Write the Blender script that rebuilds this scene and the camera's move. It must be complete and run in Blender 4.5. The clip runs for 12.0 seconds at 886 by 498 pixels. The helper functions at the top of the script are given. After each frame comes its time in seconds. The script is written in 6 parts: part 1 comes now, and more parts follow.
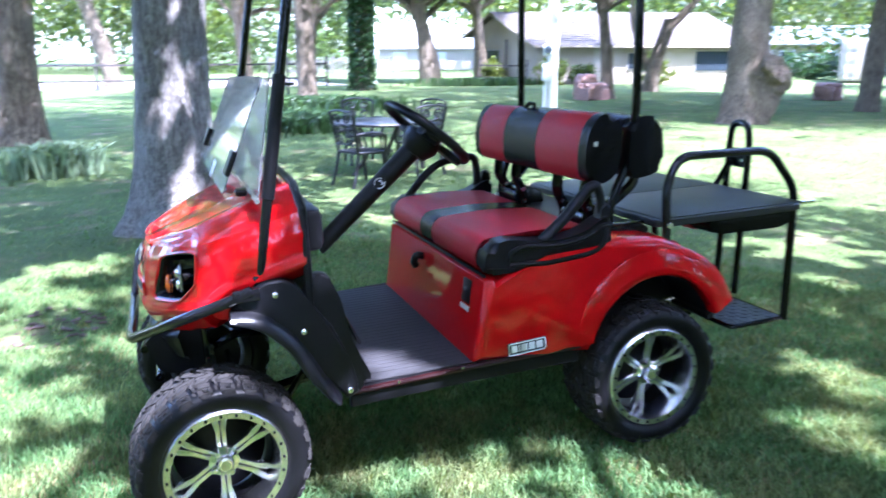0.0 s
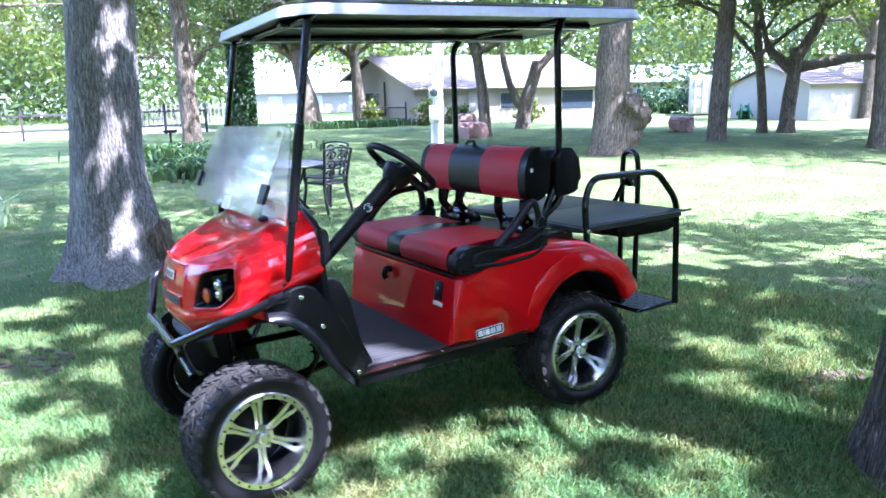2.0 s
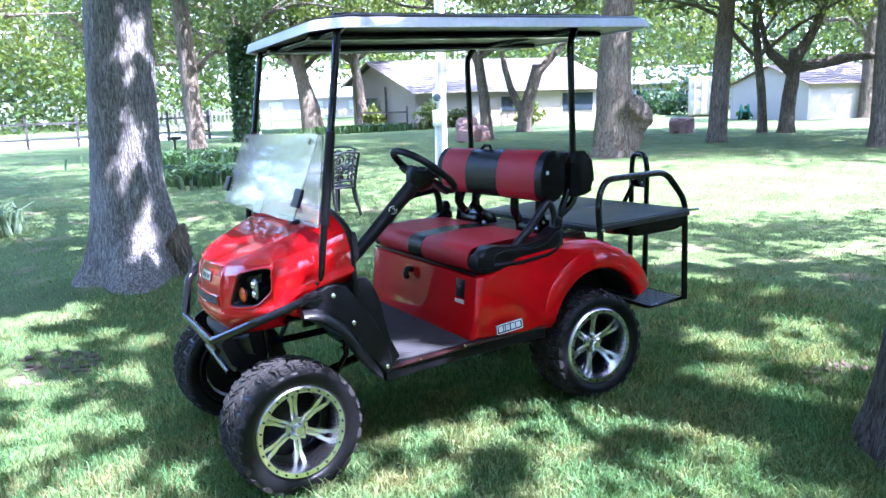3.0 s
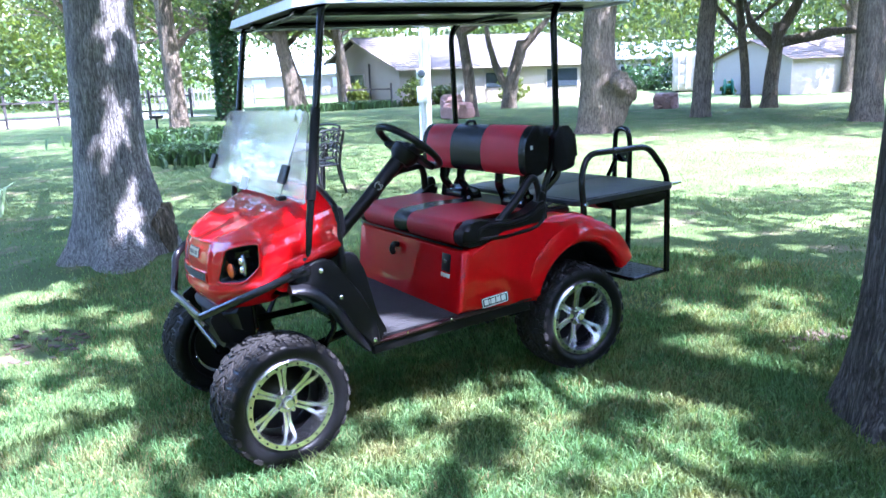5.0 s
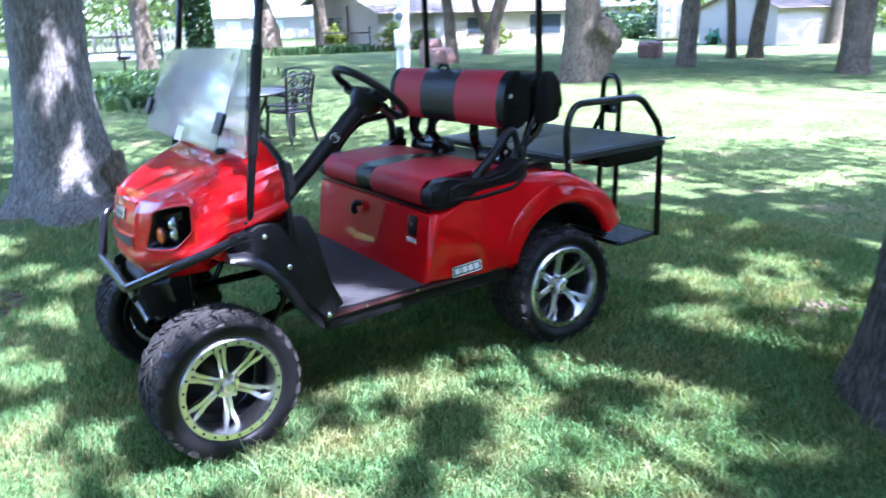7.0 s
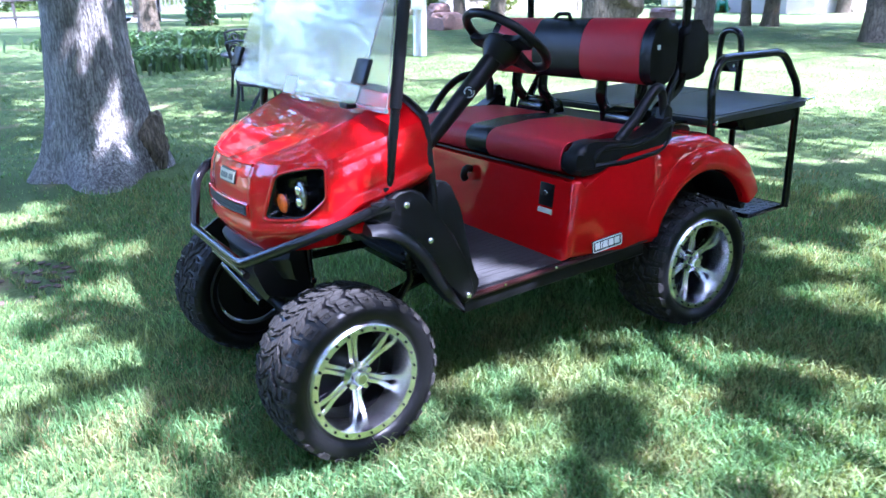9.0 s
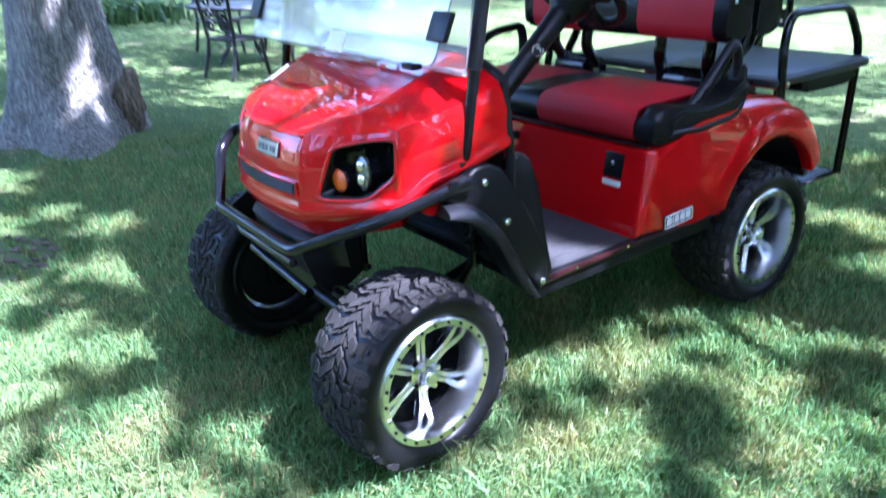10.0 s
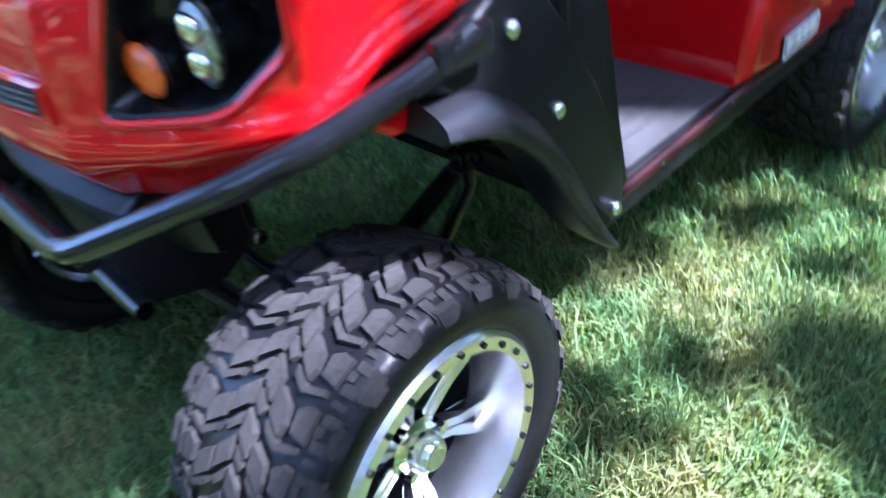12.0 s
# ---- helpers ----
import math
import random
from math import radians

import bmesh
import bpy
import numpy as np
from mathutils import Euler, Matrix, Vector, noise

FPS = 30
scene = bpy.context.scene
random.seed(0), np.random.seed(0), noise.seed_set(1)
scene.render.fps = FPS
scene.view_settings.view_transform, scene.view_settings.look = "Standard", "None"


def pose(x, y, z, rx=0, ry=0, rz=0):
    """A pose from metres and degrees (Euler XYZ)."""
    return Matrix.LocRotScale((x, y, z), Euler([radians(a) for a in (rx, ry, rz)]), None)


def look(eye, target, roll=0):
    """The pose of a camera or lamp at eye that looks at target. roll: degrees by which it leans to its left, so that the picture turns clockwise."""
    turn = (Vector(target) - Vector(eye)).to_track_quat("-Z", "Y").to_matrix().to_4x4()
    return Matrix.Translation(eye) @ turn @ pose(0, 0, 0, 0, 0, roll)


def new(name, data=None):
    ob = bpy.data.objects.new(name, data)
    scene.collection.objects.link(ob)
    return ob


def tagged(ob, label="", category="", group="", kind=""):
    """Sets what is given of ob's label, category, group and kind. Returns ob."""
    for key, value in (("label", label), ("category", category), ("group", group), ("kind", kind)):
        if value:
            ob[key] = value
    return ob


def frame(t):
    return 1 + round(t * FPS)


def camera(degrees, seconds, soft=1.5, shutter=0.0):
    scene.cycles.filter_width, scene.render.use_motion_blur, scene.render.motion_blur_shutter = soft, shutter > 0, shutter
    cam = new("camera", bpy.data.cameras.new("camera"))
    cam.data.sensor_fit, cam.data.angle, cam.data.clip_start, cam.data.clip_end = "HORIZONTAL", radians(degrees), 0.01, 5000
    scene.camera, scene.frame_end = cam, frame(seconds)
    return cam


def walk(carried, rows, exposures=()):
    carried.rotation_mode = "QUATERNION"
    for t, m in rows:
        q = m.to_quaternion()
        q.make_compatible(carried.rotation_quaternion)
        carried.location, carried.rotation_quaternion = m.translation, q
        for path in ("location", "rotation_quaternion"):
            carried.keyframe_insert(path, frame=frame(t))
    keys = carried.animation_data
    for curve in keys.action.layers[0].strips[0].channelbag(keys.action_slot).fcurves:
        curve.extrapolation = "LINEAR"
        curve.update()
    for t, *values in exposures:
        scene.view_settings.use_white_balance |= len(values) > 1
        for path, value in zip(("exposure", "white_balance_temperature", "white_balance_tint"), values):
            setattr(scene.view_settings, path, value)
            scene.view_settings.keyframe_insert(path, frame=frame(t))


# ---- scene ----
EXPO, KELVIN, TINT = 4.01, 4920.0, 27.0
cam = camera(60.0, 12.0, soft=1.5, shutter=0.6)
ROWS = [
    (0.0, (-0.104, -2.975, 1.609), (0.559, -1.154, 1.114), 0.02),
    (0.5, (-0.286, -3.113, 1.632), (0.587, -1.367, 1.197), 0.18),
    (1.0, (-0.434, -3.330, 1.625), (0.546, -1.623, 1.269), 1.80),
    (1.5, (-0.569, -3.414, 1.648), (0.369, -1.715, 1.166), 2.00),
    (2.0, (-0.756, -3.486, 1.652), (0.197, -1.773, 1.255), -1.21),
    (2.5, (-0.888, -3.545, 1.664), (0.062, -1.829, 1.276), -1.92),
    (4.5, (-0.955, -3.642, 1.676), (0.016, -1.938, 1.283), -1.75),
    (5.0, (-0.949, -3.627, 1.666), (0.028, -1.939, 1.220), -2.18),
    (5.5, (-0.938, -3.602, 1.655), (0.043, -1.925, 1.180), -2.55),
    (6.0, (-0.903, -3.558, 1.649), (0.107, -1.916, 1.115), -2.27),
    (6.5, (-0.782, -3.427, 1.637), (0.262, -1.808, 1.097), -3.18),
    (7.0, (-0.677, -3.281, 1.624), (0.324, -1.649, 1.047), -1.25),
    (7.5, (-0.668, -3.151, 1.590), (0.157, -1.446, 0.948), -1.43),
    (9.5, (-1.062, -2.436, 1.516), (-0.002, -0.877, 0.847), -0.25),
    (10.0, (-1.096, -2.193, 1.500), (-0.014, -0.692, 0.741), -0.04),
    (10.5, (-1.110, -1.956, 1.453), (0.018, -0.583, 0.536), -0.57),
    (11.0, (-0.888, -1.666, 1.398), (0.260, -0.301, 0.493), -0.48),
    (11.5, (-0.639, -1.390, 1.352), (0.407, -0.060, 0.285), -0.70),
    (12.0, (-0.448, -1.150, 1.182), (0.647, 0.027, -0.008), -4.72),
]
walk(cam, [(t, look(eye, ahead, roll)) for t, eye, ahead, roll in ROWS], exposures=[(0.0, EXPO + 0.06, KELVIN + 50, TINT), (5.0, EXPO, KELVIN, TINT), (9.5, EXPO, KELVIN - 110, TINT), (10.8, EXPO, KELVIN - 190, TINT), (12.0, EXPO, KELVIN - 40, TINT)])

# ---- daylight ----
SUN_AZ, SUN_EL = radians(-64.0), radians(58.0)       # azimuth from +x towards +y
sun_dir = Vector((math.cos(SUN_AZ) * math.cos(SUN_EL), math.sin(SUN_AZ) * math.cos(SUN_EL), math.sin(SUN_EL)))
world = bpy.data.worlds.new("sky")
scene.world = world
world.use_nodes = True
wn = world.node_tree
sky = wn.nodes.new("ShaderNodeTexSky")
sky.sky_type, sky.sun_disc = "NISHITA", False
sky.sun_elevation, sky.sun_rotation = SUN_EL, math.pi / 2 - SUN_AZ
sky.air_density, sky.dust_density = 1.0, 1.5
wn.links.new(sky.outputs[0], wn.nodes["Background"].inputs["Color"])
wn.nodes["Background"].inputs["Strength"].default_value = 0.15
sun = new("sun", bpy.data.lights.new("sun", "SUN"))
sun.data.energy, sun.data.angle, sun.data.color = 2.9, radians(0.6), (1.0, 0.935, 0.85)
sun.matrix_world = look(sun_dir * 60, (0, 0, 0))


# ---- materials ----
def material(name, colour, rough=0.5, metal=0.0, vary=0.15, scale=6.0, bump=0.0, bump_scale=40.0, coat=0.0, spec=0.5, stretch=(1, 1, 1), island=0.0, piece=0.0):
    """A principled surface with two scales of colour variation, roughness wear and fine relief."""
    m = bpy.data.materials.new(name)
    m.use_nodes = True
    nt = m.node_tree
    b = nt.nodes["Principled BSDF"]
    b.inputs["Roughness"].default_value, b.inputs["Metallic"].default_value = rough, metal
    b.inputs["Coat Weight"].default_value, b.inputs["Coat Roughness"].default_value = coat, 0.04
    b.inputs["Specular IOR Level"].default_value = spec
    tc, mp = nt.nodes.new("ShaderNodeTexCoord"), nt.nodes.new("ShaderNodeMapping")
    mp.inputs["Scale"].default_value = stretch
    nt.links.new(tc.outputs["Object"], mp.inputs["Vector"])
    big, fine = nt.nodes.new("ShaderNodeTexNoise"), nt.nodes.new("ShaderNodeTexNoise")
    big.inputs["Scale"].default_value, big.inputs["Detail"].default_value = scale, 3.0
    fine.inputs["Scale"].default_value, fine.inputs["Detail"].default_value = bump_scale, 4.0
    for n in (big, fine):
        nt.links.new(mp.outputs[0], n.inputs["Vector"])
    mean = nt.nodes.new("ShaderNodeMath")
    mean.operation = "ADD"
    nt.links.new(big.outputs["Fac"], mean.inputs[0])
    nt.links.new(fine.outputs["Fac"], mean.inputs[1])
    last = mean.outputs[0]
    for amount, node, socket in ((island, "ShaderNodeNewGeometry", "Random Per Island"), (piece, "ShaderNodeObjectInfo", "Random")):
        if amount:
            g, ad = nt.nodes.new(node), nt.nodes.new("ShaderNodeMath")
            ad.operation, ad.inputs[1].default_value = "MULTIPLY_ADD", amount
            nt.links.new(g.outputs[socket], ad.inputs[0])
            nt.links.new(last, ad.inputs[2])
            last = ad.outputs[0]
    rg = nt.nodes.new("ShaderNodeMapRange")
    rg.inputs["From Min"].default_value, rg.inputs["From Max"].default_value = 0.6, 1.4 + island + piece
    rg.inputs["To Min"].default_value, rg.inputs["To Max"].default_value = 1.0 - vary, 1.0 + vary
    nt.links.new(last, rg.inputs["Value"])
    mul = nt.nodes.new("ShaderNodeVectorMath")
    mul.operation = "SCALE"
    mul.inputs[0].default_value = colour
    nt.links.new(rg.outputs[0], mul.inputs["Scale"])
    nt.links.new(mul.outputs[0], b.inputs["Base Color"])
    if bump:
        bp = nt.nodes.new("ShaderNodeBump")
        bp.inputs["Strength"].default_value, bp.inputs["Distance"].default_value = 1.0, bump
        nt.links.new(fine.outputs["Fac"], bp.inputs["Height"])
        nt.links.new(bp.outputs[0], b.inputs["Normal"])
    return m


def leaf_material(name, colour, glow=0.45, vary=0.5, shine=0.05, patches=None):
    """Thin leaves: part of the light is reflected, part comes through."""
    m = bpy.data.materials.new(name)
    m.use_nodes = True
    nt = m.node_tree
    out = nt.nodes["Material Output"]
    nt.nodes.remove(nt.nodes["Principled BSDF"])
    geo, ramp = nt.nodes.new("ShaderNodeNewGeometry"), nt.nodes.new("ShaderNodeMapRange")
    ramp.inputs["To Min"].default_value, ramp.inputs["To Max"].default_value = 1 - vary, 1 + vary
    nt.links.new(geo.outputs["Random Per Island"], ramp.inputs["Value"])
    mixes = []
    for kind, tint in (("ShaderNodeBsdfDiffuse", (1, 1, 1)), ("ShaderNodeBsdfTranslucent", (1.5, 1.35, 0.7))):
        sc, sh = nt.nodes.new("ShaderNodeVectorMath"), nt.nodes.new(kind)
        sc.operation = "SCALE"
        sc.inputs[0].default_value = [c * k for c, k in zip(colour, tint)]
        if patches:
            tc, n1, rp, mx = nt.nodes.new("ShaderNodeTexCoord"), nt.nodes.new("ShaderNodeTexNoise"), nt.nodes.new("ShaderNodeMapRange"), nt.nodes.new("ShaderNodeMix")
            n1.inputs["Scale"].default_value, n1.inputs["Detail"].default_value, n1.inputs["Roughness"].default_value = 3.2, 6.0, 0.7
            rp.inputs["From Min"].default_value, rp.inputs["From Max"].default_value = 0.46, 0.68
            mx.data_type = "RGBA"
            mx.inputs["A"].default_value = (*[c * k for c, k in zip(colour, tint)], 1)
            mx.inputs["B"].default_value = (*[c * k for c, k in zip(patches, tint)], 1)
            nt.links.new(tc.outputs["Object"], n1.inputs["Vector"])
            nt.links.new(n1.outputs["Fac"], rp.inputs["Value"])
            nt.links.new(rp.outputs[0], mx.inputs["Factor"])
            nt.links.new(mx.outputs["Result"], sc.inputs[0])
        nt.links.new(ramp.outputs[0], sc.inputs["Scale"])
        nt.links.new(sc.outputs[0], sh.inputs["Color"])
        mixes.append(sh)
    mix, gloss, top = nt.nodes.new("ShaderNodeMixShader"), nt.nodes.new("ShaderNodeBsdfGlossy"), nt.nodes.new("ShaderNodeMixShader")
    mix.inputs[0].default_value = glow
    gloss.inputs["Roughness"].default_value = 0.4
    top.inputs[0].default_value = shine
    nt.links.new(mixes[0].outputs[0], mix.inputs[1])
    nt.links.new(mixes[1].outputs[0], mix.inputs[2])
    nt.links.new(mix.outputs[0], top.inputs[1])
    nt.links.new(gloss.outputs[0], top.inputs[2])
    nt.links.new(top.outputs[0], out.inputs["Surface"])
    return m


def bark_material(name, colour, crack=14.0):
    """Rough bark: close upright ridges with thin dark furrows that wander and join."""
    m = material(name, colour, rough=0.95, vary=0.3, scale=2.5, bump=0.006, bump_scale=45.0, spec=0.15)
    nt = m.node_tree
    b = nt.nodes["Principled BSDF"]
    tc, mp = nt.nodes.new("ShaderNodeTexCoord"), nt.nodes.new("ShaderNodeMapping")
    mp.inputs["Scale"].default_value = (1, 1, 0.14)
    nt.links.new(tc.outputs["Object"], mp.inputs["Vector"])
    total = None
    for scale, width in ((crack, 0.075), (crack * 2.1, 0.09)):
        n, sb, ab, rg = nt.nodes.new("ShaderNodeTexNoise"), nt.nodes.new("ShaderNodeMath"), nt.nodes.new("ShaderNodeMath"), nt.nodes.new("ShaderNodeMapRange")
        n.inputs["Scale"].default_value, n.inputs["Detail"].default_value, n.inputs["Distortion"].default_value = scale, 4.0, 0.5
        sb.operation, ab.operation = "SUBTRACT", "ABSOLUTE"
        sb.inputs[1].default_value = 0.5
        rg.interpolation_type = "SMOOTHSTEP"
        rg.inputs["From Max"].default_value, rg.inputs["To Min"].default_value = width, 0.45
        nt.links.new(mp.outputs[0], n.inputs["Vector"])
        nt.links.new(n.outputs["Fac"], sb.inputs[0])
        nt.links.new(sb.outputs[0], ab.inputs[0])
        nt.links.new(ab.outputs[0], rg.inputs["Value"])
        if total is None:
            total = rg.outputs[0]
        else:
            mul = nt.nodes.new("ShaderNodeMath")
            mul.operation = "MULTIPLY"
            nt.links.new(total, mul.inputs[0])
            nt.links.new(rg.outputs[0], mul.inputs[1])
            total = mul.outputs[0]
    dark = nt.nodes.new("ShaderNodeMapRange")
    dark.inputs["From Min"].default_value, dark.inputs["To Min"].default_value = 0.2, 0.32
    nt.links.new(total, dark.inputs["Value"])
    old = b.inputs["Base Color"].links[0].from_socket
    sc = nt.nodes.new("ShaderNodeVectorMath")
    sc.operation = "SCALE"
    nt.links.new(old, sc.inputs[0])
    nt.links.new(dark.outputs[0], sc.inputs["Scale"])
    nt.links.new(sc.outputs[0], b.inputs["Base Color"])
    bump = b.inputs["Normal"].links[0].from_node
    b2 = nt.nodes.new("ShaderNodeBump")
    b2.inputs["Strength"].default_value, b2.inputs["Distance"].default_value = 1.0, 0.03
    nt.links.new(total, b2.inputs["Height"])
    nt.links.new(bump.outputs[0], b2.inputs["Normal"])
    nt.links.new(b2.outputs[0], b.inputs["Normal"])
    return m


def clear_material(name, colour=(1, 1, 1), rough=0.0):
    m = bpy.data.materials.new(name)
    m.use_nodes = True
    b = m.node_tree.nodes["Principled BSDF"]
    b.inputs["Base Color"].default_value = (*colour, 1)
    # transmission below 1 leaves white diffuse, a painted milky sheen of reflected sky
    b.inputs["Roughness"].default_value, b.inputs["Transmission Weight"].default_value, b.inputs["IOR"].default_value = rough, 0.88, 1.49
    return m


def ground_material():
    """Lawn soil and thatch under the blades: patchy greens with dry spots."""
    m = material("lawn", (0.085, 0.118, 0.04), rough=0.95, vary=0.5, scale=0.8, bump=0.02, bump_scale=60.0, spec=0.1)
    nt = m.node_tree
    b = nt.nodes["Principled BSDF"]
    tc, n, rp, mx = nt.nodes.new("ShaderNodeTexCoord"), nt.nodes.new("ShaderNodeTexNoise"), nt.nodes.new("ShaderNodeMapRange"), nt.nodes.new("ShaderNodeMix")
    n.inputs["Scale"].default_value, n.inputs["Detail"].default_value = 1.7, 5.0
    rp.inputs["From Min"].default_value, rp.inputs["From Max"].default_value = 0.56, 0.72
    nt.links.new(tc.outputs["Object"], n.inputs["Vector"])
    nt.links.new(n.outputs["Fac"], rp.inputs["Value"])
    mx.data_type = "RGBA"
    mx.inputs["B"].default_value = (0.19, 0.155, 0.09, 1)
    nt.links.new(rp.outputs[0], mx.inputs["Factor"])
    nt.links.new(b.inputs["Base Color"].links[0].from_socket, mx.inputs["A"])
    nt.links.new(mx.outputs["Result"], b.inputs["Base Color"])
    return m


RED = material("red_paint", (0.5, 0.001, 0.0018), rough=0.5, vary=0.05, scale=2.0, coat=1.0, spec=0.03)
RED.node_tree.nodes["Principled BSDF"].inputs["Coat Roughness"].default_value = 0.015
RED.node_tree.nodes["Principled BSDF"].inputs["Coat IOR"].default_value = 1.5
BLACK = material("black_plastic", (0.006, 0.006, 0.0075), rough=0.38, vary=0.25, bump=0.0003, bump_scale=220.0, spec=0.25)
FLARE = material("weathered_black_plastic", (0.009, 0.009, 0.011), rough=0.3, vary=0.2, bump=0.0003, bump_scale=200.0, spec=0.35)
GLOSS = material("gloss_black_plastic", (0.005, 0.005, 0.006), rough=0.15, vary=0.2, spec=0.3)
DARKRED = material("dark_red_paint", (0.018, 0.0015, 0.002), rough=0.35, vary=0.15, spec=0.4)
GREYMARK = material("dark_grey_print", (0.06, 0.065, 0.07), rough=0.4, vary=0.15)
STEEL = material("black_coated_steel", (0.005, 0.005, 0.0065), rough=0.13, vary=0.2, scale=9.0, spec=0.4)
CHROME = material("chrome", (0.82, 0.82, 0.82), rough=0.06, metal=1.0, vary=0.05)
ALLOY = material("machined_aluminium", (0.8, 0.8, 0.81), rough=0.24, metal=1.0, vary=0.08, scale=14.0, bump=0.0004, bump_scale=300.0)
RUBBER = material("tyre_rubber", (0.0045, 0.0045, 0.0055), rough=0.36, vary=0.35, scale=14.0, bump=0.0006, bump_scale=120.0, spec=0.25)
TREAD = material("dusty_tread_rubber", (0.022, 0.0205, 0.0196), rough=0.9, vary=0.4, scale=20.0, bump=0.0012, bump_scale=140.0, spec=0.25)
DARKTREAD = material("clean_tread_rubber", (0.02, 0.019, 0.02), rough=0.7, vary=0.4, scale=20.0, bump=0.0012, bump_scale=140.0, spec=0.25)
VINYL = material("red_vinyl", (0.43, 0.011, 0.02), rough=0.5, vary=0.12, scale=5.0, bump=0.0006, bump_scale=260.0, spec=0.22)
VINYLB = material("black_vinyl", (0.005, 0.005, 0.006), rough=0.27, vary=0.2, scale=6.0, bump=0.0008, bump_scale=240.0, spec=0.16)
MAT = material("rubber_floor_mat", (0.02, 0.019, 0.021), rough=0.75, vary=0.3, bump=0.0015, bump_scale=90.0)
DECK = material("dark_textured_deck", (0.016, 0.019, 0.018), rough=0.42, vary=0.3, bump=0.0008, bump_scale=160.0)
TRIM = material("silver_trim", (0.66, 0.68, 0.71), rough=0.35, vary=0.12)
ACRYLIC = clear_material("clear_acrylic", rough=0.035)
AMBER = material("amber_lens", (0.62, 0.1, 0.004), rough=0.15, vary=0.5, scale=50.0, bump=0.002, bump_scale=120.0, coat=0.5)
LENS = material("lamp_reflector", (0.3, 0.31, 0.31), rough=0.2, metal=0.9, vary=0.8, scale=90.0, bump=0.003, bump_scale=130.0, coat=0.6)
PALE = material("dull_pale_plate", (0.36, 0.34, 0.28), rough=0.35, vary=0.2, scale=30.0)
WHITE = material("white_plate", (0.72, 0.72, 0.70), rough=0.4, vary=0.08)
BARK = bark_material("grey_bark", (0.45, 0.415, 0.38), crack=30.0)
BARK2 = bark_material("brown_bark", (0.26, 0.21, 0.15), crack=16.0)
BARK3 = bark_material("dark_ridged_bark", (0.2, 0.172, 0.158), crack=24.0)
LEAF = leaf_material("oak_leaf", (0.055, 0.09, 0.016))
LEAF2 = leaf_material("pale_leaf", (0.1, 0.135, 0.019))
IVY = leaf_material("ivy_leaf", (0.025, 0.065, 0.014), glow=0.25)
DRY = leaf_material("dry_blade", (0.26, 0.215, 0.11), glow=0.3, vary=0.4, shine=0.0)
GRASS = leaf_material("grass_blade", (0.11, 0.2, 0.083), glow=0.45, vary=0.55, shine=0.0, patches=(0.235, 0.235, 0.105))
LAWN = ground_material()
SOIL = material("bare_soil", (0.085, 0.055, 0.04), rough=0.95, vary=0.4, scale=12.0, bump=0.012, bump_scale=50.0)
IRON = material("black_wrought_iron", (0.008, 0.008, 0.009), rough=0.45, vary=0.25)
SIDING = material("tan_siding", (0.34, 0.29, 0.23), rough=0.8, vary=0.1, scale=1.2, bump=0.002, bump_scale=30.0)
SHINGLE = material("brown_shingle", (0.085, 0.072, 0.06), rough=0.9, vary=0.25, scale=3.0, bump=0.01, bump_scale=25.0, piece=0.4)
CREAM = material("cream_paint", (0.38, 0.34, 0.285), rough=0.7, vary=0.08, scale=1.0, bump=0.002, bump_scale=20.0)
GLASS = material("window_glass", (0.03, 0.04, 0.05), rough=0.08, vary=0.2, coat=1.0)
STONE = material("red_sandstone", (0.25, 0.145, 0.115), rough=0.9, vary=0.35, scale=4.0, bump=0.02, bump_scale=14.0, piece=0.4)
DARKWOOD = material("dark_fence_wood", (0.038, 0.032, 0.03), rough=0.85, vary=0.3, scale=6.0, bump=0.003, bump_scale=30.0)
GREYWOOD = material("grey_fence_boards", (0.10, 0.095, 0.085), rough=0.9, vary=0.3, scale=5.0, piece=0.5)
PALEROOF = material("pale_tan_roof", (0.21, 0.155, 0.11), rough=0.9, vary=0.3, scale=2.0, bump=0.01, bump_scale=20.0, piece=0.5)
LILY = leaf_material("lily_leaf", (0.042, 0.085, 0.022), glow=0.2)
IRIS = leaf_material("iris_leaf", (0.19, 0.26, 0.15), glow=0.3)
METER = material("grey_enclosure", (0.58, 0.60, 0.61), rough=0.45, vary=0.1)
GRAVEL = material("pale_gravel", (0.36, 0.31, 0.25), rough=0.95, vary=0.15, scale=2.0, bump=0.01, bump_scale=80.0)
GREEN = material("green_plastic", (0.02, 0.14, 0.08), rough=0.5, vary=0.2)


# ---- mesh helpers ----
def mesh_of(name, bm, material, angle=38):
    me = bpy.data.meshes.new(name)
    bm.to_mesh(me)
    bm.free()
    me.materials.append(material)
    me.polygons.foreach_set("use_smooth", [True] * len(me.polygons))
    me.set_sharp_from_angle(angle=radians(angle))
    return me


def part(name, bm, material, parent, label="", m=None, angle=38):
    """One mesh object under a thing or a part. bm may be a bmesh or a mesh that is shared."""
    me = mesh_of(name, bm, material, angle) if isinstance(bm, bmesh.types.BMesh) else bm
    ob = new(name, me)
    ob.parent = parent
    if m is not None:
        ob.matrix_basis = m
    if label:
        ob["label"] = label
    return ob


def thing(name, label, category, m=None, group="", kind=""):
    ob = new(name)
    ob.empty_display_size = 0.2
    if m is not None:
        ob.matrix_basis = m
    return tagged(ob, label, category, group, kind)


def solid(name, bm, material, label, category, m=None, group="", kind="", angle=38):
    """A top-level thing that is one mesh."""
    ob = part(name, bm, material, None, "", m, angle)
    return tagged(ob, label, category, group, kind)


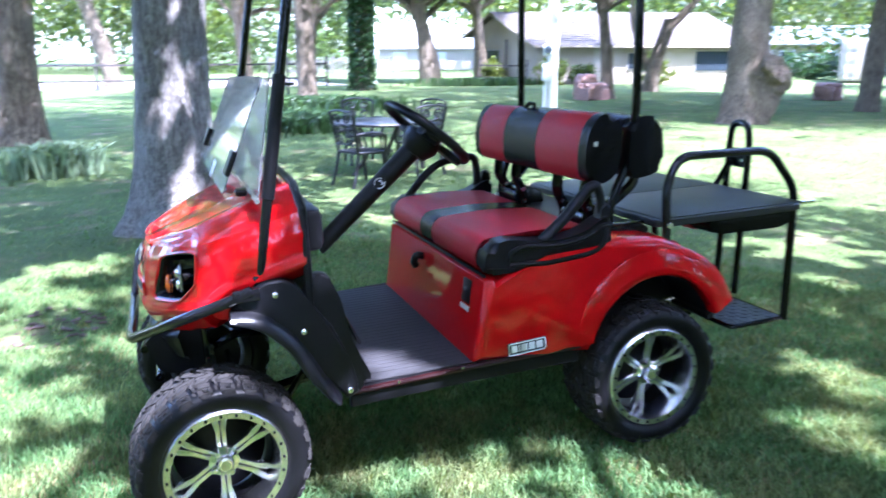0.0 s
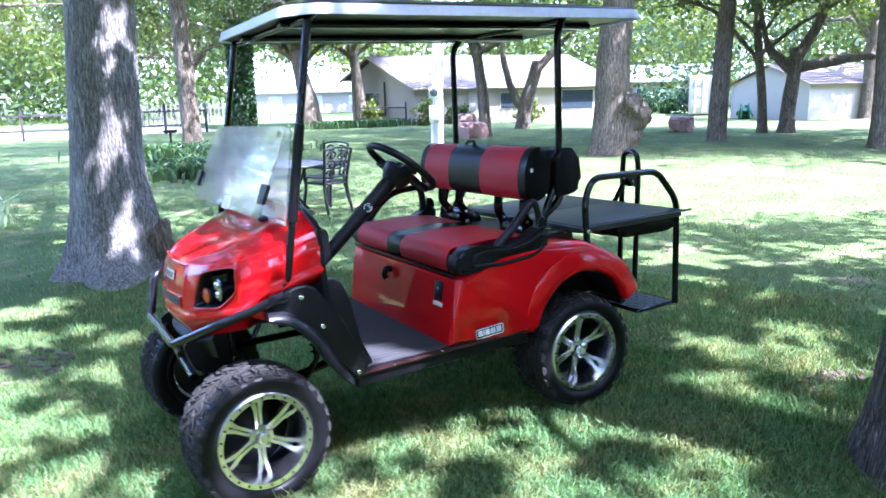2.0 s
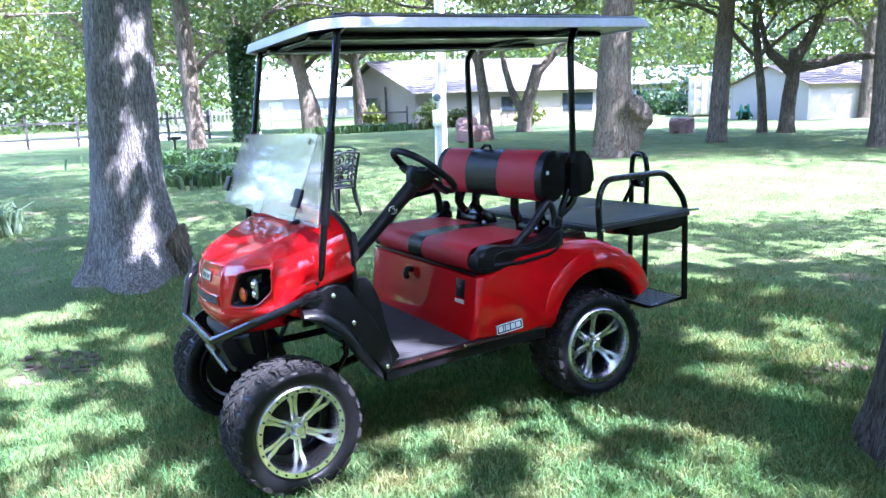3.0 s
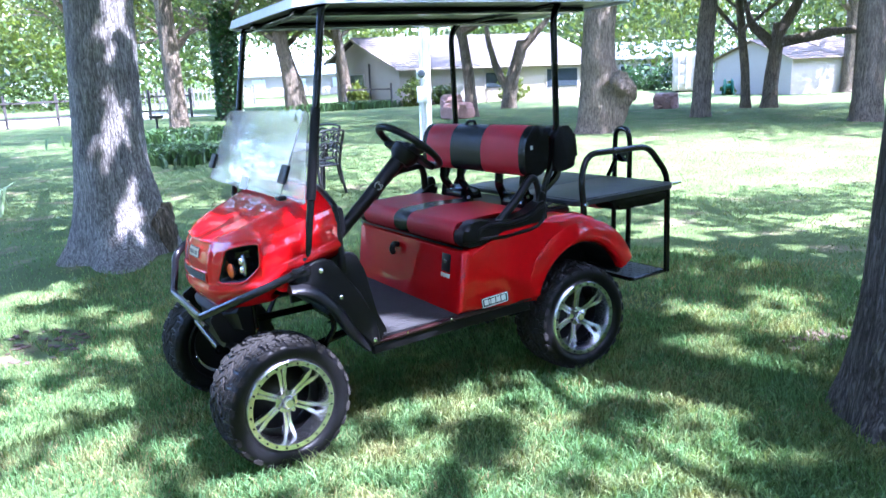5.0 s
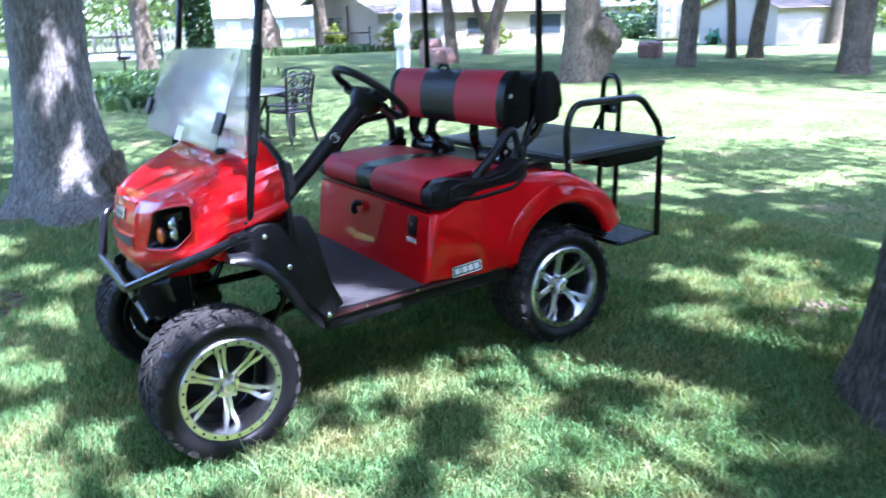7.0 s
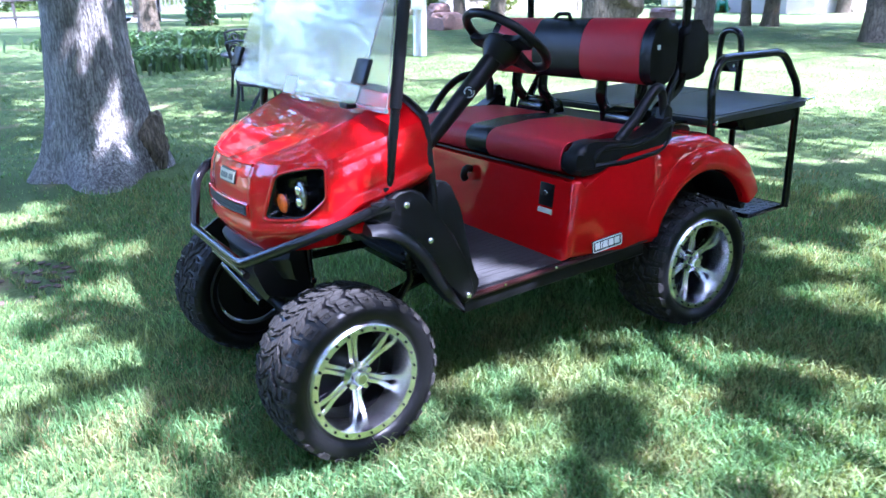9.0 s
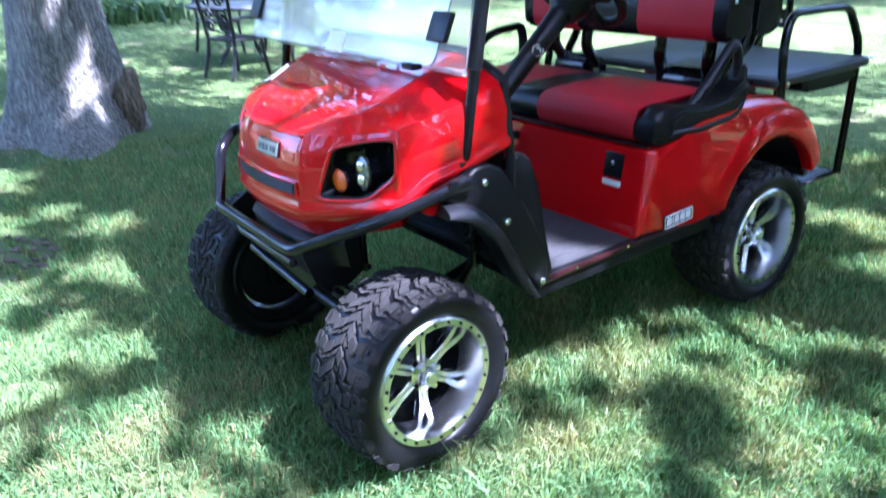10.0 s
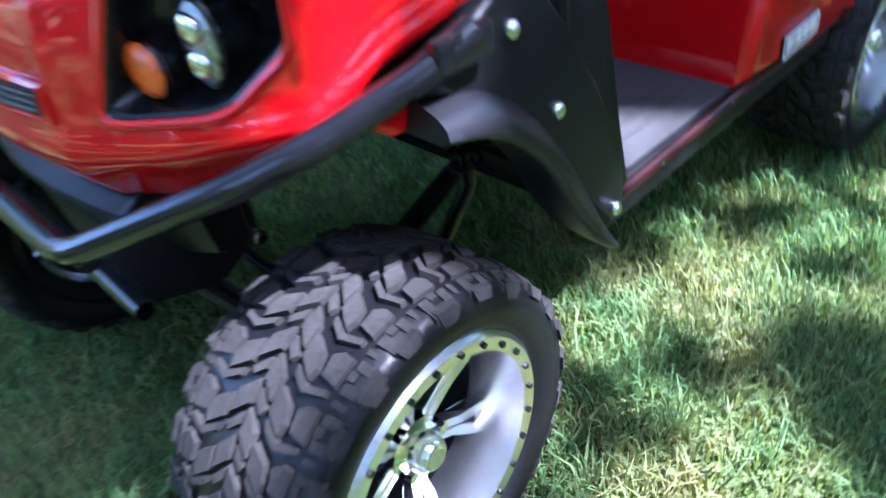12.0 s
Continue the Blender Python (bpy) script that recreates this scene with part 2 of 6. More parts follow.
def box(bm, x0, x1, y0, y1, z0, z1, bevel=0.0, seg=2, m=None):
    vs = [bm.verts.new(v) for v in [(x, y, z) for x in (x0, x1) for y in (y0, y1) for z in (z0, z1)]]
    fs = [bm.faces.new([vs[i] for i in f]) for f in ((0, 1, 3, 2), (4, 6, 7, 5), (0, 4, 5, 1), (2, 3, 7, 6), (0, 2, 6, 4), (1, 5, 7, 3))]
    es = list({e for f in fs for e in f.edges})
    out = vs
    if bevel:
        got = bmesh.ops.bevel(bm, geom=es + vs, offset=bevel, segments=seg, profile=0.5, affect="EDGES")
        out = list({v for f in got["faces"] for v in f.verts} | {v for v in vs if v.is_valid})
    if m is not None:
        bmesh.ops.transform(bm, matrix=m, verts=out)
    return bm


def prism(bm, outline, a0, a1, axis="y", bevel=0.0, seg=3):
    """A closed outline in the other two axes, drawn out along axis from a0 to a1, with the end edges rounded."""
    at = {"y": lambda p, a: (p[0], a, p[1]), "x": lambda p, a: (a, p[0], p[1]), "z": lambda p, a: (p[0], p[1], a)}[axis]
    r0, r1 = [bm.verts.new(at(p, a0)) for p in outline], [bm.verts.new(at(p, a1)) for p in outline]
    n = len(outline)
    caps = [bm.faces.new(r0), bm.faces.new(r1[::-1])]
    for i in range(n):
        bm.faces.new((r0[i], r1[i], r1[(i + 1) % n], r0[(i + 1) % n]))
    if bevel:
        es = [e for f in caps for e in f.edges]
        bmesh.ops.bevel(bm, geom=es, offset=bevel, segments=seg, profile=0.5, affect="EDGES")
    bmesh.ops.recalc_face_normals(bm, faces=bm.faces[:])
    return bm


def rounded(points, r, seg=5):
    """A polyline (2D or 3D) with its inner corners rounded by r."""
    pts = [Vector(p) for p in points]
    out = [pts[0]]
    for a, b, c in zip(pts, pts[1:], pts[2:]):
        u, v = (a - b), (c - b)
        d = min(r, 0.48 * u.length, 0.48 * v.length)
        p, q = b + u.normalized() * d, b + v.normalized() * d
        out += [p.lerp(b, s).lerp(b.lerp(q, s), s) for s in (i / seg for i in range(seg + 1))]
    return out + [pts[-1]]


def loop(points, r, seg=4):
    """A closed outline with every corner rounded by r."""
    n, pts, out = len(points), [Vector(p) for p in points], []
    for i in range(n):
        a, b, c = pts[i - 1], pts[i], pts[(i + 1) % n]
        u, v = a - b, c - b
        d = min(r, 0.48 * u.length, 0.48 * v.length)
        p, q = b + u.normalized() * d, b + v.normalized() * d
        out += [p.lerp(b, s).lerp(b.lerp(q, s), s) for s in (k / seg for k in range(seg + 1))]
    return out


def tube(bm, points, r, n=10, closed=False, r1=None, wobble=0.0, flat=1.0):
    """A round bar along a line; r1 tapers it, flat squeezes it."""
    pts = [Vector(p) for p in points]
    if closed:
        pts = pts + [pts[0]]
    rings, side = [], None
    for i, p in enumerate(pts):
        a, b = (pts[i - 1] if i else (pts[-2] if closed else p)), (pts[i + 1] if i + 1 < len(pts) else (pts[1] if closed else p))
        d = (b - a).normalized()
        if side is None:
            side = d.orthogonal().normalized()
        side = (side - d * side.dot(d)).normalized()
        up = d.cross(side)
        k = r if r1 is None else r + (r1 - r) * i / max(1, len(pts) - 1)
        ring = []
        for j in range(n):
            t = 2 * math.pi * j / n
            w = k * (1 + (wobble * noise.noise(p * 2.2 + Vector((math.cos(t), math.sin(t), 0)) * 1.3) if wobble else 0))
            ring.append(bm.verts.new(p + side * math.cos(t) * w + up * math.sin(t) * w * flat))
        rings.append(ring)
    if closed:
        rings[-1] = rings[0]
    for a, b in zip(rings, rings[1:]):
        for j in range(n):
            try:
                bm.faces.new((a[j], a[(j + 1) % n], b[(j + 1) % n], b[j]))
            except ValueError:
                pass
    if not closed:
        bm.faces.new(rings[0][::-1])
        bm.faces.new(rings[-1])
    bm.verts.ensure_lookup_table()
    for v in [v for v in bm.verts if not v.link_faces]:
        bm.verts.remove(v)
    return bm


def lathe(bm, profile, n=32, axis="y"):
    """Turn a profile of (radius, along) about an axis."""
    rings = []
    for r, a in profile:
        ring = []
        for j in range(n):
            t = 2 * math.pi * j / n
            c, s = r * math.cos(t), r * math.sin(t)
            ring.append(bm.verts.new({"y": (c, a, s), "z": (c, s, a), "x": (a, c, s)}[axis]))
        rings.append(ring)
    for a, b in zip(rings, rings[1:]):
        for j in range(n):
            bm.faces.new((a[j], a[(j + 1) % n], b[(j + 1) % n], b[j]))
    bmesh.ops.remove_doubles(bm, verts=bm.verts[:], dist=1e-5)
    bmesh.ops.recalc_face_normals(bm, faces=bm.faces[:])
    return bm


def disc(bm, centre, normal, r, thick, n=14, dome=0.0):
    """A small round plate or dome on a surface."""
    q = Vector(normal).to_track_quat("Z", "Y").to_matrix().to_4x4()
    m = Matrix.Translation(centre) @ q
    rings = []
    prof = [(r, 0), (r, thick)] + ([(r * math.cos(a), thick + dome * math.sin(a)) for a in (0.4, 0.8, 1.2)] if dome else [(r * 0.9, thick * 1.15)])
    for rr, h in prof:
        rings.append([bm.verts.new(m @ Vector((rr * math.cos(2 * math.pi * j / n), rr * math.sin(2 * math.pi * j / n), h))) for j in range(n)])
    for a, b in zip(rings, rings[1:]):
        for j in range(n):
            bm.faces.new((a[j], a[(j + 1) % n], b[(j + 1) % n], b[j]))
    bm.faces.new(rings[-1])
    return bm


def B():
    return bmesh.new()


def raw_mesh(name, verts, faces, material, smooth=False):
    """A large mesh from arrays: verts (n, 3), faces (m, k)."""
    me = bpy.data.meshes.new(name)
    verts, faces = np.asarray(verts, np.float32), np.asarray(faces, np.int32)
    k = faces.shape[1]
    me.vertices.add(len(verts))
    me.vertices.foreach_set("co", verts.ravel())
    me.loops.add(faces.size)
    me.loops.foreach_set("vertex_index", faces.ravel())
    me.polygons.add(len(faces))
    me.polygons.foreach_set("loop_start", np.arange(0, faces.size, k, dtype=np.int32))
    me.update(calc_edges=True)
    me.polygons.foreach_set("use_smooth", [smooth] * len(faces))
    me.materials.append(material)
    return me


# ---- ground ----
SLOPE_X, SLOPE_Y = 0.0361, -0.0275


def gz(x, y):
    """Height of the lawn: a slight slope under the cart that levels out further away."""
    r = np.hypot(x - 0.8, y)
    return (SLOPE_X * x + SLOPE_Y * y) / (1 + (r / 5.0) ** 4) + 0.2 * np.exp(-((x - 0.05) ** 2 + (y - 4.25) ** 2) / 1.6)


def ground():
    n = 150
    s = np.linspace(-1, 1, n)
    axis = np.sign(s) * (9 * np.abs(s) + 900 * np.abs(s) ** 7)
    X, Y = np.meshgrid(axis + 0.5, axis + 1.0, indexing="ij")
    Z = gz(X, Y) + 0.008 * np.sin(2.1 * X + 1.3 * Y) * np.sin(1.7 * Y - 0.6 * X) / (1 + (np.hypot(X, Y) / 15) ** 2)
    idx = np.arange(n * n).reshape(n, n)
    faces = np.stack([idx[:-1, :-1], idx[1:, :-1], idx[1:, 1:], idx[:-1, 1:]], -1).reshape(-1, 4)
    ob = new("ground", raw_mesh("ground", np.stack([X, Y, Z], -1).reshape(-1, 3), faces, LAWN, True))
    return tagged(ob, "mown green lawn with thin dry spots", "lawn", kind="structure")


def blades(name, count, centre, spread, height, width, rng, keep=None, mat=None, label="short green lawn grass in patches"):
    """Grass blades as bent slivers, thicker towards the middle of their area."""
    r = spread * np.sqrt(rng.random(count)) ** 1.35
    a = rng.random(count) * 2 * np.pi
    x, y = centre[0] + r * np.cos(a), centre[1] + r * np.sin(a)
    if keep is not None:
        ok = keep(x, y)
        x, y = x[ok], y[ok]
    n = len(x)
    patch = 0.5 + 0.5 * np.sin(3.1 * x + 1.7 * np.sin(2.3 * y)) * np.sin(2.7 * y + 1.1 * np.sin(1.9 * x))
    tuft = 0.5 + 0.5 * np.sin(41 * x + 3 * np.sin(29 * y)) * np.sin(37 * y + 2 * np.sin(31 * x))
    h = height * (0.4 + 0.6 * rng.random(n)) * (0.75 + 0.5 * patch) * (0.65 + 0.7 * tuft)
    w = width * (0.6 + 0.8 * rng.random(n))
    face, tip = rng.random(n) * 2 * np.pi, rng.random(n) * 2 * np.pi
    bend = h * (0.25 + 0.75 * rng.random(n))
    z = gz(x, y) - 0.004
    dx, dy = np.cos(face) * w / 2, np.sin(face) * w / 2
    tx, ty = np.cos(tip) * bend, np.sin(tip) * bend
    v = np.empty((n, 5, 3))
    v[:, 0] = np.stack([x - dx, y - dy, z], -1)
    v[:, 1] = np.stack([x + dx, y + dy, z], -1)
    v[:, 2] = np.stack([x + dx * 0.8 + tx * 0.3, y + dy * 0.8 + ty * 0.3, z + h * 0.6], -1)
    v[:, 3] = np.stack([x - dx * 0.8 + tx * 0.3, y - dy * 0.8 + ty * 0.3, z + h * 0.6], -1)
    v[:, 4] = np.stack([x + tx, y + ty, z + h * 0.9], -1)
    base = np.arange(n)[:, None] * 5
    faces = np.concatenate([base + [0, 1, 2], base + [0, 2, 3], base + [3, 2, 4]], 1).reshape(-1, 3)
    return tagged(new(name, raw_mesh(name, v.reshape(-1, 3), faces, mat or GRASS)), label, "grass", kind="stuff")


ground()
rng = np.random.default_rng(7)


def off_trunks(x, y):
    bare = (np.hypot((x + 0.85) / 0.34, (y - 2.2) / 0.45) < 1) & (np.sin(37 * x + 11 * y) > -0.5)
    bare |= (np.hypot((x - 2.9) / 0.27, (y + 1.15) / 0.12) < 1) & (np.sin(41 * x + 17 * y) > -0.3)
    return (np.hypot(x - 2.33, y + 2.03) > 0.36) & (np.hypot(x - 0.0, y - 4.1) > 0.38) & ~bare


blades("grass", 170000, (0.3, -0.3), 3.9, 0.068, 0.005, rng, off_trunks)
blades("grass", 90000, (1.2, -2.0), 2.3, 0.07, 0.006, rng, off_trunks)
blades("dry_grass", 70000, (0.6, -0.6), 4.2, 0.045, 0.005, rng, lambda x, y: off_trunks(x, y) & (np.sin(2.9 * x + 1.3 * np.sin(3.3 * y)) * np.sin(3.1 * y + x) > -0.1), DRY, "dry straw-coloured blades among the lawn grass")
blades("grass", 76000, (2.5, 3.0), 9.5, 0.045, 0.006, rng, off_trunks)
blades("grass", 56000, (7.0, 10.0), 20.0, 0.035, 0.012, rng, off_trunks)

# worn hollows of bare soil in the lawn
def soil_patch(cx, cy, rx, ry, count, label, seed):
    g, bm = random.Random(seed), B()
    for k in range(count):
        a, r = g.uniform(0, 6.28), math.sqrt(g.random())
        x, y = cx + rx * r * math.cos(a), cy + ry * r * math.sin(a)
        bmesh.ops.create_icosphere(bm, subdivisions=1, radius=g.uniform(0.008, 0.03), matrix=Matrix.Translation((x, y, gz(x, y) + 0.003)) @ Matrix.Rotation(a, 4, "Z") @ Matrix.Diagonal((1.4, 1, 0.28, 1)))
    solid("soil_patch", bm, SOIL, label, "soil", kind="stuff")


soil_patch(2.9, -1.15, 0.3, 0.13, 60, "small patch of bare reddish soil in the lawn", 3)
soil_patch(-0.85, 2.2, 0.3, 0.4, 70, "worn patch of brown soil and thin grass", 4)


# ---- trees ----
def leaf_cloud(seed, clumps, per, size, shape, spread=0.55, hollow=0.35, floor=-1.0, keep=None):
    """Leaves in many loose clumps that fill an uneven ellipsoid, as arrays."""
    g = np.random.default_rng(seed)
    d = g.normal(size=(clumps * 2, 3))
    d /= np.linalg.norm(d, axis=1)[:, None]
    rad = hollow + (1 - hollow) * g.random(len(d)) ** 0.5
    lump = 1 + 0.25 * np.sin(3 * d[:, 0] + seed) * np.sin(4 * d[:, 1] + 2 * seed) + 0.15 * g.normal(size=len(d))
    c = (d * (rad * lump)[:, None])
    c = c[c[:, 2] > floor][:clumps] * np.array(shape)
    p = np.repeat(c, per, 0) + g.normal(size=(len(c) * per, 3)) * spread * np.repeat(0.6 + 0.8 * g.random(len(c)), per)[:, None]
    if keep is not None:
        p = p[keep(p)]
    n = len(p)
    u, w = g.normal(size=(n, 3)), g.normal(size=(n, 3))
    u /= np.linalg.norm(u, axis=1)[:, None]
    w = np.cross(u, w)
    w /= np.linalg.norm(w, axis=1)[:, None]
    s = size * (0.6 + 0.8 * g.random(n))[:, None]
    v = np.stack([p - u * s, p - u * s * 0.1 + w * s * 0.55, p + u * s, p - u * s * 0.1 - w * s * 0.55], 1).reshape(-1, 3)
    return v, np.arange(4 * n).reshape(-1, 4)


def trunk_mesh(name, path, radii, mat, sides=18, flare=0.45, lobes=5, seed=0, limbs=(), rough=0.05, knots=()):
    """A tapered trunk with root flare, ridges and limbs. path: points; radii at the same points."""
    bm = B()
    line = rounded(path, 0.6, 4)
    # resample
    pts, dist = [line[0]], 0.0
    for a, b in zip(line, line[1:]):
        k = max(1, int((b - a).length / 0.14))
        pts += [a.lerp(b, i / k) for i in range(1, k + 1)]
    total = sum((b - a).length for a, b in zip(pts, pts[1:]))
    rings, run = [], 0.0
    for i, p in enumerate(pts):
        if i:
            run += (p - pts[i - 1]).length
        f = run / total * (len(radii) - 1)
        j = min(int(f), len(radii) - 2)
        r = radii[j] + (radii[j + 1] - radii[j]) * (f - j)
        h = max(0.0, p.z - path[0][2] - 0.12)
        grow = flare * math.exp(-h / 0.28)
        ring = []
        for k in range(sides):
            t = 2 * math.pi * k / sides
            lob = 1 + grow * (1 + 0.45 * math.sin(lobes * t + seed) + 0.25 * math.sin(2 * t + 2.3 * seed))
            q = Vector((math.cos(t), math.sin(t), 0))
            ns = rough * noise.noise(Vector((q.x * 2, q.y * 2, p.z * 0.8 + seed * 3))) * 2
            extra = sum(a * math.exp(-((p.z - kz) / kh) ** 2 - ((t - kt + math.pi) % (2 * math.pi) - math.pi) ** 2 / kw) for kz, kt, a, kh, kw in knots)
            ring.append(bm.verts.new(p + q * r * (lob + ns + extra)))
        rings.append(ring)
    for a, b in zip(rings, rings[1:]):
        for k in range(sides):
            bm.faces.new((a[k], a[(k + 1) % sides], b[(k + 1) % sides], b[k]))
    bm.faces.new(rings[-1])
    for pts3, r0, r1 in limbs:
        tube(bm, rounded(pts3, 0.5, 4), r0, 8, r1=r1, wobble=0.25)
    return mesh_of(name, bm, mat, 60)


def limb_set(top, reach, count, r, seed):
    """Bent limbs that leave the trunk round its top."""
    g, out = random.Random(seed), []
    for i in range(count):
        a = 2 * math.pi * (i + g.uniform(-0.3, 0.3)) / count
        d = Vector((math.cos(a), math.sin(a), 0))
        p0 = Vector(top) + Vector((0, 0, g.uniform(-1.4, -0.1)))
        p1 = p0 + d * reach * 0.35 + Vector((0, 0, reach * g.uniform(0.15, 0.45)))
        p2 = p1 + d * reach * 0.35 + Vector((g.uniform(-0.6, 0.6), g.uniform(-0.6, 0.6), reach * g.uniform(-0.05, 0.25)))
        p3 = p2 + d * reach * 0.4 + Vector((g.uniform(-0.8, 0.8), g.uniform(-0.8, 0.8), reach * g.uniform(-0.1, 0.3)))
        out.append(([p0, p1, p2, p3], r * g.uniform(0.7, 1.0), 0.03))
        q = p1.lerp(p2, 0.5)
        side = Vector((-d.y, d.x, 0)) * g.choice((-1, 1))
        out.append(([q, q + side * reach * 0.25 + Vector((0, 0, reach * 0.15)), q + side * reach * 0.5 + d * reach * 0.2 + Vector((0, 0, reach * 0.2))], r * 0.45, 0.02))
    return out


CROWNS = [raw_mesh("crown", *leaf_cloud(11 + i, 230, 62, 0.095, (4.2, 4.2, 2.9), 0.36), LEAF if i % 2 else LEAF2) for i in range(3)]
WIDE = [raw_mesh("crown", *leaf_cloud(31 + i, 330, 84, 0.1, (6.3, 6.3, 4.0), 0.42), LEAF if i % 2 else LEAF2) for i in range(2)]


def tree(name, label, at, path, radii, crown, mat=BARK, **how):
    """at: where the trunk stands; path and radii: the trunk; crown: (mesh, pose in the tree's own space)."""
    root = thing(name, label, "tree", pose(at[0], at[1], float(gz(at[0], at[1]))))
    part("trunk", trunk_mesh("trunk", path, radii, mat, **how), None, root)
    for me, m in crown:
        part("crown", me, None, root, m=m)
    return root


# the big oak behind the cart and the one close to the camera
# gaps in the near crown, given by the place and radius of the patch of sun that each lets through to the lawn
LAWN_SPOTS = [(1.39, -0.56, 0.12), (1.43, -0.84, 0.16), (0.95, -0.66, 0.16), (0.62, -0.52, 0.13), (0.39, -0.99, 0.15), (0.89, -1.33, 0.16), (0.62, -1.49, 0.16), (1.75, -1.34, 0.13), (1.33, -1.46, 0.14), (1.55, -1.76, 0.14), (2.83, -0.35, 0.15),
              (3.02, -0.82, 0.2), (1.81, -1.08, 0.13), (2.37, -0.82, 0.13), (3.43, -0.52, 0.14), (0.24, -0.58, 0.11), (0.07, -0.83, 0.13), (-0.29, -0.78, 0.14), (-0.34, -0.26, 0.11), (1.1, -1.05, 0.12), (2.25, -1.3, 0.13), (0.15, -1.2, 0.14), (4.7, 1.6, 0.4), (6.23, 0.9, 0.41)]
SIDE_SPOTS = [(-0.87, 0.88, 0.26), (-0.98, 0.42, 0.15), (-0.78, -0.1, 0.18), (-0.86, -0.47, 0.17), (-0.2, 2.2, 0.13), (-0.84, 1.5, 0.15), (-0.4, 0.62, 0.15), (-0.6, 3.28, 0.15), (-1.0, 3.3, 0.18), (-1.4, 2.3, 0.22)]
CART_SPOTS = [(-0.17, -0.28, 0.06), (0.18, -0.05, 0.03), (0.5, -0.22, 0.09)]                                 # on the tyre, the cowl and the floor
OAK_SPOTS = [(-0.3, 4.45, 0.12), (-0.05, 3.95, 0.15), (-0.45, 5.0, 0.1), (0.05, 5.4, 0.09), (-0.2, 5.9, 0.1), (-0.15, 4.95, 0.04), (-0.3, 5.5, 0.04), (0.1, 4.5, 0.05), (-0.02, 6.4, 0.1), (-0.3, 6.8, 0.1)]
GAPS = LAWN_SPOTS + SIDE_SPOTS + CART_SPOTS + OAK_SPOTS
g = random.Random(12)
OPEN = [(g.uniform(1.5, 7.5), g.uniform(0.5, 6.0), g.uniform(0.1, 0.28)) for k in range(13)] + [(g.uniform(-3.5, 4.5), g.uniform(-3.2, -1.4), g.uniform(0.1, 0.22)) for k in range(38)] + [(g.uniform(-4.0, -1.2), g.uniform(-1.0, 4.0), g.uniform(0.12, 0.3)) for k in range(9)] + [(g.uniform(-1.6, -0.2), g.uniform(-1.2, 3.4), g.uniform(0.03, 0.13)) for k in range(34)] + [(g.uniform(2.7, 6.0), g.uniform(-1.6, 2.6), g.uniform(0.02, 0.08)) for k in range(16)] + [(g.uniform(-0.8, 4.2), g.uniform(-2.4, -0.6), g.uniform(0.02, 0.09)) for k in range(36)]
GAPS += [q for q in OPEN if not (-0.2 < q[0] < 2.7 and -0.6 < q[1] < 3.2)]
NEAR_CROWN = Vector((1.0, -1.6, 7.2))


def lets_leaf(p):
    """False where a leaf would close one of the gaps or reach over the open lawn behind."""
    q = p + np.array([2.36, -2.03, 0.0]) + np.array(NEAR_CROWN)
    q = q - np.array(sun_dir) * (q[:, 2] / sun_dir.z)[:, None]
    ok = 1.53 * q[:, 0] + q[:, 1] < 17.0 + 0.8 * np.sin(q[:, 0] * 2.3)
    for x, y, r in GAPS:
        d = np.hypot(q[:, 0] - x, (q[:, 1] - y) * 0.85)
        ok &= d > (r + 0.09) * (0.85 + 0.3 * np.sin(5 * np.arctan2(q[:, 1] - y, q[:, 0] - x) + 9 * x))
    return ok


def shade_sprays(seed, count, x0, x1, y0, y1, per=110, size=0.085):
    """Thick unseen sprays of leaves added low in the near crown, to block the sun from a stretch of the lawn."""
    g = np.random.default_rng(seed)
    h = 5.8 + 2.6 * g.random(count)
    c = np.stack([x0 + (x1 - x0) * g.random(count), y0 + (y1 - y0) * g.random(count), 0 * h], -1) + np.array(sun_dir) * (h / sun_dir.z)[:, None]
    q = np.repeat(c, per, 0) + g.normal(size=(count * per, 3)) * 0.2
    q = q - np.array([2.36, -2.03, 0.0]) - np.array(NEAR_CROWN)
    q = q[lets_leaf(q)]
    n = len(q)
    u, w = g.normal(size=(n, 3)), g.normal(size=(n, 3))
    u, w = u / np.linalg.norm(u, axis=1)[:, None], w / np.linalg.norm(w, axis=1)[:, None]
    s = size * (0.6 + 0.8 * g.random(n))[:, None]
    return np.stack([q - u * s, q + w * s * 0.55, q + u * s, q - w * s * 0.55], 1).reshape(-1, 3)


# added sprays shade the cart's side, the oak trunk and the lawn it reflects
sprays = [leaf_cloud(3, 320, 135, 0.095, (8.4, 8.8, 2.2), 0.36, 0.15, keep=lets_leaf)[0], shade_sprays(8, 150, 0.6, 2.6, -0.45, 1.0), shade_sprays(9, 130, -1.5, 5.5, -3.2, -0.2), shade_sprays(10, 70, 2.5, 7.0, -0.8, 3.0), shade_sprays(14, 60, -1.7, 0.9, 0.2, 4.0), shade_sprays(16, 110, -0.3, 1.8, 1.2, 4.6), shade_sprays(17, 150, -4.5, -0.9, 4.2, 9.0), shade_sprays(15, 110, -1.0, 0.7, 3.5, 7.5)]
sprays = np.concatenate(sprays)
near_crown = raw_mesh("crown", sprays, np.arange(len(sprays)).reshape(-1, 4), LEAF)
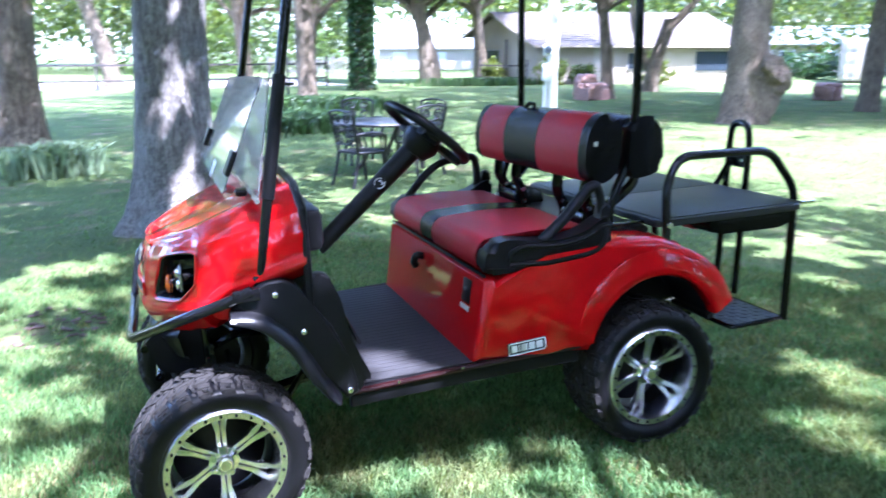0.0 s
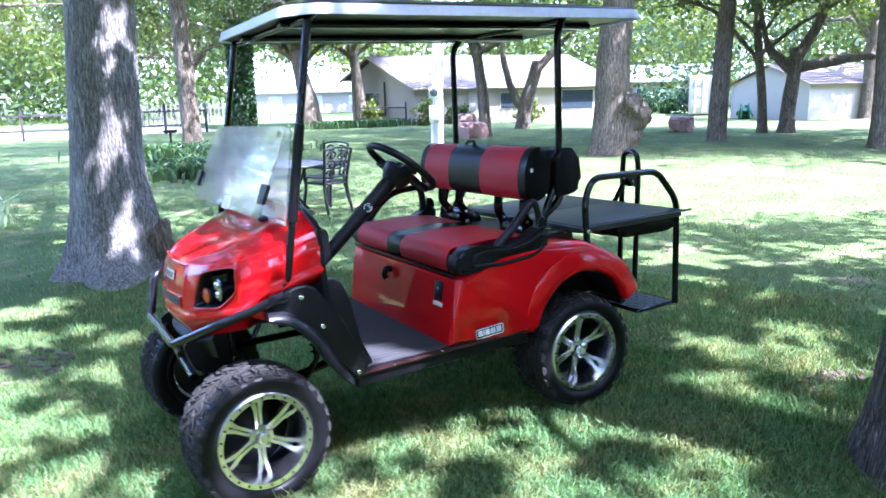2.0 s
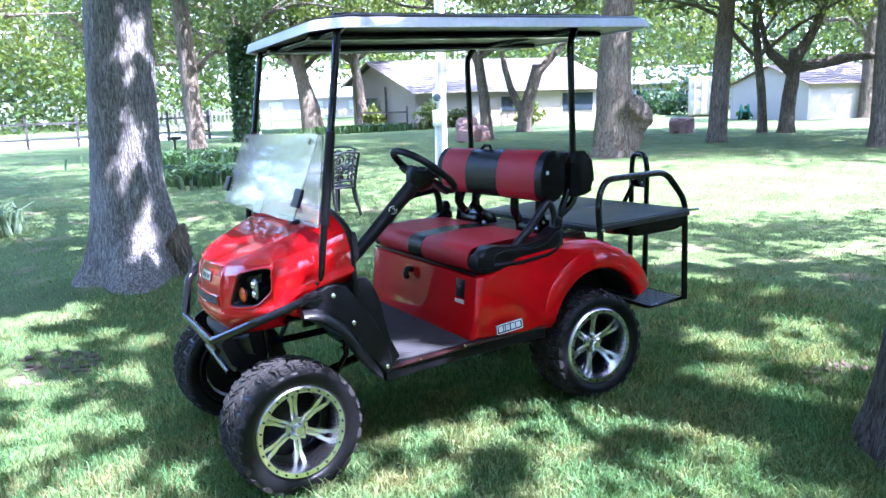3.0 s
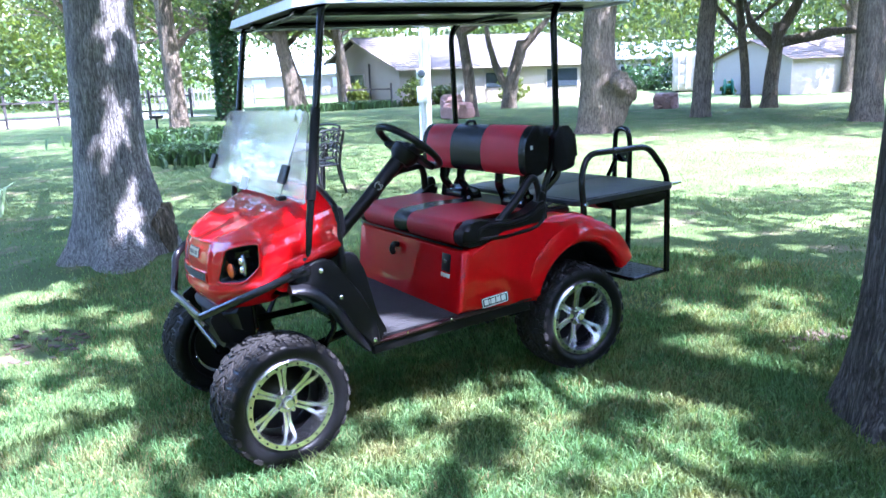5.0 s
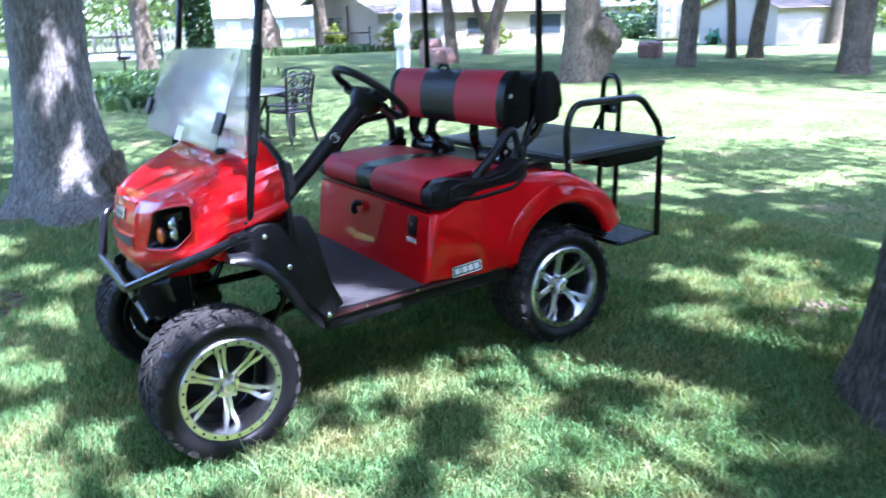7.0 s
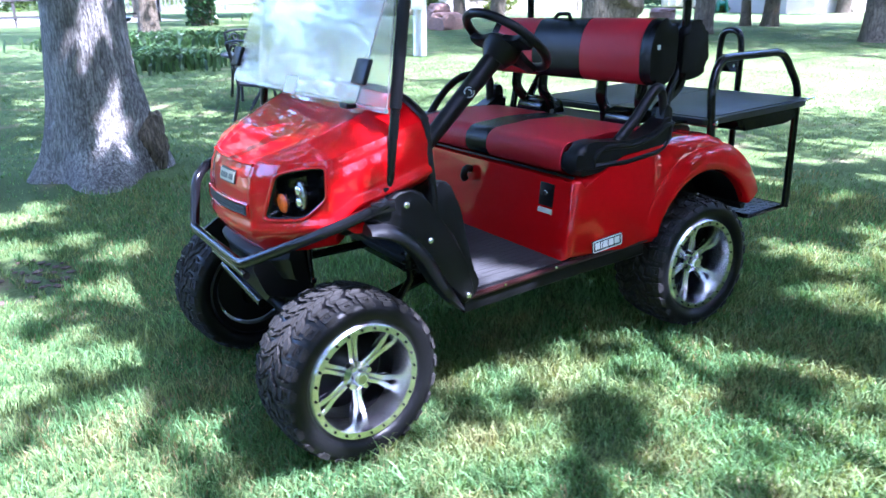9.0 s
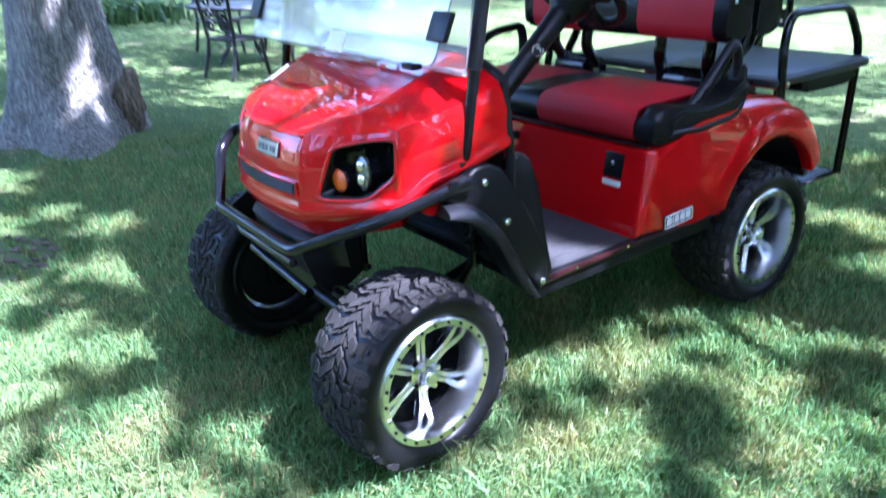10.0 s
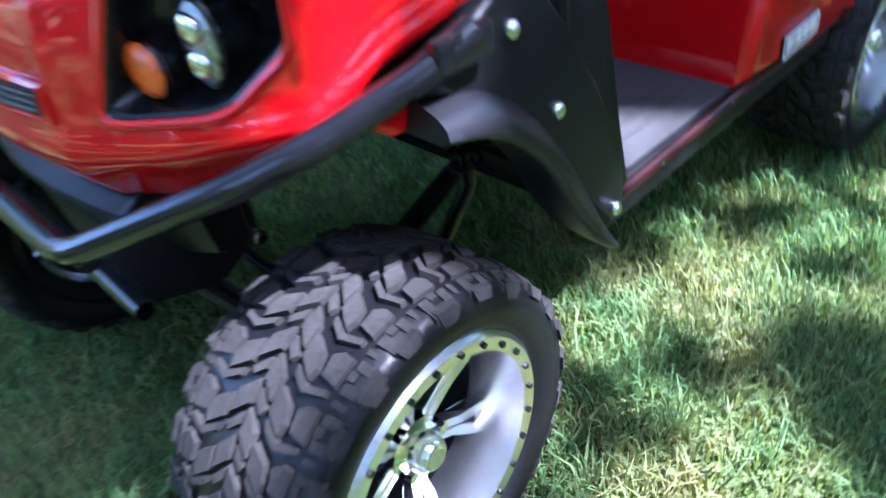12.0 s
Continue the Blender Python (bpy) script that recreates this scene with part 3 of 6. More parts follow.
# unseen crown set off the trunk to shade lawn and clear the windscreen's reflected sky
left_oak = tree("oak_tree", "large grey-barked oak with flaring roots on the lawn", (0.0, 4.1), [(-0.03, 0, -0.2), (0.0, 0, 1.05), (0.07, 0, 2.3), (0.22, 0.1, 4.8)], (0.31, 0.30, 0.285, 0.26), [(WIDE[0], pose(4.0, 3.4, 10.2))],
     sides=44, flare=0.75, seed=2, lobes=4, rough=0.05, limbs=limb_set((0.2, 0.1, 5.2), 4.5, 5, 0.17, 4), knots=((0.5, 5.7, 0.3, 0.3, 0.15), (0.2, 0.0, 0.35, 0.25, 0.2)))
bm = B()
bmesh.ops.create_icosphere(bm, subdivisions=4, radius=0.14)
for v in bm.verts:
    v.co *= 1 + 0.35 * noise.noise(v.co * 11) + 0.2 * noise.noise(v.co * 27)
part("burl", bm, BARK2, left_oak, "rough brown burl low on the trunk", pose(0.36, -0.16, 0.22) @ Matrix.Diagonal((1, 1, 1.7, 1)), 60)
tree("oak_tree", "dark ridged oak trunk rising out of the grass", (2.36, -2.03), [(-0.03, 0.0, -0.15), (0.0, 0, 0.7), (0.06, -0.02, 1.8), (0.2, -0.1, 4.6)], (0.30, 0.285, 0.27, 0.23), [(near_crown, Matrix.Translation(NEAR_CROWN))], BARK3,
     sides=48, flare=0.24, seed=5, lobes=5, rough=0.06, limbs=limb_set((0.2, -0.1, 4.6), 4.2, 4, 0.06, 9))


def far_tree(at, r, lean=(0.0, 0.0), high=4.0, seed=0, label="oak with grey sunlit trunk further across the lawn", mat=BARK2, crown_z=7.4, scale=1.0, limbs=None, **how):
    top = (lean[0], lean[1], high)
    path = [(0, 0, -0.3), (lean[0] * 0.2, lean[1] * 0.2, high * 0.33), (lean[0] * 0.6, lean[1] * 0.6, high * 0.66), top]
    m = pose(lean[0], lean[1], crown_z, 0, 0, 77 * seed) @ Matrix.Scale(scale / 1.5 if scale > 1.2 else scale, 4)
    return tree("oak_tree", label, at, path, (r, r * 0.88, r * 0.8, r * 0.72), [(WIDE[seed % 2] if scale > 1.2 else CROWNS[seed % 3], m)], mat, sides=how.pop("sides", 16), flare=how.pop("flare", 0.35), seed=seed,
                limbs=limbs if limbs is not None else limb_set(top, 4.2, 5, r * 0.45, seed), rough=0.08, **how)


far_tree((4.52, 22.84), 0.33, (-0.15, 0.1), 6.8, 1, scale=1.4, crown_z=8.6)
far_tree((13.92, 37.81), 0.48, (-0.6, 0.2), 4.6, 2)
far_tree((14.6, 38.6), 0.42, (-1.0, 0.3), 4.2, 7)
far_tree((17.02, 37.6), 0.36, (-0.5, 0.0), 4.4, 3)
far_tree((15.24, 21.66), 0.24, (-0.45, 0.2), 4.3, 4, scale=1.4, crown_z=8.6)
far_tree((19.82, 25.81), 0.36, (0.6, -0.4), 3.0, 5, scale=1.5, crown_z=9.0, limbs=[([(0.1, 0, 0.7), (-0.4, 0.3, 1.8), (-0.7, 0.5, 3.2), (-0.8, 0.6, 5.0)], 0.2, 0.1), ([(0.4, -0.3, 2.4), (1.3, -0.9, 3.6), (2.2, -1.5, 4.6)], 0.2, 0.08)])
burl_tree = far_tree((12.78, 11.9), 0.46, (0.42, 0.0), 6.6, 6, scale=1.4, crown_z=8.8, label="thick oak with a large burl low on its trunk", flare=0.3, sides=40, knots=((1.22, 5.4, 1.05, 0.26, 0.22), (0.8, 5.4, 0.75, 0.4, 0.18), (0.35, 5.4, 0.45, 0.35, 0.2), (1.75, 4.4, 0.16, 0.3, 0.5)))
bm = B()
bmesh.ops.create_icosphere(bm, subdivisions=4, radius=0.4)
for v in bm.verts:
    v.co *= 1 + 0.5 * noise.noise(v.co * 3.1) + 0.3 * noise.noise(v.co * 8) + 0.12 * noise.noise(v.co * 20)
part("burl", bm, BARK2, burl_tree, "knobbly round burl", pose(0.42, -0.44, 1.12), 60)
far_tree((18.85, 13.73), 0.31, (0.3, -0.1), 6.8, 8, scale=1.5, crown_z=9.0)
far_tree((23.87, 14.99), 0.3, (0.2, -0.1), 3.0, 9, limbs=[([(0.1, 0, 2.2), (-0.5, 0.6, 3.0), (-0.7, 0.9, 4.6)], 0.2, 0.08), ([(0.2, -0.1, 2.6), (0.7, -0.6, 3.9), (0.9, -0.9, 5.4)], 0.2, 0.09), ([(0.2, -0.1, 2.3), (1.2, -1.5, 2.6), (2.4, -3.0, 2.7), (3.6, -4.4, 3.6)], 0.2, 0.06)])
far_tree((23.4, 15.6), 0.18, (-0.2, 0.4), 4.0, 10)
far_tree((19.48, 8.63), 0.4, (0.1, 0.3), 6.6, 11, scale=1.55, crown_z=9.2)
far_tree((36.32, 19.81), 0.36, (0.1, 0.1), 5.0, 12)
far_tree((-2.55, 12.9), 0.44, (0.25, 0.1), 5.4, 13, sides=30, scale=1.5, crown_z=9.0)
far_tree((-1.94, 35.6), 0.42, (-1.1, 0.1), 4.6, 14)
far_tree((4.7, 43.0), 0.42, (-0.3, 0.1), 4.6, 22)
far_tree((8.2, 42.0), 0.3, (0.4, 0.1), 4.6, 15)
far_tree((25.0, 5.0), 0.33, (0.2, 0.1), 4.8, 16, scale=1.5, crown_z=9.0)

# oaks added out of view: they shade the lawn and darken the paint's reflections
for k, (x, y) in enumerate(((-6.5, -2.5), (-4.5, -8.0), (3.5, -10.5), (9.5, -8.0), (-10.5, -7.5), (-1.0, -14.0), (8.5, -14.5), (-8.5, 3.5), (15.0, -9.0), (-7.0, -15.0))):
    far_tree((x, y), 0.35, (0.2, 0.1), 4.6, 17 + k, label="unseen oak added to shade the lawn behind the view")

# the ivy-clad trunk
ivy_tree = far_tree((8.49, 31.14), 0.4, (0.1, 0.0), 4.8, 19, label="tree trunk wrapped in dark green ivy")
g = np.random.default_rng(5)
n = 5200
a, z = g.random(n) * 2 * np.pi, g.random(n) ** 0.8 * 5.0
rr = 0.46 + 0.12 * g.random(n) + 0.35 * np.exp(-z / 0.3) * 0.3
c = np.stack([rr * np.cos(a), rr * np.sin(a), z], -1)
u, w = g.normal(size=(n, 3)), g.normal(size=(n, 3))
u, w = u / np.linalg.norm(u, axis=1)[:, None] * 0.09, w / np.linalg.norm(w, axis=1)[:, None] * 0.07
part("ivy", raw_mesh("ivy", np.stack([c - u, c + w, c + u, c - w], 1).reshape(-1, 3), np.arange(4 * n).reshape(-1, 4), IVY), None, ivy_tree, "dense dark green ivy leaves")


def woods(name, label, seed, inner, outer, a0, a1, z0, z1, count, size, mat, lumps=60):
    """A far belt of foliage: leaf sprays gathered in lumps, with gaps of sky."""
    g = np.random.default_rng(seed)
    a, r = radians(a0) + g.random(lumps) * radians(a1 - a0), inner + g.random(lumps) * (outer - inner)
    c = np.stack([r * np.cos(a), r * np.sin(a), z0 + g.random(lumps) * (z1 - z0)], -1)
    per = count // lumps
    spread = np.array([2.6, 2.6, 1.3])
    p = np.repeat(c, per, 0) + g.normal(size=(lumps * per, 3)) * spread
    p[:, 2] = np.maximum(p[:, 2], 0.2)
    n = len(p)
    u, w = g.normal(size=(n, 3)), g.normal(size=(n, 3))
    u /= np.linalg.norm(u, axis=1)[:, None]
    w /= np.linalg.norm(w, axis=1)[:, None]
    s = size * (0.5 + g.random(n))[:, None]
    v = np.stack([p - u * s, p + w * s * 0.6, p + u * s, p - w * s * 0.6], 1).reshape(-1, 3)
    return tagged(new(name, raw_mesh(name, v, np.arange(4 * n).reshape(-1, 4), mat)), label, "trees", kind="stuff")


woods("far_woods", "belt of pale green trees beyond the houses", 21, 60, 85, 5, 66, 4.5, 17, 56000, 0.215, LEAF2, 130)
woods("far_woods", "belt of pale green trees beyond the fence", 26, 60, 85, 76, 125, 4.5, 17, 56000, 0.2, LEAF2, 130)
woods("far_woods", "belt of darker green trees beyond the houses", 22, 60, 95, 0, 66.5, 1.0, 9, 52000, 0.23, LEAF, 120)
woods("far_woods", "belt of darker green trees beyond the fence", 27, 60, 95, 75.5, 130, 1.0, 9, 52000, 0.22, LEAF, 120)
woods("far_woods", "distant dark green trees closing the view", 23, 98, 125, -5, 66.5, 2.0, 26, 30000, 0.65, LEAF, 120)
woods("far_woods", "distant dark green trees closing the view", 24, 98, 125, 75.5, 135, 2.0, 26, 30000, 0.65, LEAF, 130)

woods("far_woods", "high green crowns behind the white house", 28, 62, 90, 64, 78, 5.6, 19, 24000, 0.19, LEAF, 46)
woods("far_woods", "distant dark green crowns above the white house", 29, 98, 125, 65, 77, 8.0, 28, 7000, 0.65, LEAF, 24)
# two belts added behind the view, so that paint and glass mirror something dark
woods("far_woods", "unseen tall foliage added behind the view to darken reflections", 31, 22, 40, 150, 372, 3.0, 15, 30000, 0.42, LEAF, 150)
woods("far_woods", "unseen low foliage added behind the view to darken reflections", 32, 28, 44, 145, 375, 0.5, 5, 30000, 0.46, IVY, 150)


# ---- the golf cart: x runs from nose to tail, y away from the driver's side, z up ----
cart = thing("golf_cart", "lifted red golf cart with black roof and chrome wheels", "golf cart", pose(0, 0, 0, -1.574, -2.066, 0))


def P(name, bm, mat, label="", parent=None, m=None, angle=38):
    return part(name, bm, mat, parent or cart, label, m, angle)


# -- nose and hood --
CREASE, RIDGE = 0.35, 0.7


def outline(q):
    """Plan of the nose: q from -1 (driver's side, rear) through 0 (front) to 1."""
    s = abs(q)
    if s < CREASE:                                   # front panel
        y = 0.22 * s / CREASE
        x = -0.196 + 0.024 * (y / 0.22) ** 2
    elif s < RIDGE:                                  # lamp panel
        k = (s - CREASE) / (RIDGE - CREASE)
        x, y = -0.172 + 0.165 * k, 0.22 + 0.28 * k
        x, y = x - 0.014 * math.sin(math.pi * k), y + 0.008 * math.sin(math.pi * k)
    else:                                            # side
        k = (s - RIDGE) / (1 - RIDGE)
        x, y = -0.007 + 0.34 * k, 0.5 + 0.105 * k + 0.014 * math.sin(math.pi * k)
    shift = -0.05 * (1 - max(0.0, s - RIDGE) / (1 - RIDGE))
    return Vector((x, math.copysign(y, q) + shift, 0))


PROFILE = [(0.0, -0.04), (0.1, -0.016), (0.22, 0.006), (0.3, 0.013), (0.36, 0.005), (0.42, 0.0), (0.7, -0.008), (0.88, -0.022), (1.0, -0.042)]


def nose(q, f, off=0.0):
    """A point of the nose wall: f from its lower lip (0) to the hood's edge (1), off outwards."""
    s = abs(q)
    e = 2e-2
    t = (outline(min(1, q + e)) - outline(max(-1, q - e))).normalized()
    nrm = Vector((-t.y, t.x, 0))
    if nrm.dot(outline(q) - Vector((0.25, -0.03, 0))) < 0:
        nrm = -nrm
    k = max(0.0, (s - RIDGE) / (1 - RIDGE))
    m = max(0.0, min(1.0, (s - CREASE) / (RIDGE - CREASE)))
    lo = 0.672 + 0.045 * m ** 1.5 + (0.28 * k if k < 0.25 else 0.07 + 0.1 * (k - 0.25))
    hi = 0.968 + 0.034 * m + 0.09 * k
    for (f0, a), (f1, b) in zip(PROFILE, PROFILE[1:]):
        if f <= f1 + 1e-9:
            side = a + (b - a) * (f - f0) / (f1 - f0)
            break
    if f > 0.4:
        side *= 1 - 0.35 * m
    side -= 0.04 * m * max(0.0, 0.27 - f) / 0.27
    ridge = (0.005 * math.exp(-((s - CREASE) / 0.014) ** 2) + 0.009 * math.exp(-((s - RIDGE - 0.012) / 0.018) ** 2)) * min(1.0, max(0.0, f - 0.36) * 5)
    return outline(q) + nrm * (off + ridge + side) + Vector((0, 0, lo + (hi - lo) * f))


def patch(q0, q1, f0, f1, off, nq=10, nf=6, shape=None, thick=0.004):
    """A piece of the nose wall, lifted off it; shape bends its borders: (u, v) -> (q, f)."""
    bm = B()
    shape = shape or (lambda u, v: (q0 + (q1 - q0) * u, f0 + (f1 - f0) * v))
    grid = [[nose(*shape(i / nq, j / nf), off) for j in range(nf + 1)] for i in range(nq + 1)]
    back = [[nose(*shape(i / nq, j / nf), off - thick) for j in range(nf + 1)] for i in range(nq + 1)]
    A = [[bm.verts.new(p) for p in r] for r in grid]
    K = [[bm.verts.new(p) for p in r] for r in back]
    for i in range(nq):
        for j in range(nf):
            bm.faces.new((A[i][j], A[i + 1][j], A[i + 1][j + 1], A[i][j + 1]))
    rim = [(i, 0) for i in range(nq)] + [(nq, j) for j in range(nf)] + [(i, nf) for i in range(nq, 0, -1)] + [(0, j) for j in range(nf, 0, -1)]
    for (a, b), (c, d) in zip(rim, rim[1:] + rim[:1]):
        bm.faces.new((A[a][b], K[a][b], K[c][d], A[c][d]))
    bmesh.ops.recalc_face_normals(bm, faces=bm.faces[:])
    return bm


# outline of the headlight opening in (q, f), with rounded corners
LIGHT = [p.to_2d() for p in loop([(0.428, 0.435, 0), (0.60, 0.415, 0), (0.685, 0.60, 0), (0.688, 0.925, 0), (0.60, 0.93, 0), (0.485, 0.89, 0)], 0.045, 5)]
LMID = sum(LIGHT, Vector((0, 0))) / len(LIGHT)


def in_light(s, f, grow=1.0):
    p, inside = LMID + (Vector((s, f)) - LMID) / grow, False
    for a, b in zip(LIGHT, LIGHT[1:] + LIGHT[:1]):
        if (a.y > p.y) != (b.y > p.y) and p.x < a.x + (b.x - a.x) * (p.y - a.y) / (b.y - a.y):
            inside = not inside
    return inside


def light_rings(side, rings):
    """Rings that follow the headlight opening: (size, outwards)."""
    bm = B()
    R = [[bm.verts.new(nose(side * (LMID.x + (p.x - LMID.x) * k), LMID.y + (p.y - LMID.y) * k, off)) for p in LIGHT] for k, off in rings]
    n = len(LIGHT)
    for a, b in zip(R, R[1:]):
        for i in range(n):
            bm.faces.new((a[i], a[(i + 1) % n], b[(i + 1) % n], b[i]))
    if rings[-1][0] < 0.5:
        bm.faces.new(R[-1])
    bmesh.ops.recalc_face_normals(bm, faces=bm.faces[:])
    return bm


bm = B()
NQ, NF = 160, 25
wall = [[bm.verts.new(nose(-1 + 2 * i / NQ, j / NF)) for j in range(NF + 1)] for i in range(NQ + 1)]
inner = [bm.verts.new(nose(-1 + 2 * i / NQ, 0, -0.06) + Vector((0, 0, 0.01))) for i in range(NQ + 1)]
hole = [[in_light(abs(-1 + 2 * i / NQ), j / NF) for j in range(NF + 1)] for i in range(NQ + 1)]
for i in range(NQ):
    bm.faces.new((inner[i], inner[i + 1], wall[i + 1][0], wall[i][0]))
    for j in range(NF):
        if not (hole[i][j] or hole[i + 1][j] or hole[i + 1][j + 1] or hole[i][j + 1]):
            bm.faces.new((wall[i][j], wall[i + 1][j], wall[i + 1][j + 1], wall[i][j + 1]))
bmesh.ops.delete(bm, geom=[v for v in bm.verts if not v.link_faces], context="VERTS")
bmesh.ops.recalc_face_normals(bm, faces=bm.faces[:])
P("nose", bm, RED, angle=50)


def hood_mid(x):
    return 0.968 + 0.197 * (max(0.0, min(1.0, (x + 0.15) / 0.48))) ** 0.95


bm = B()
NW = 40
rows = [[nose(CREASE * (2 * j / NW - 1), 1) for j in range(NW + 1)]]
for i in range(1, 31):
    s = CREASE + (1 - CREASE) * i / 30
    a, b = nose(-s, 1), nose(s, 1)
    row = []
    for j in range(NW + 1):
        w = 2 * j / NW - 1
        p = a.lerp(b, j / NW)
        front = rows[0][j]
        p.x -= 0.03 * (1 - w * w) * max(0.0, 1 - i / 10)
        crown = max(0.0, hood_mid(p.x) - p.z)
        flat = min(1.0, (1 - abs(w)) / 0.42)         # plateau with falling shoulders
        flat = flat * (2 - flat)
        p.z += crown * (0.82 * flat + 0.18 * (1 - w * w)) + 0.006 * math.exp(-((abs(w) - 0.68) / 0.035) ** 2) * min(1.0, i / 6)
        row.append(p)
    rows.append(row)
V = [[bm.verts.new(p) for p in r] for r in rows]
for a, b in zip(V, V[1:]):
    for j in range(NW):
        bm.faces.new((a[j], a[j + 1], b[j + 1], b[j]))
bmesh.ops.recalc_face_normals(bm, faces=bm.faces[:])
P("hood", bm, RED, angle=60)
P("hood_edge", tube(B(), [nose(CREASE * (2 * j / 20 - 1), 1, 0.0) for j in range(21)], 0.006, 8), RED, "", None)
# cowl end and dashboard
bm = B()
edge = rows[-1]
bot = [Vector((0.335, p.y, 0.62)) for p in edge]
a, b = [bm.verts.new(p + Vector((0.002, 0, 0))) for p in edge], [bm.verts.new(p) for p in bot]
for j in range(NW):
    bm.faces.new((a[j], a[j + 1], b[j + 1], b[j]))
box(bm, 0.335, 0.42, -0.5, 0.5, 0.93, 1.08, 0.03)
P("dashboard", bm, BLACK, "black moulded dashboard")
P("cowl_trim", tube(B(), [(0.335, -0.605, 0.66), (0.335, -0.607, 0.88)] + [p + Vector((0.004, 0, 0.004)) for p in edge] + [(0.335, 0.607, 0.88), (0.335, 0.605, 0.66)], 0.014, 8), BLACK, "black edge trim along the cowl")

for side in (-1, 1):
    P("light_surround", light_rings(side, [(1.16, -0.002), (1.13, 0.004), (1.07, 0.006), (1.02, 0.003), (1.0, -0.006)]), RED, "raised red moulding", angle=60)
    bez = P("headlight", light_rings(side, [(1.01, 0.0), (0.97, -0.002), (0.93, -0.012), (0.85, -0.045), (0.6, -0.062), (0.2, -0.066)]), GLOSS, "black recessed headlight bezel", angle=50)
    for nm, p, r, mat, lab in (("indicator", (-0.088, 0.325, 0.855), 0.033, AMBER, "amber turn signal lens"), ("lamp", (-0.052, 0.392, 0.884), 0.03, LENS, "clear oval headlamp")):
        p = Vector((p[0], side * p[1] - 0.05, p[2]))
        d = Vector((-1.0, side * 0.12, 0.03)).normalized()
        if nm == "indicator":
            P("socket", tube(B(), [p, p - d * 0.05], r * 1.04, 20), GLOSS, "", bez)
            P(nm, disc(B(), p, d, r, 0.006, 24, 0.012), mat, lab, bez)
            P("lamp_ring", tube(B(), [v2.co for v2 in disc(B(), p + d * 0.004, d, r, 0.0, 24).verts][:24], 0.003, 6, True), GLOSS, "", bez)
        else:
            tall = Matrix.Translation(p) @ Matrix.Diagonal((1, 1, 1.55, 1)) @ Matrix.Translation(-p)
            bm = disc(B(), p, d, r, 0.004, 28, 0.008)
            bmesh.ops.transform(bm, matrix=tall, verts=bm.verts[:])
            lamp = P(nm, bm, mat, lab, bez)
            rim = [tall @ v2.co for v2 in disc(B(), p, d, r * 1.04, 0.0, 28).verts][:28]
            P("lamp_ring", tube(B(), rim, 0.004, 6, True), GLOSS, "", bez)
            P("lamp_shell", tube(B(), [p - d * 0.002, p - d * 0.05], r * 1.02, 20), GLOSS, "", bez)
            for dz in (-0.02, 0.02):
                P("reflector", disc(B(), p + d * 0.011 + Vector((0, 0, dz)), d, 0.017, 0.002, 18, 0.007), CHROME, "bright round reflector", bez)
gr = P("grille", patch(-0.325, 0.325, 0.44, 0.555, 0.006, 20, 4), BLACK, "black slotted grille panel")
for k in range(3):
    v = 0.465 + 0.032 * k
    P("louvre", tube(B(), [nose(-0.31 + 0.62 * i / 10, v, 0.007) for i in range(11)], 0.003, 5), BLACK, "", gr)
P("grille_rim", tube(B(), [nose(q, f, 0.004) for q, f in [(-0.335 + 0.67 * i / 12, 0.425) for i in range(13)] + [(0.335 - 0.67 * i / 12, 0.57) for i in range(13)]], 0.006, 6, True), RED, "red rim round the grille", gr)
em = P("emblem", patch(-0.185, 0.035, 0.755, 0.905, 0.005, 8, 3), BLACK, "small pale emblem in a dark frame")
P("emblem_plate", patch(-0.178, 0.028, 0.77, 0.89, 0.007, 8, 3), PALE, "pale plate", em)
for k in range(5):
    a = -0.163 + 0.036 * k
    P("emblem_mark", patch(a, a + (0.026, 0.012, 0.026, 0.026, 0.026)[k], 0.80, 0.86, 0.0085, 2, 2), GREYMARK, "", em)

# -- bumper, side plates and brush guard --
bm = B()
strips = []
for i in range(41):
    q = -0.47 + 0.94 * i / 40
    fade = min(1.0, (0.47 - abs(q)) / 0.1)
    base = nose(q, 0)
    n = (nose(q, 0, 0.1) - base) * 10
    strips.append([bm.verts.new(base + n * o * (0.4 + 0.6 * fade) + Vector((0, 0, z))) for o, z in ((-0.03, 0.008), (0.0, -0.006), (0.022, -0.018), (0.026, -0.026), (0.016, -0.036), (0.0, -0.07), (-0.02, -0.105), (-0.06, -0.115))])
for p, q in zip(strips, strips[1:]):
    for k in range(7):
        bm.faces.new((p[k], p[k + 1], q[k + 1], q[k]))
bmesh.ops.recalc_face_normals(bm, faces=bm.faces[:])
P("bumper", bm, BLACK, "black bumper moulding under the nose", angle=30)
for side in (-1, 1):
    P("side_plate", prism(B(), loop([(-0.2, 0.635), (-0.03, 0.735), (0.035, 0.74), (0.005, 0.53), (-0.06, 0.49), (-0.16, 0.52)], 0.02), side * 0.285 - 0.006, side * 0.285 + 0.006), BLACK, "black side plate behind the brush guard")
P("valance", prism(B(), loop([(-0.26, 0.62), (0.26, 0.62), (0.22, 0.5), (0.14, 0.44), (-0.14, 0.44), (-0.22, 0.5)], 0.04), -0.12, -0.1, "x", 0.006), BLACK, "black front skid panel")
guard = P("brush_guard", tube(B(), rounded([(0.15, -0.638, 0.864), (0.085, -0.625, 0.838), (-0.035, -0.572, 0.791), (-0.1, -0.512, 0.757), (-0.238, -0.308, 0.66), (-0.24, 0.245, 0.66), (-0.2, 0.275, 0.84), (-0.13, 0.33, 0.885), (0.1, 0.55, 0.86)], 0.035, 6), 0.0185, 14), STEEL, "black tubular brush guard")
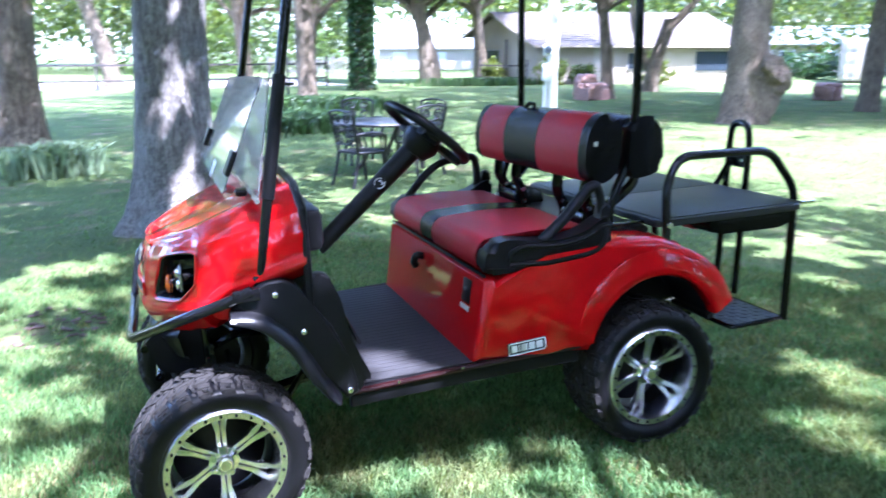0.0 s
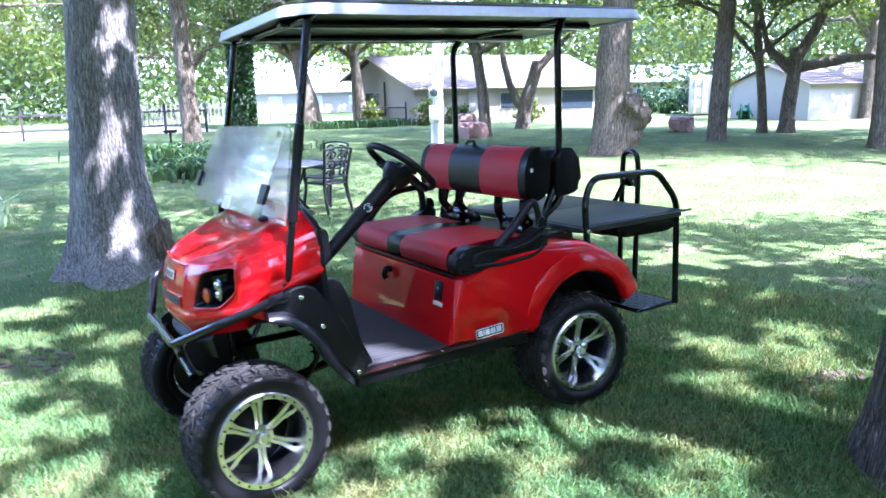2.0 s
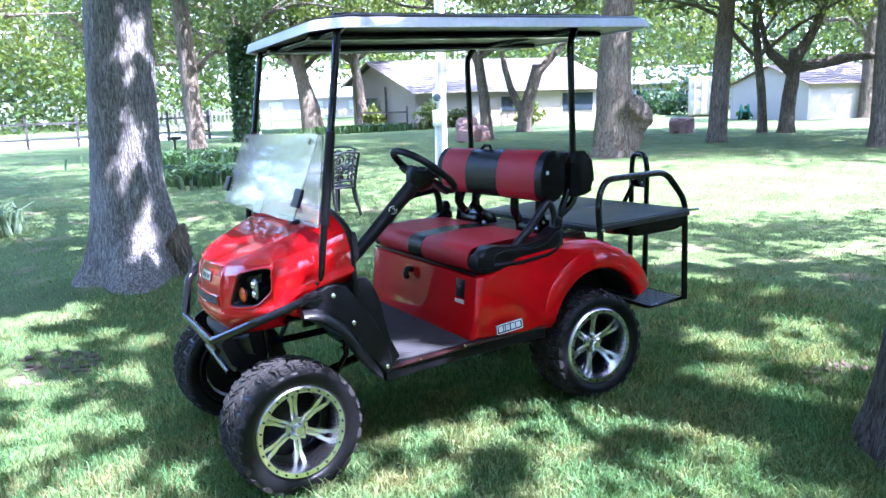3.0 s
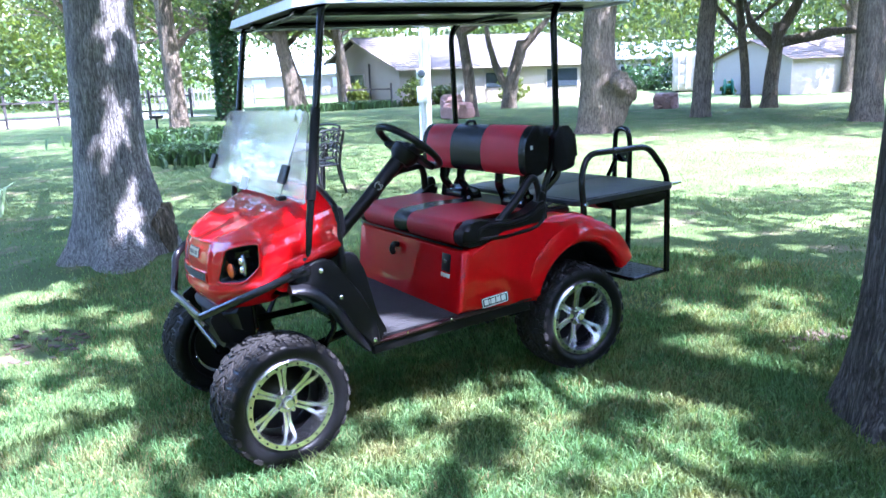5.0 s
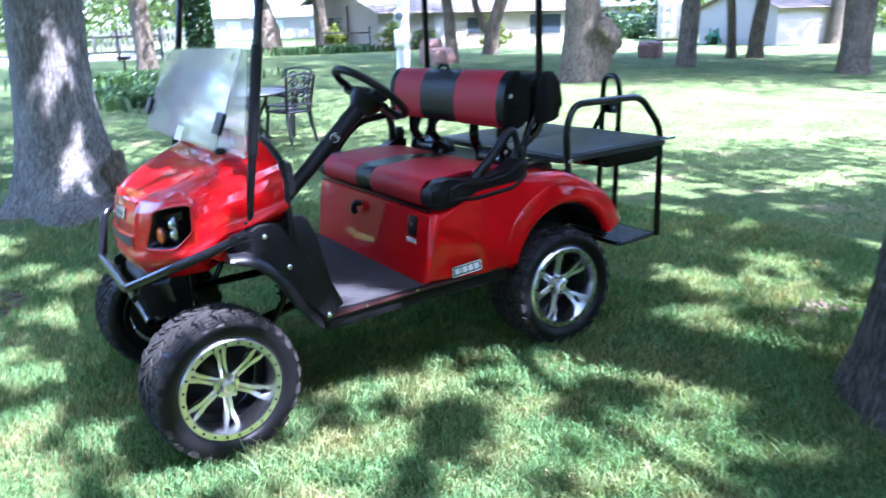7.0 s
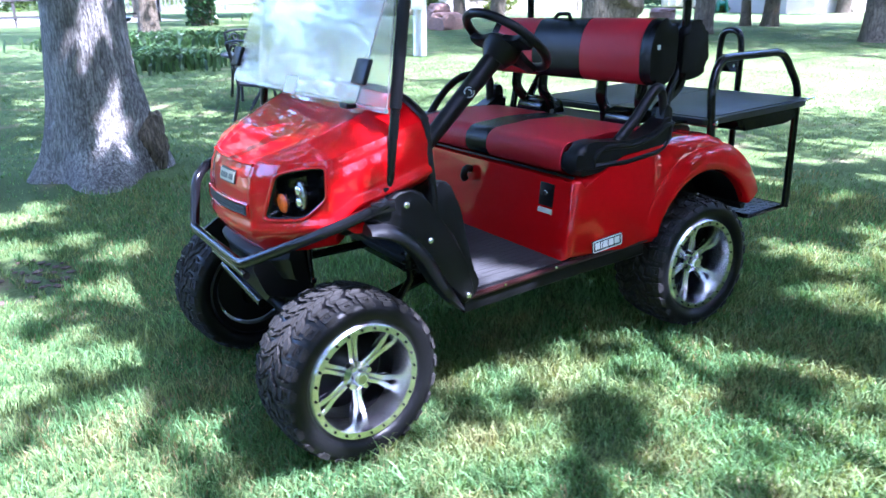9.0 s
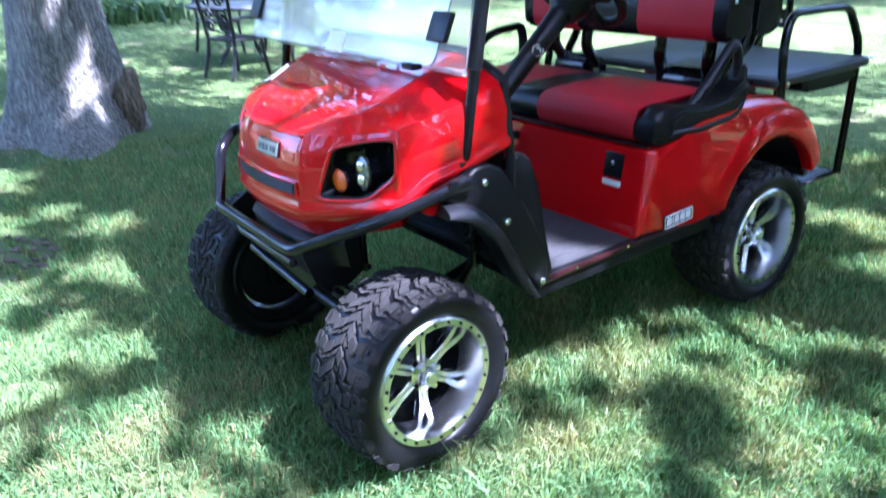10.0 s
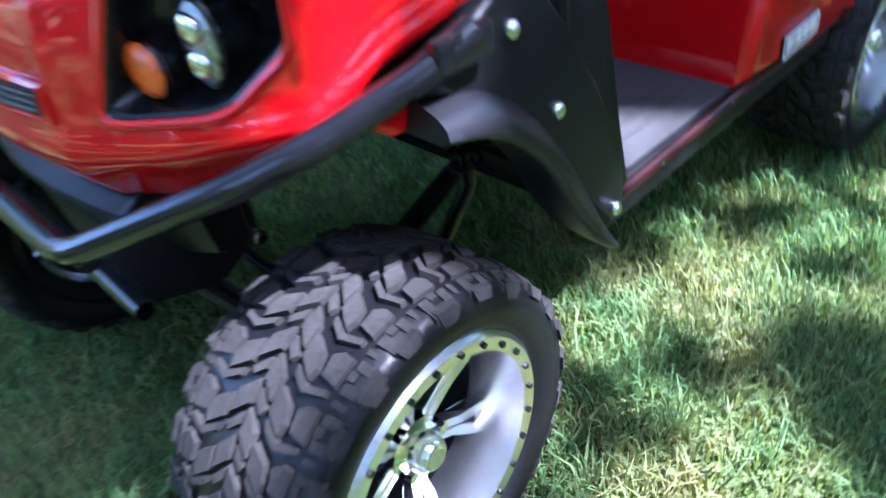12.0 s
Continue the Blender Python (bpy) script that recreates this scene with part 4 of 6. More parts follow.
P("end_plate", box(B(), 0.09, 0.175, -0.648, -0.628, 0.832, 0.872, 0.006), STEEL, "", guard)
P("lower_tube", tube(B(), rounded([(-0.18, 0.26, 0.60), (-0.183, 0.22, 0.56), (-0.205, -0.235, 0.59)], 0.03), 0.014, 10), STEEL, "", guard)
P("lower_tube", tube(B(), rounded([(-0.16, 0.2, 0.50), (-0.166, -0.24, 0.48)], 0.03), 0.016, 10), STEEL, "", guard)
for side in (-1, 1):
    br = P("brace", tube(B(), [(0.0, side * 0.3, 0.70), (0.003, side * 0.302, 0.53)], 0.011, 8), STEEL, "", guard)
    P("bolt", disc(B(), (0.003, side * 0.313, 0.545), (0, side, 0), 0.011, 0.008, 8), CHROME, "bright bolt head", br)

# -- front wings and leg shield on both sides --
def even(points, n):
    """n points spread evenly along a rounded line."""
    line = rounded([Vector((x, 0, z)) for x, z in points], 0.07, 5)
    run = [0.0]
    for a, b in zip(line, line[1:]):
        run.append(run[-1] + (b - a).length)
    out = []
    for k in range(n):
        d, i = run[-1] * k / (n - 1), 0
        while i < len(line) - 2 and run[i + 1] < d:
            i += 1
        out.append(line[i].lerp(line[i + 1], (d - run[i]) / (run[i + 1] - run[i])))
    return out


UPPER = [(0.08, 0.8), (0.162, 0.793), (0.237, 0.736), (0.297, 0.664), (0.352, 0.558), (0.41, 0.446)]     # where the flange meets the panel
LOWER = [(0.073, 0.771), (0.16, 0.744), (0.252, 0.654), (0.3, 0.552), (0.366, 0.462), (0.394, 0.437)]     # its outer edge
for side in (-1, 1):
    y0, y1 = side * 0.625, side * 0.56
    out = [(0.08, 0.81), (0.13, 0.842), (0.165, 0.868), (0.2, 0.884), (0.25, 0.885), (0.29, 0.865), (0.33, 0.80), (0.40, 0.70), (0.45, 0.58), (0.47, 0.5), (0.468, 0.455), (0.43, 0.438)] + [(x, z - 0.005) for x, z in UPPER[4:0:-1]]
    fl = P("fender_flare", prism(B(), [Vector(p) for p in out], min(y0, y1), max(y0, y1), "y", 0.012), BLACK, "black plastic fender flare")
    bm = B()
    strips = []
    for u, l in zip(even(UPPER, 32), even(LOWER, 32)):
        d = (u - l).normalized() if (u - l).length > 1e-6 else Vector((0, 0, 1))
        ring = [u + Vector((0, 0.612, 0)) + d * 0.006, u + Vector((0, 0.626, 0)), u.lerp(l, 0.18) + Vector((0, 0.644, 0)), u.lerp(l, 0.5) + Vector((0, 0.66, 0)), u.lerp(l, 0.85) + Vector((0, 0.666, 0)), l + Vector((0, 0.662, 0)), l + Vector((0, 0.652, 0)) - d * 0.004, l + Vector((0, 0.575, 0))]
        strips.append([bm.verts.new((p.x, side * p.y, p.z)) for p in ring])
    for p, q in zip(strips, strips[1:]):
        for k in range(8):
            bm.faces.new((p[k], p[(k + 1) % 8], q[(k + 1) % 8], q[k]))
    bm.faces.new(strips[0])
    bm.faces.new(strips[-1])
    bmesh.ops.recalc_face_normals(bm, faces=bm.faces[:])
    P("flange", bm, FLARE, "smooth black arch flange", fl, angle=60)
    for x, z in ((0.222, 0.838), (0.302, 0.702), (0.44, 0.472)):
        P("bolt", disc(B(), (x, side * 0.625, z), (0, side, 0), 0.012, 0.005, 12, 0.008), CHROME, "", fl)
    P("nose_lip", prism(B(), loop([(0.025, 0.792), (0.04, 0.812), (0.083, 0.812), (0.086, 0.768), (0.05, 0.774)], 0.006), min(side * 0.6, side * 0.55), max(side * 0.6, side * 0.55), "y", 0.006), RED, "red lower lip behind the guard")
    shield = [(0.31, 0.84), (0.34, 0.885), (0.395, 0.885), (0.435, 0.79), (0.47, 0.6), (0.50, 0.47), (0.46, 0.45), (0.40, 0.66)]
    P("leg_shield", prism(B(), loop([Vector(p) for p in shield], 0.02), side * 0.612 if side < 0 else 0.57, -0.57 if side < 0 else 0.612, "y", 0.012), BLACK, "black inner leg shield")

P("kick_panel", prism(B(), loop([(0.345, 0.86), (0.37, 0.86), (0.53, 0.49), (0.53, 0.45), (0.50, 0.45), (0.49, 0.5)], 0.01), -0.565, 0.565, "y"), BLACK, "black kick panel before the floor")
P("under_tray", box(B(), -0.1, 0.33, -0.28, 0.28, 0.665, 0.68, 0.004), BLACK, "black tray under the hood")
cable = [(0.30, -0.48, 0.72), (0.29, -0.5, 0.66), (0.30, -0.5, 0.61), (0.34, -0.49, 0.60), (0.37, -0.47, 0.64), (0.37, -0.45, 0.72)]
P("brake_cable", tube(B(), rounded(cable, 0.03), 0.005, 6), STEEL, "looped brake cable in the wheel arch")

# -- floor, rocker and chassis --
P("floor", box(B(), 0.47, 0.97, -0.585, 0.585, 0.43, 0.462, 0.008), BLACK, "black floor pan")
fm = P("floor_mat", box(B(), 0.50, 0.94, -0.575, 0.56, 0.463, 0.472, 0.003), MAT, "dark grey rubber floor mat")
for i in range(30):
    y = -0.52 + 0.036 * i
    P("rib", box(B(), 0.53, 0.91, y - 0.004, y + 0.004, 0.4725, 0.4735), MAT, "", fm)
for side in (-1, 1):
    rk = P("rocker", prism(B(), [(0.45, 0.43), (0.9, 0.445), (1.34, 0.455), (1.34, 0.40), (0.9, 0.40), (0.45, 0.385)], side * 0.565 - 0.02, side * 0.565 + 0.02, "y", 0.008), BLACK, "black rocker rail")
    P("sill", tube(B(), [(0.455, side * 0.59, 0.445), (0.92, side * 0.592, 0.461), (1.34, side * 0.592, 0.466)], 0.011, 8), DARKRED, "dark red sill edge", rk)
    for x in (0.46, 0.62, 0.86):
        P("screw", disc(B(), (x, side * 0.6, 0.45 + 0.035 * (x - 0.455)), (0, side, 0), 0.005, 0.003, 10), CHROME, "", rk)
for y in (-0.26, 0.26):
    P("chassis_rail", box(B(), 0.52, 2.2, y - 0.03, y + 0.03, 0.40, 0.46, 0.008), STEEL, "black steel chassis rail")
for x in (0.56, 1.3, 2.1):
    P("cross_member", box(B(), x - 0.03, x + 0.03, -0.5 if x < 1.4 else -0.229, 0.5 if x < 1.4 else 0.229, 0.36, 0.399), STEEL, "black steel cross member")
P("front_beam", box(B(), -0.1, 0.52, -0.06, 0.06, 0.60, 0.66, 0.01), STEEL, "black steel front beam")
P("pedal", box(B(), 0.55, 0.565, -0.32, -0.22, 0.5, 0.62, 0.006, m=Matrix.Translation((0.53, 0, 0.5)) @ Matrix.Rotation(radians(-25), 4, "Y") @ Matrix.Translation((-0.53, 0, -0.5))), STEEL, "black brake pedal")
P("pedal", box(B(), 0.55, 0.565, -0.18, -0.12, 0.49, 0.62, 0.006, m=Matrix.Translation((0.53, 0, 0.5)) @ Matrix.Rotation(radians(-25), 4, "Y") @ Matrix.Translation((-0.53, 0, -0.5))), STEEL, "black accelerator pedal")

# -- front suspension --
P("axle", tube(B(), [(0.02, -0.42, 0.3), (0.02, 0.42, 0.3)], 0.024, 10), RUBBER, "black front axle")
for side in (-1, 1):
    P("control_arm", tube(B(), [(0.54, side * 0.25, 0.43), (0.14, side * 0.36, 0.40), (0.02, side * 0.42, 0.33)], 0.02, 8), STEEL, "black lift-kit control arm")
    P("control_arm", tube(B(), [(-0.06, side * 0.2, 0.44), (0.0, side * 0.42, 0.36)], 0.015, 8), BLACK, "black lift-kit control arm")
    spring = [(0.33 + 0.024 * math.cos(t), side * 0.42 + 0.024 * math.sin(t), 0.52 + 0.22 * t / 44) for t in np.linspace(0, 44, 150)]
    sh = P("shock_absorber", tube(B(), [(0.25, side * 0.40, 0.38), (0.33, side * 0.42, 0.5), (0.33, side * 0.42, 0.78)], 0.014, 10), STEEL, "black coil-over shock absorber")
    P("spring", tube(B(), spring, 0.004, 6), STEEL, "", sh)
    P("tie_rod", tube(B(), [(0.1, 0, 0.33), (0.1, side * 0.4, 0.31)], 0.012, 8), STEEL, "black steel tie rod")
    P("steering_knuckle", box(B(), -0.05, 0.05, side * 0.4 - 0.03, side * 0.4 + 0.03, 0.24, 0.38, 0.015), STEEL, "black steering knuckle")
P("rear_axle", tube(B(), [(1.66, -0.45, 0.3), (1.66, 0.45, 0.3)], 0.04, 10), STEEL, "black rear axle tube")
P("gearbox", lathe(B(), [(0.0, -0.16), (0.09, -0.14), (0.13, -0.03), (0.13, 0.03), (0.09, 0.14), (0, 0.16)], 20), STEEL, "black rear differential", m=Matrix.Translation((1.68, 0.1, 0.31)))

# -- rear body --
R0 = (1.672, 0.405)
RW, RH = 0.285, 0.298
ring = [(R0[0] + RW * math.cos(a), R0[1] + RH * math.sin(a)) for a in np.linspace(math.pi * 0.97, 0.36, 22)]
prof = [(0.905, 0.47), (1.2, 0.462)] + ring + [(1.948, 0.512), (1.956, 0.545), (1.938, 0.61), (1.905, 0.69), (1.85, 0.763), (1.775, 0.822), (1.68, 0.855), (1.52, 0.866), (1.40, 0.85), (1.2, 0.80), (0.985, 0.785), (0.955, 0.77)]
body = P("rear_body", prism(B(), [Vector(p) for p in prof], -0.605, 0.605, "y", 0.04, 5), RED, "glossy red rear body with fenders")
for side in (-1, 1):
    bm = B()
    section = ((0.0, -0.03), (0.0, 0.014), (0.01, 0.02), (0.035, 0.017), (0.07, 0.008), (0.10, 0.0), (0.115, -0.012))
    strips = []
    for t in np.linspace(math.pi * 0.9, 0.36, 40):
        fade = min(1.0, (math.pi * 0.9 - t) / 0.5)
        strips.append([bm.verts.new((R0[0] + (RW + dr) * math.cos(t), side * (0.605 + (dy * fade if dy > 0 else dy - 0.004 * (1 - fade))), R0[1] + (RH + dr) * math.sin(t))) for dr, dy in section])
    for p, q in zip(strips, strips[1:]):
        for k in range(len(section) - 1):
            bm.faces.new((p[k], p[k + 1], q[k + 1], q[k]))
    bmesh.ops.recalc_face_normals(bm, faces=bm.faces[:])
    P("fender_bulge", bm, RED, "flared red fender edge", body, angle=70)
    bm = B()
    a = [Vector((R0[0] + (RW - 0.007) * math.cos(t), 0, R0[1] + (RH - 0.007) * math.sin(t))) for t in np.linspace(math.pi * 0.97, 0.36, 22)]
    va, vb = [bm.verts.new(p + Vector((0, side * 0.585, 0))) for p in a], [bm.verts.new(p + Vector((0, side * 0.345, 0))) for p in a]
    for i in range(21):
        bm.faces.new((va[i], va[i + 1], vb[i + 1], vb[i]))
    bm.faces.new(vb)
    P("wheel_well", bm, BLACK, "black inner wheel well", body)
    P("mud_flap", prism(B(), loop([(1.92, 0.5), (1.95, 0.508), (1.95, 0.49), (1.925, 0.48)], 0.005), min(side * 0.6, side * 0.36), max(side * 0.6, side * 0.36)), BLACK, "black fender end cap", body)
    tilt = Matrix.Translation((1.112, side * 0.6075, 0.507)) @ Matrix.Rotation(radians(-3), 4, "Y")
    bd = P("badge", box(B(), -0.078, 0.078, -0.003, 0.003, -0.025, 0.025, 0.0025), BLACK, "dark rectangular side badge with pale marks", None, tilt)
    P("badge_frame", tube(B(), loop([(x, side * 0.003, z) for x, z in ((-0.074, -0.0215), (0.074, -0.0215), (0.074, 0.0215), (-0.074, 0.0215))], 0.006), 0.0026, 4, True), WHITE, "thin white outline", bd)
    for x0, x1 in ((-0.064, -0.04), (-0.035, -0.029), (-0.024, 0.0), (0.006, 0.031), (0.037, 0.063)):
        P("badge_bar", box(B(), x0, x1, side * 0.003 - 0.0014, side * 0.003 + 0.0014, -0.0125, 0.0145), WHITE, "pale bar on the badge", bd)
    P("badge_line", box(B(), -0.06, 0.06, side * 0.003 - 0.0012, side * 0.003 + 0.0012, -0.0178, -0.0158), GREYMARK, "", bd)
lean = Matrix.Translation((0.947, 0, 0.69)) @ Matrix.Rotation(radians(9.3), 4, "Y")
key = P("charge_socket", box(B(), -0.006, 0.004, -0.492, -0.402, -0.035, 0.06, 0.004, m=lean), BLACK, "black charger socket plate")
P("socket_pin", disc(B(), lean @ Vector((-0.006, -0.445, 0.02)), (-1, 0, 0), 0.009, 0.005, 12), CHROME, "", key)
P("socket_label", box(B(), -0.008, -0.005, -0.49, -0.406, -0.06, -0.04, 0.001, m=lean), WHITE, "small white printed label", key)
P("latch", tube(B(), rounded([lean @ Vector((-0.005, 0.075, 0.03)), lean @ Vector((-0.04, 0.07, 0.035)), lean @ Vector((-0.045, 0.075, 0.0)), lean @ Vector((-0.03, 0.08, -0.015))], 0.02), 0.016, 10), BLACK, "black rubber seat latch")
P("seat_hinge_trim", box(B(), 0.958, 0.97, -0.58, 0.58, 0.782, 0.792, 0.003), BLACK, "thin black strip under the seat")

# -- seats --
SEAT = loop([(0.962, 0.795), (0.955, 0.86), (0.985, 0.905), (1.2, 0.915), (1.45, 0.90), (1.46, 0.795)], 0.045, 5)
seat = P("seat", prism(B(), SEAT, -0.515, 0.515, "y"), VINYLB, "red and black vinyl bench seat")
for nm, y0, y1, mat, lab in (("cushion", -0.515, -0.035, VINYL, "deep red vinyl panel"), ("stripe", -0.033, 0.122, VINYLB, "black vinyl stripe"), ("cushion", 0.124, 0.515, VINYL, "deep red vinyl panel")):
    grown = [Vector((1.2 + (p.x - 1.2) * 1.012, 0.855 + (p.y - 0.855) * 1.06)) for p in SEAT]
    P(nm, prism(B(), grown, y0, y1, "y", 0.006, 2), mat, lab, seat)
for side in (-1, 1):
    end = loop([(0.962, 0.79), (0.955, 0.85), (0.985, 0.9), (1.05, 0.916), (1.14, 0.9), (1.25, 0.89), (1.36, 0.908), (1.43, 0.95), (1.478, 0.955), (1.468, 0.86), (1.42, 0.815), (1.2, 0.797)], 0.04, 4)
    arm = P("hip_restraint", prism(B(), end, min(side * 0.517, side * 0.6), max(side * 0.517, side * 0.6), "y", 0.028, 4), BLACK, "black moulded hip restraint")
    P("rim", tube(B(), rounded([(1.05, side * 0.597, 0.822), (1.055, side * 0.6, 0.868), (1.11, side * 0.6, 0.885), (1.25, side * 0.6, 0.872), (1.36, side * 0.6, 0.885), (1.43, side * 0.598, 0.925), (1.46, side * 0.595, 0.925), (1.44, side * 0.597, 0.85), (1.38, side * 0.6, 0.825), (1.2, side * 0.6, 0.812)], 0.03), 0.011, 8, True), BLACK, "", arm)
    if side < 0:
        bar = [(1.17, 0.862), (1.29, 0.955), (1.4, 1.066), (1.43, 1.07), (1.448, 1.02), (1.45, 0.86)]
    else:
        bar = [(1.04, 0.9), (1.13, 1.0), (1.22, 1.06), (1.395, 1.075), (1.41, 1.02), (1.41, 0.87)]
    P("arm_strut", tube(B(), rounded([(x, side * 0.562, z) for x, z in bar], 0.022 if side < 0 else 0.05), 0.021, 12, flat=0.8), BLACK, "", arm)
    P("arm_web", prism(B(), loop([(1.36, 0.83), (1.425, 0.93), (1.44, 1.0), (1.475, 1.0), (1.48, 0.84)], 0.02), min(side * 0.54, side * 0.585), max(side * 0.54, side * 0.585), "y", 0.01), BLACK, "", arm)


def cushion_run(name, label, outline2, cuts, parent_label):
    """A long cushion built from differently coloured lengths side by side."""
    cx, cz = sum(p[0] for p in outline2) / len(outline2), sum(p[1] for p in outline2) / len(outline2)
    base = loop(outline2, 0.05, 5)
    core = P(name, prism(B(), base, cuts[0][0], cuts[-1][1], "y", 0.02, 3), VINYLB, parent_label)
    for y0, y1, mat, lab in cuts:
        grown = [Vector((cx + (p.x - cx) * 1.03, cz + (p.y - cz) * 1.03)) for p in base]
        endcap = abs(y0) > 0.5 or abs(y1) > 0.5
        P("panel", prism(B(), grown, y0 + 0.001, y1 - 0.001, "y", 0.034 if endcap else 0.006, 4), mat, lab, core)
    return core


BACK = [(1.4, 1.115), (1.4, 1.2), (1.422, 1.275), (1.465, 1.322), (1.52, 1.322), (1.553, 1.27), (1.548, 1.15), (1.522, 1.09), (1.465, 1.068), (1.418, 1.08)]
cushion_run("backrest", "", BACK, [(-0.535, -0.475, VINYLB, "black vinyl end"), (-0.475, -0.125, VINYL, "deep red vinyl panel"), (-0.125, 0.2, VINYLB, "black vinyl middle"), (0.2, 0.48, VINYL, "deep red vinyl panel"), (0.48, 0.535, VINYLB, "black vinyl end")], "red and black front backrest")
BACK2 = [(1.585, 1.09), (1.60, 1.28), (1.66, 1.31), (1.73, 1.29), (1.745, 1.12), (1.70, 1.085), (1.62, 1.075)]
cushion_run("rear_backrest", "", BACK2, [(-0.53, -0.46, VINYLB, "black vinyl end"), (-0.46, 0.46, VINYLB, "black vinyl panel"), (0.46, 0.53, VINYLB, "black vinyl end")], "black vinyl rear-facing backrest")
P("carry_strap", tube(B(), rounded([(1.46, 0.0, 1.325), (1.47, 0.02, 1.345), (1.48, 0.1, 1.345), (1.48, 0.13, 1.325)], 0.02), 0.009, 6), VINYLB, "black strap on the backrest")
P("tag", box(B(), 1.432, 1.446, -0.542, -0.538, 1.21, 1.228, 0.001), WHITE, "tiny white maker's tag")
for y in (-0.43, -0.2, 0.2, 0.4):
    outer = abs(y) > 0.35
    br = P("backrest_bracket", tube(B(), rounded([(1.5, y * 0.93, 0.83), (1.5, y * 0.93, 0.93), (1.455, y, 1.0), (1.47, y, 1.1)], 0.03), 0.016, 8, flat=1.5), STEEL, "black bent steel backrest bracket")
    P("bolt", disc(B(), (1.475, y * 0.93 - 0.03, 0.9), (-0.3, -1, 0), 0.012, 0.007, 8), CHROME, "bright bolt head", br)
    P("bolt", disc(B(), (1.475, y * 0.93 - 0.03, 0.955), (-0.3, -1, 0), 0.01, 0.007, 8), CHROME, "bright bolt head", br)
    if outer:
        P("backrest_bracket", tube(B(), rounded([(1.53, y, 0.83), (1.54, y, 0.95), (1.6, y * 1.06, 1.0), (1.65, y * 1.1, 1.05), (1.655, y * 1.1, 1.12)], 0.03), 0.019, 8), STEEL, "black bent steel backrest bracket")
for side in (-1, 1):
    plate = P("bracket_plate", prism(B(), loop([(1.46, 0.82), (1.46, 0.93), (1.52, 0.96), (1.6, 0.93), (1.62, 0.82)], 0.02), side * 0.31 - 0.09, side * 0.31 + 0.09, "y", 0.006), STEEL, "black folded bracket plate")
P("under_seat_tray", prism(B(), loop([(1.4, 0.838), (1.72, 0.838), (1.72, 0.87), (1.5, 0.875), (1.42, 0.86)], 0.01), -0.47, 0.47, "y", 0.008), BLACK, "black tray behind the bench seat")

# -- steering --
COL0, COL1 = Vector((0.42, -0.335, 0.905)), Vector((0.80, -0.335, 1.235))
col = P("steering_column", tube(B(), [COL0, COL0.lerp(COL1, 0.6), COL1], 0.029, 14, r1=0.038), BLACK, "black plastic steering column")
d = (COL1 - COL0).normalized()
m = Matrix.Translation(COL1 + d * 0.055) @ Matrix.Rotation(radians(0), 4, "X") @ (Vector((d.x * 0.72, 0, d.z)).normalized()).to_track_quat("Z", "Y").to_matrix().to_4x4()
def spoke_shape(a):
    """A broad flat spoke that widens towards the hub and the rim."""
    bm = prism(B(), loop([(0.045, -0.052), (0.1, -0.028), (0.168, -0.036), (0.168, 0.036), (0.1, 0.028), (0.045, 0.052)], 0.02), -0.008, 0.014, "z", 0.006)
    bmesh.ops.transform(bm, matrix=Matrix.Rotation(a, 4, "Z"), verts=bm.verts[:])
    return bm


sw = P("steering_wheel", tube(B(), [(0.17 * math.cos(a), 0.17 * math.sin(a), 0.02) for a in np.linspace(0, 6.283, 49)[:-1]], 0.017, 10, True), BLACK, "black padded steering wheel", m=m)
P("hub", lathe(B(), [(0.0, 0.022), (0.05, 0.02), (0.074, 0.004), (0.07, -0.035), (0.045, -0.075), (0, -0.075)], 24, "z"), BLACK, "", sw)
for a in (0.15, 2.99, 4.71):
    P("spoke", spoke_shape(a), BLACK, "", sw)
side = Vector((0, -1, 0))
cb = COL0.lerp(COL1, 0.66) + Vector((-0.014, -0.031, 0.0))
badge = P("column_badge", disc(B(), cb, (-0.35, -0.9, 0.25), 0.021, 0.004, 18), BLACK, "round black column badge", col)
q = Vector((-0.35, -0.9, 0.25)).normalized()
u = q.orthogonal().normalized()
for r0, a0, a1 in ((0.018, 0.3, 2.6), (0.018, 3.4, 5.8), (0.009, 1.6, 4.4)):
    P("badge_arc", tube(B(), [cb + q * 0.005 + (u * math.cos(a) + q.cross(u) * math.sin(a)) * r0 for a in np.linspace(a0, a1, 9)], 0.0022, 5), WHITE, "", col)

# -- windscreen, struts and roof --
for side in (-1, 1):
    st = P("front_strut", tube(B(), rounded([(0.18, side * 0.585, 0.86), (0.262, side * 0.585, 1.3), (0.385, side * 0.565, 1.93), (0.42, side * 0.55, 1.95)], 0.05), 0.0165, 12), STEEL, "black tubular roof strut")
    P("sleeve", tube(B(), [(0.233, side * 0.583, 1.14), (0.305, side * 0.578, 1.52)], 0.0205, 12), BLACK, "black windscreen channel on the strut", st)
    P("foot", box(B(), 0.16, 0.2, side * 0.585 - 0.018, side * 0.585 + 0.018, 0.85, 0.9, 0.006), STEEL, "", st)
    P("rear_strut", tube(B(), rounded([(1.5, side * 0.5, 0.85), (1.54, side * 0.5, 1.02), (1.6, side * 0.5, 1.12), (1.635, side * 0.5, 1.3), (1.65, side * 0.5, 1.86), (1.72, side * 0.47, 1.94)], 0.06), 0.0175, 12), STEEL, "black tubular roof strut")
P("rear_hoop", tube(B(), [(1.68, -0.49, 1.915), (1.68, 0.49, 1.915)], 0.017, 10), STEEL, "black cross tube under the roof")
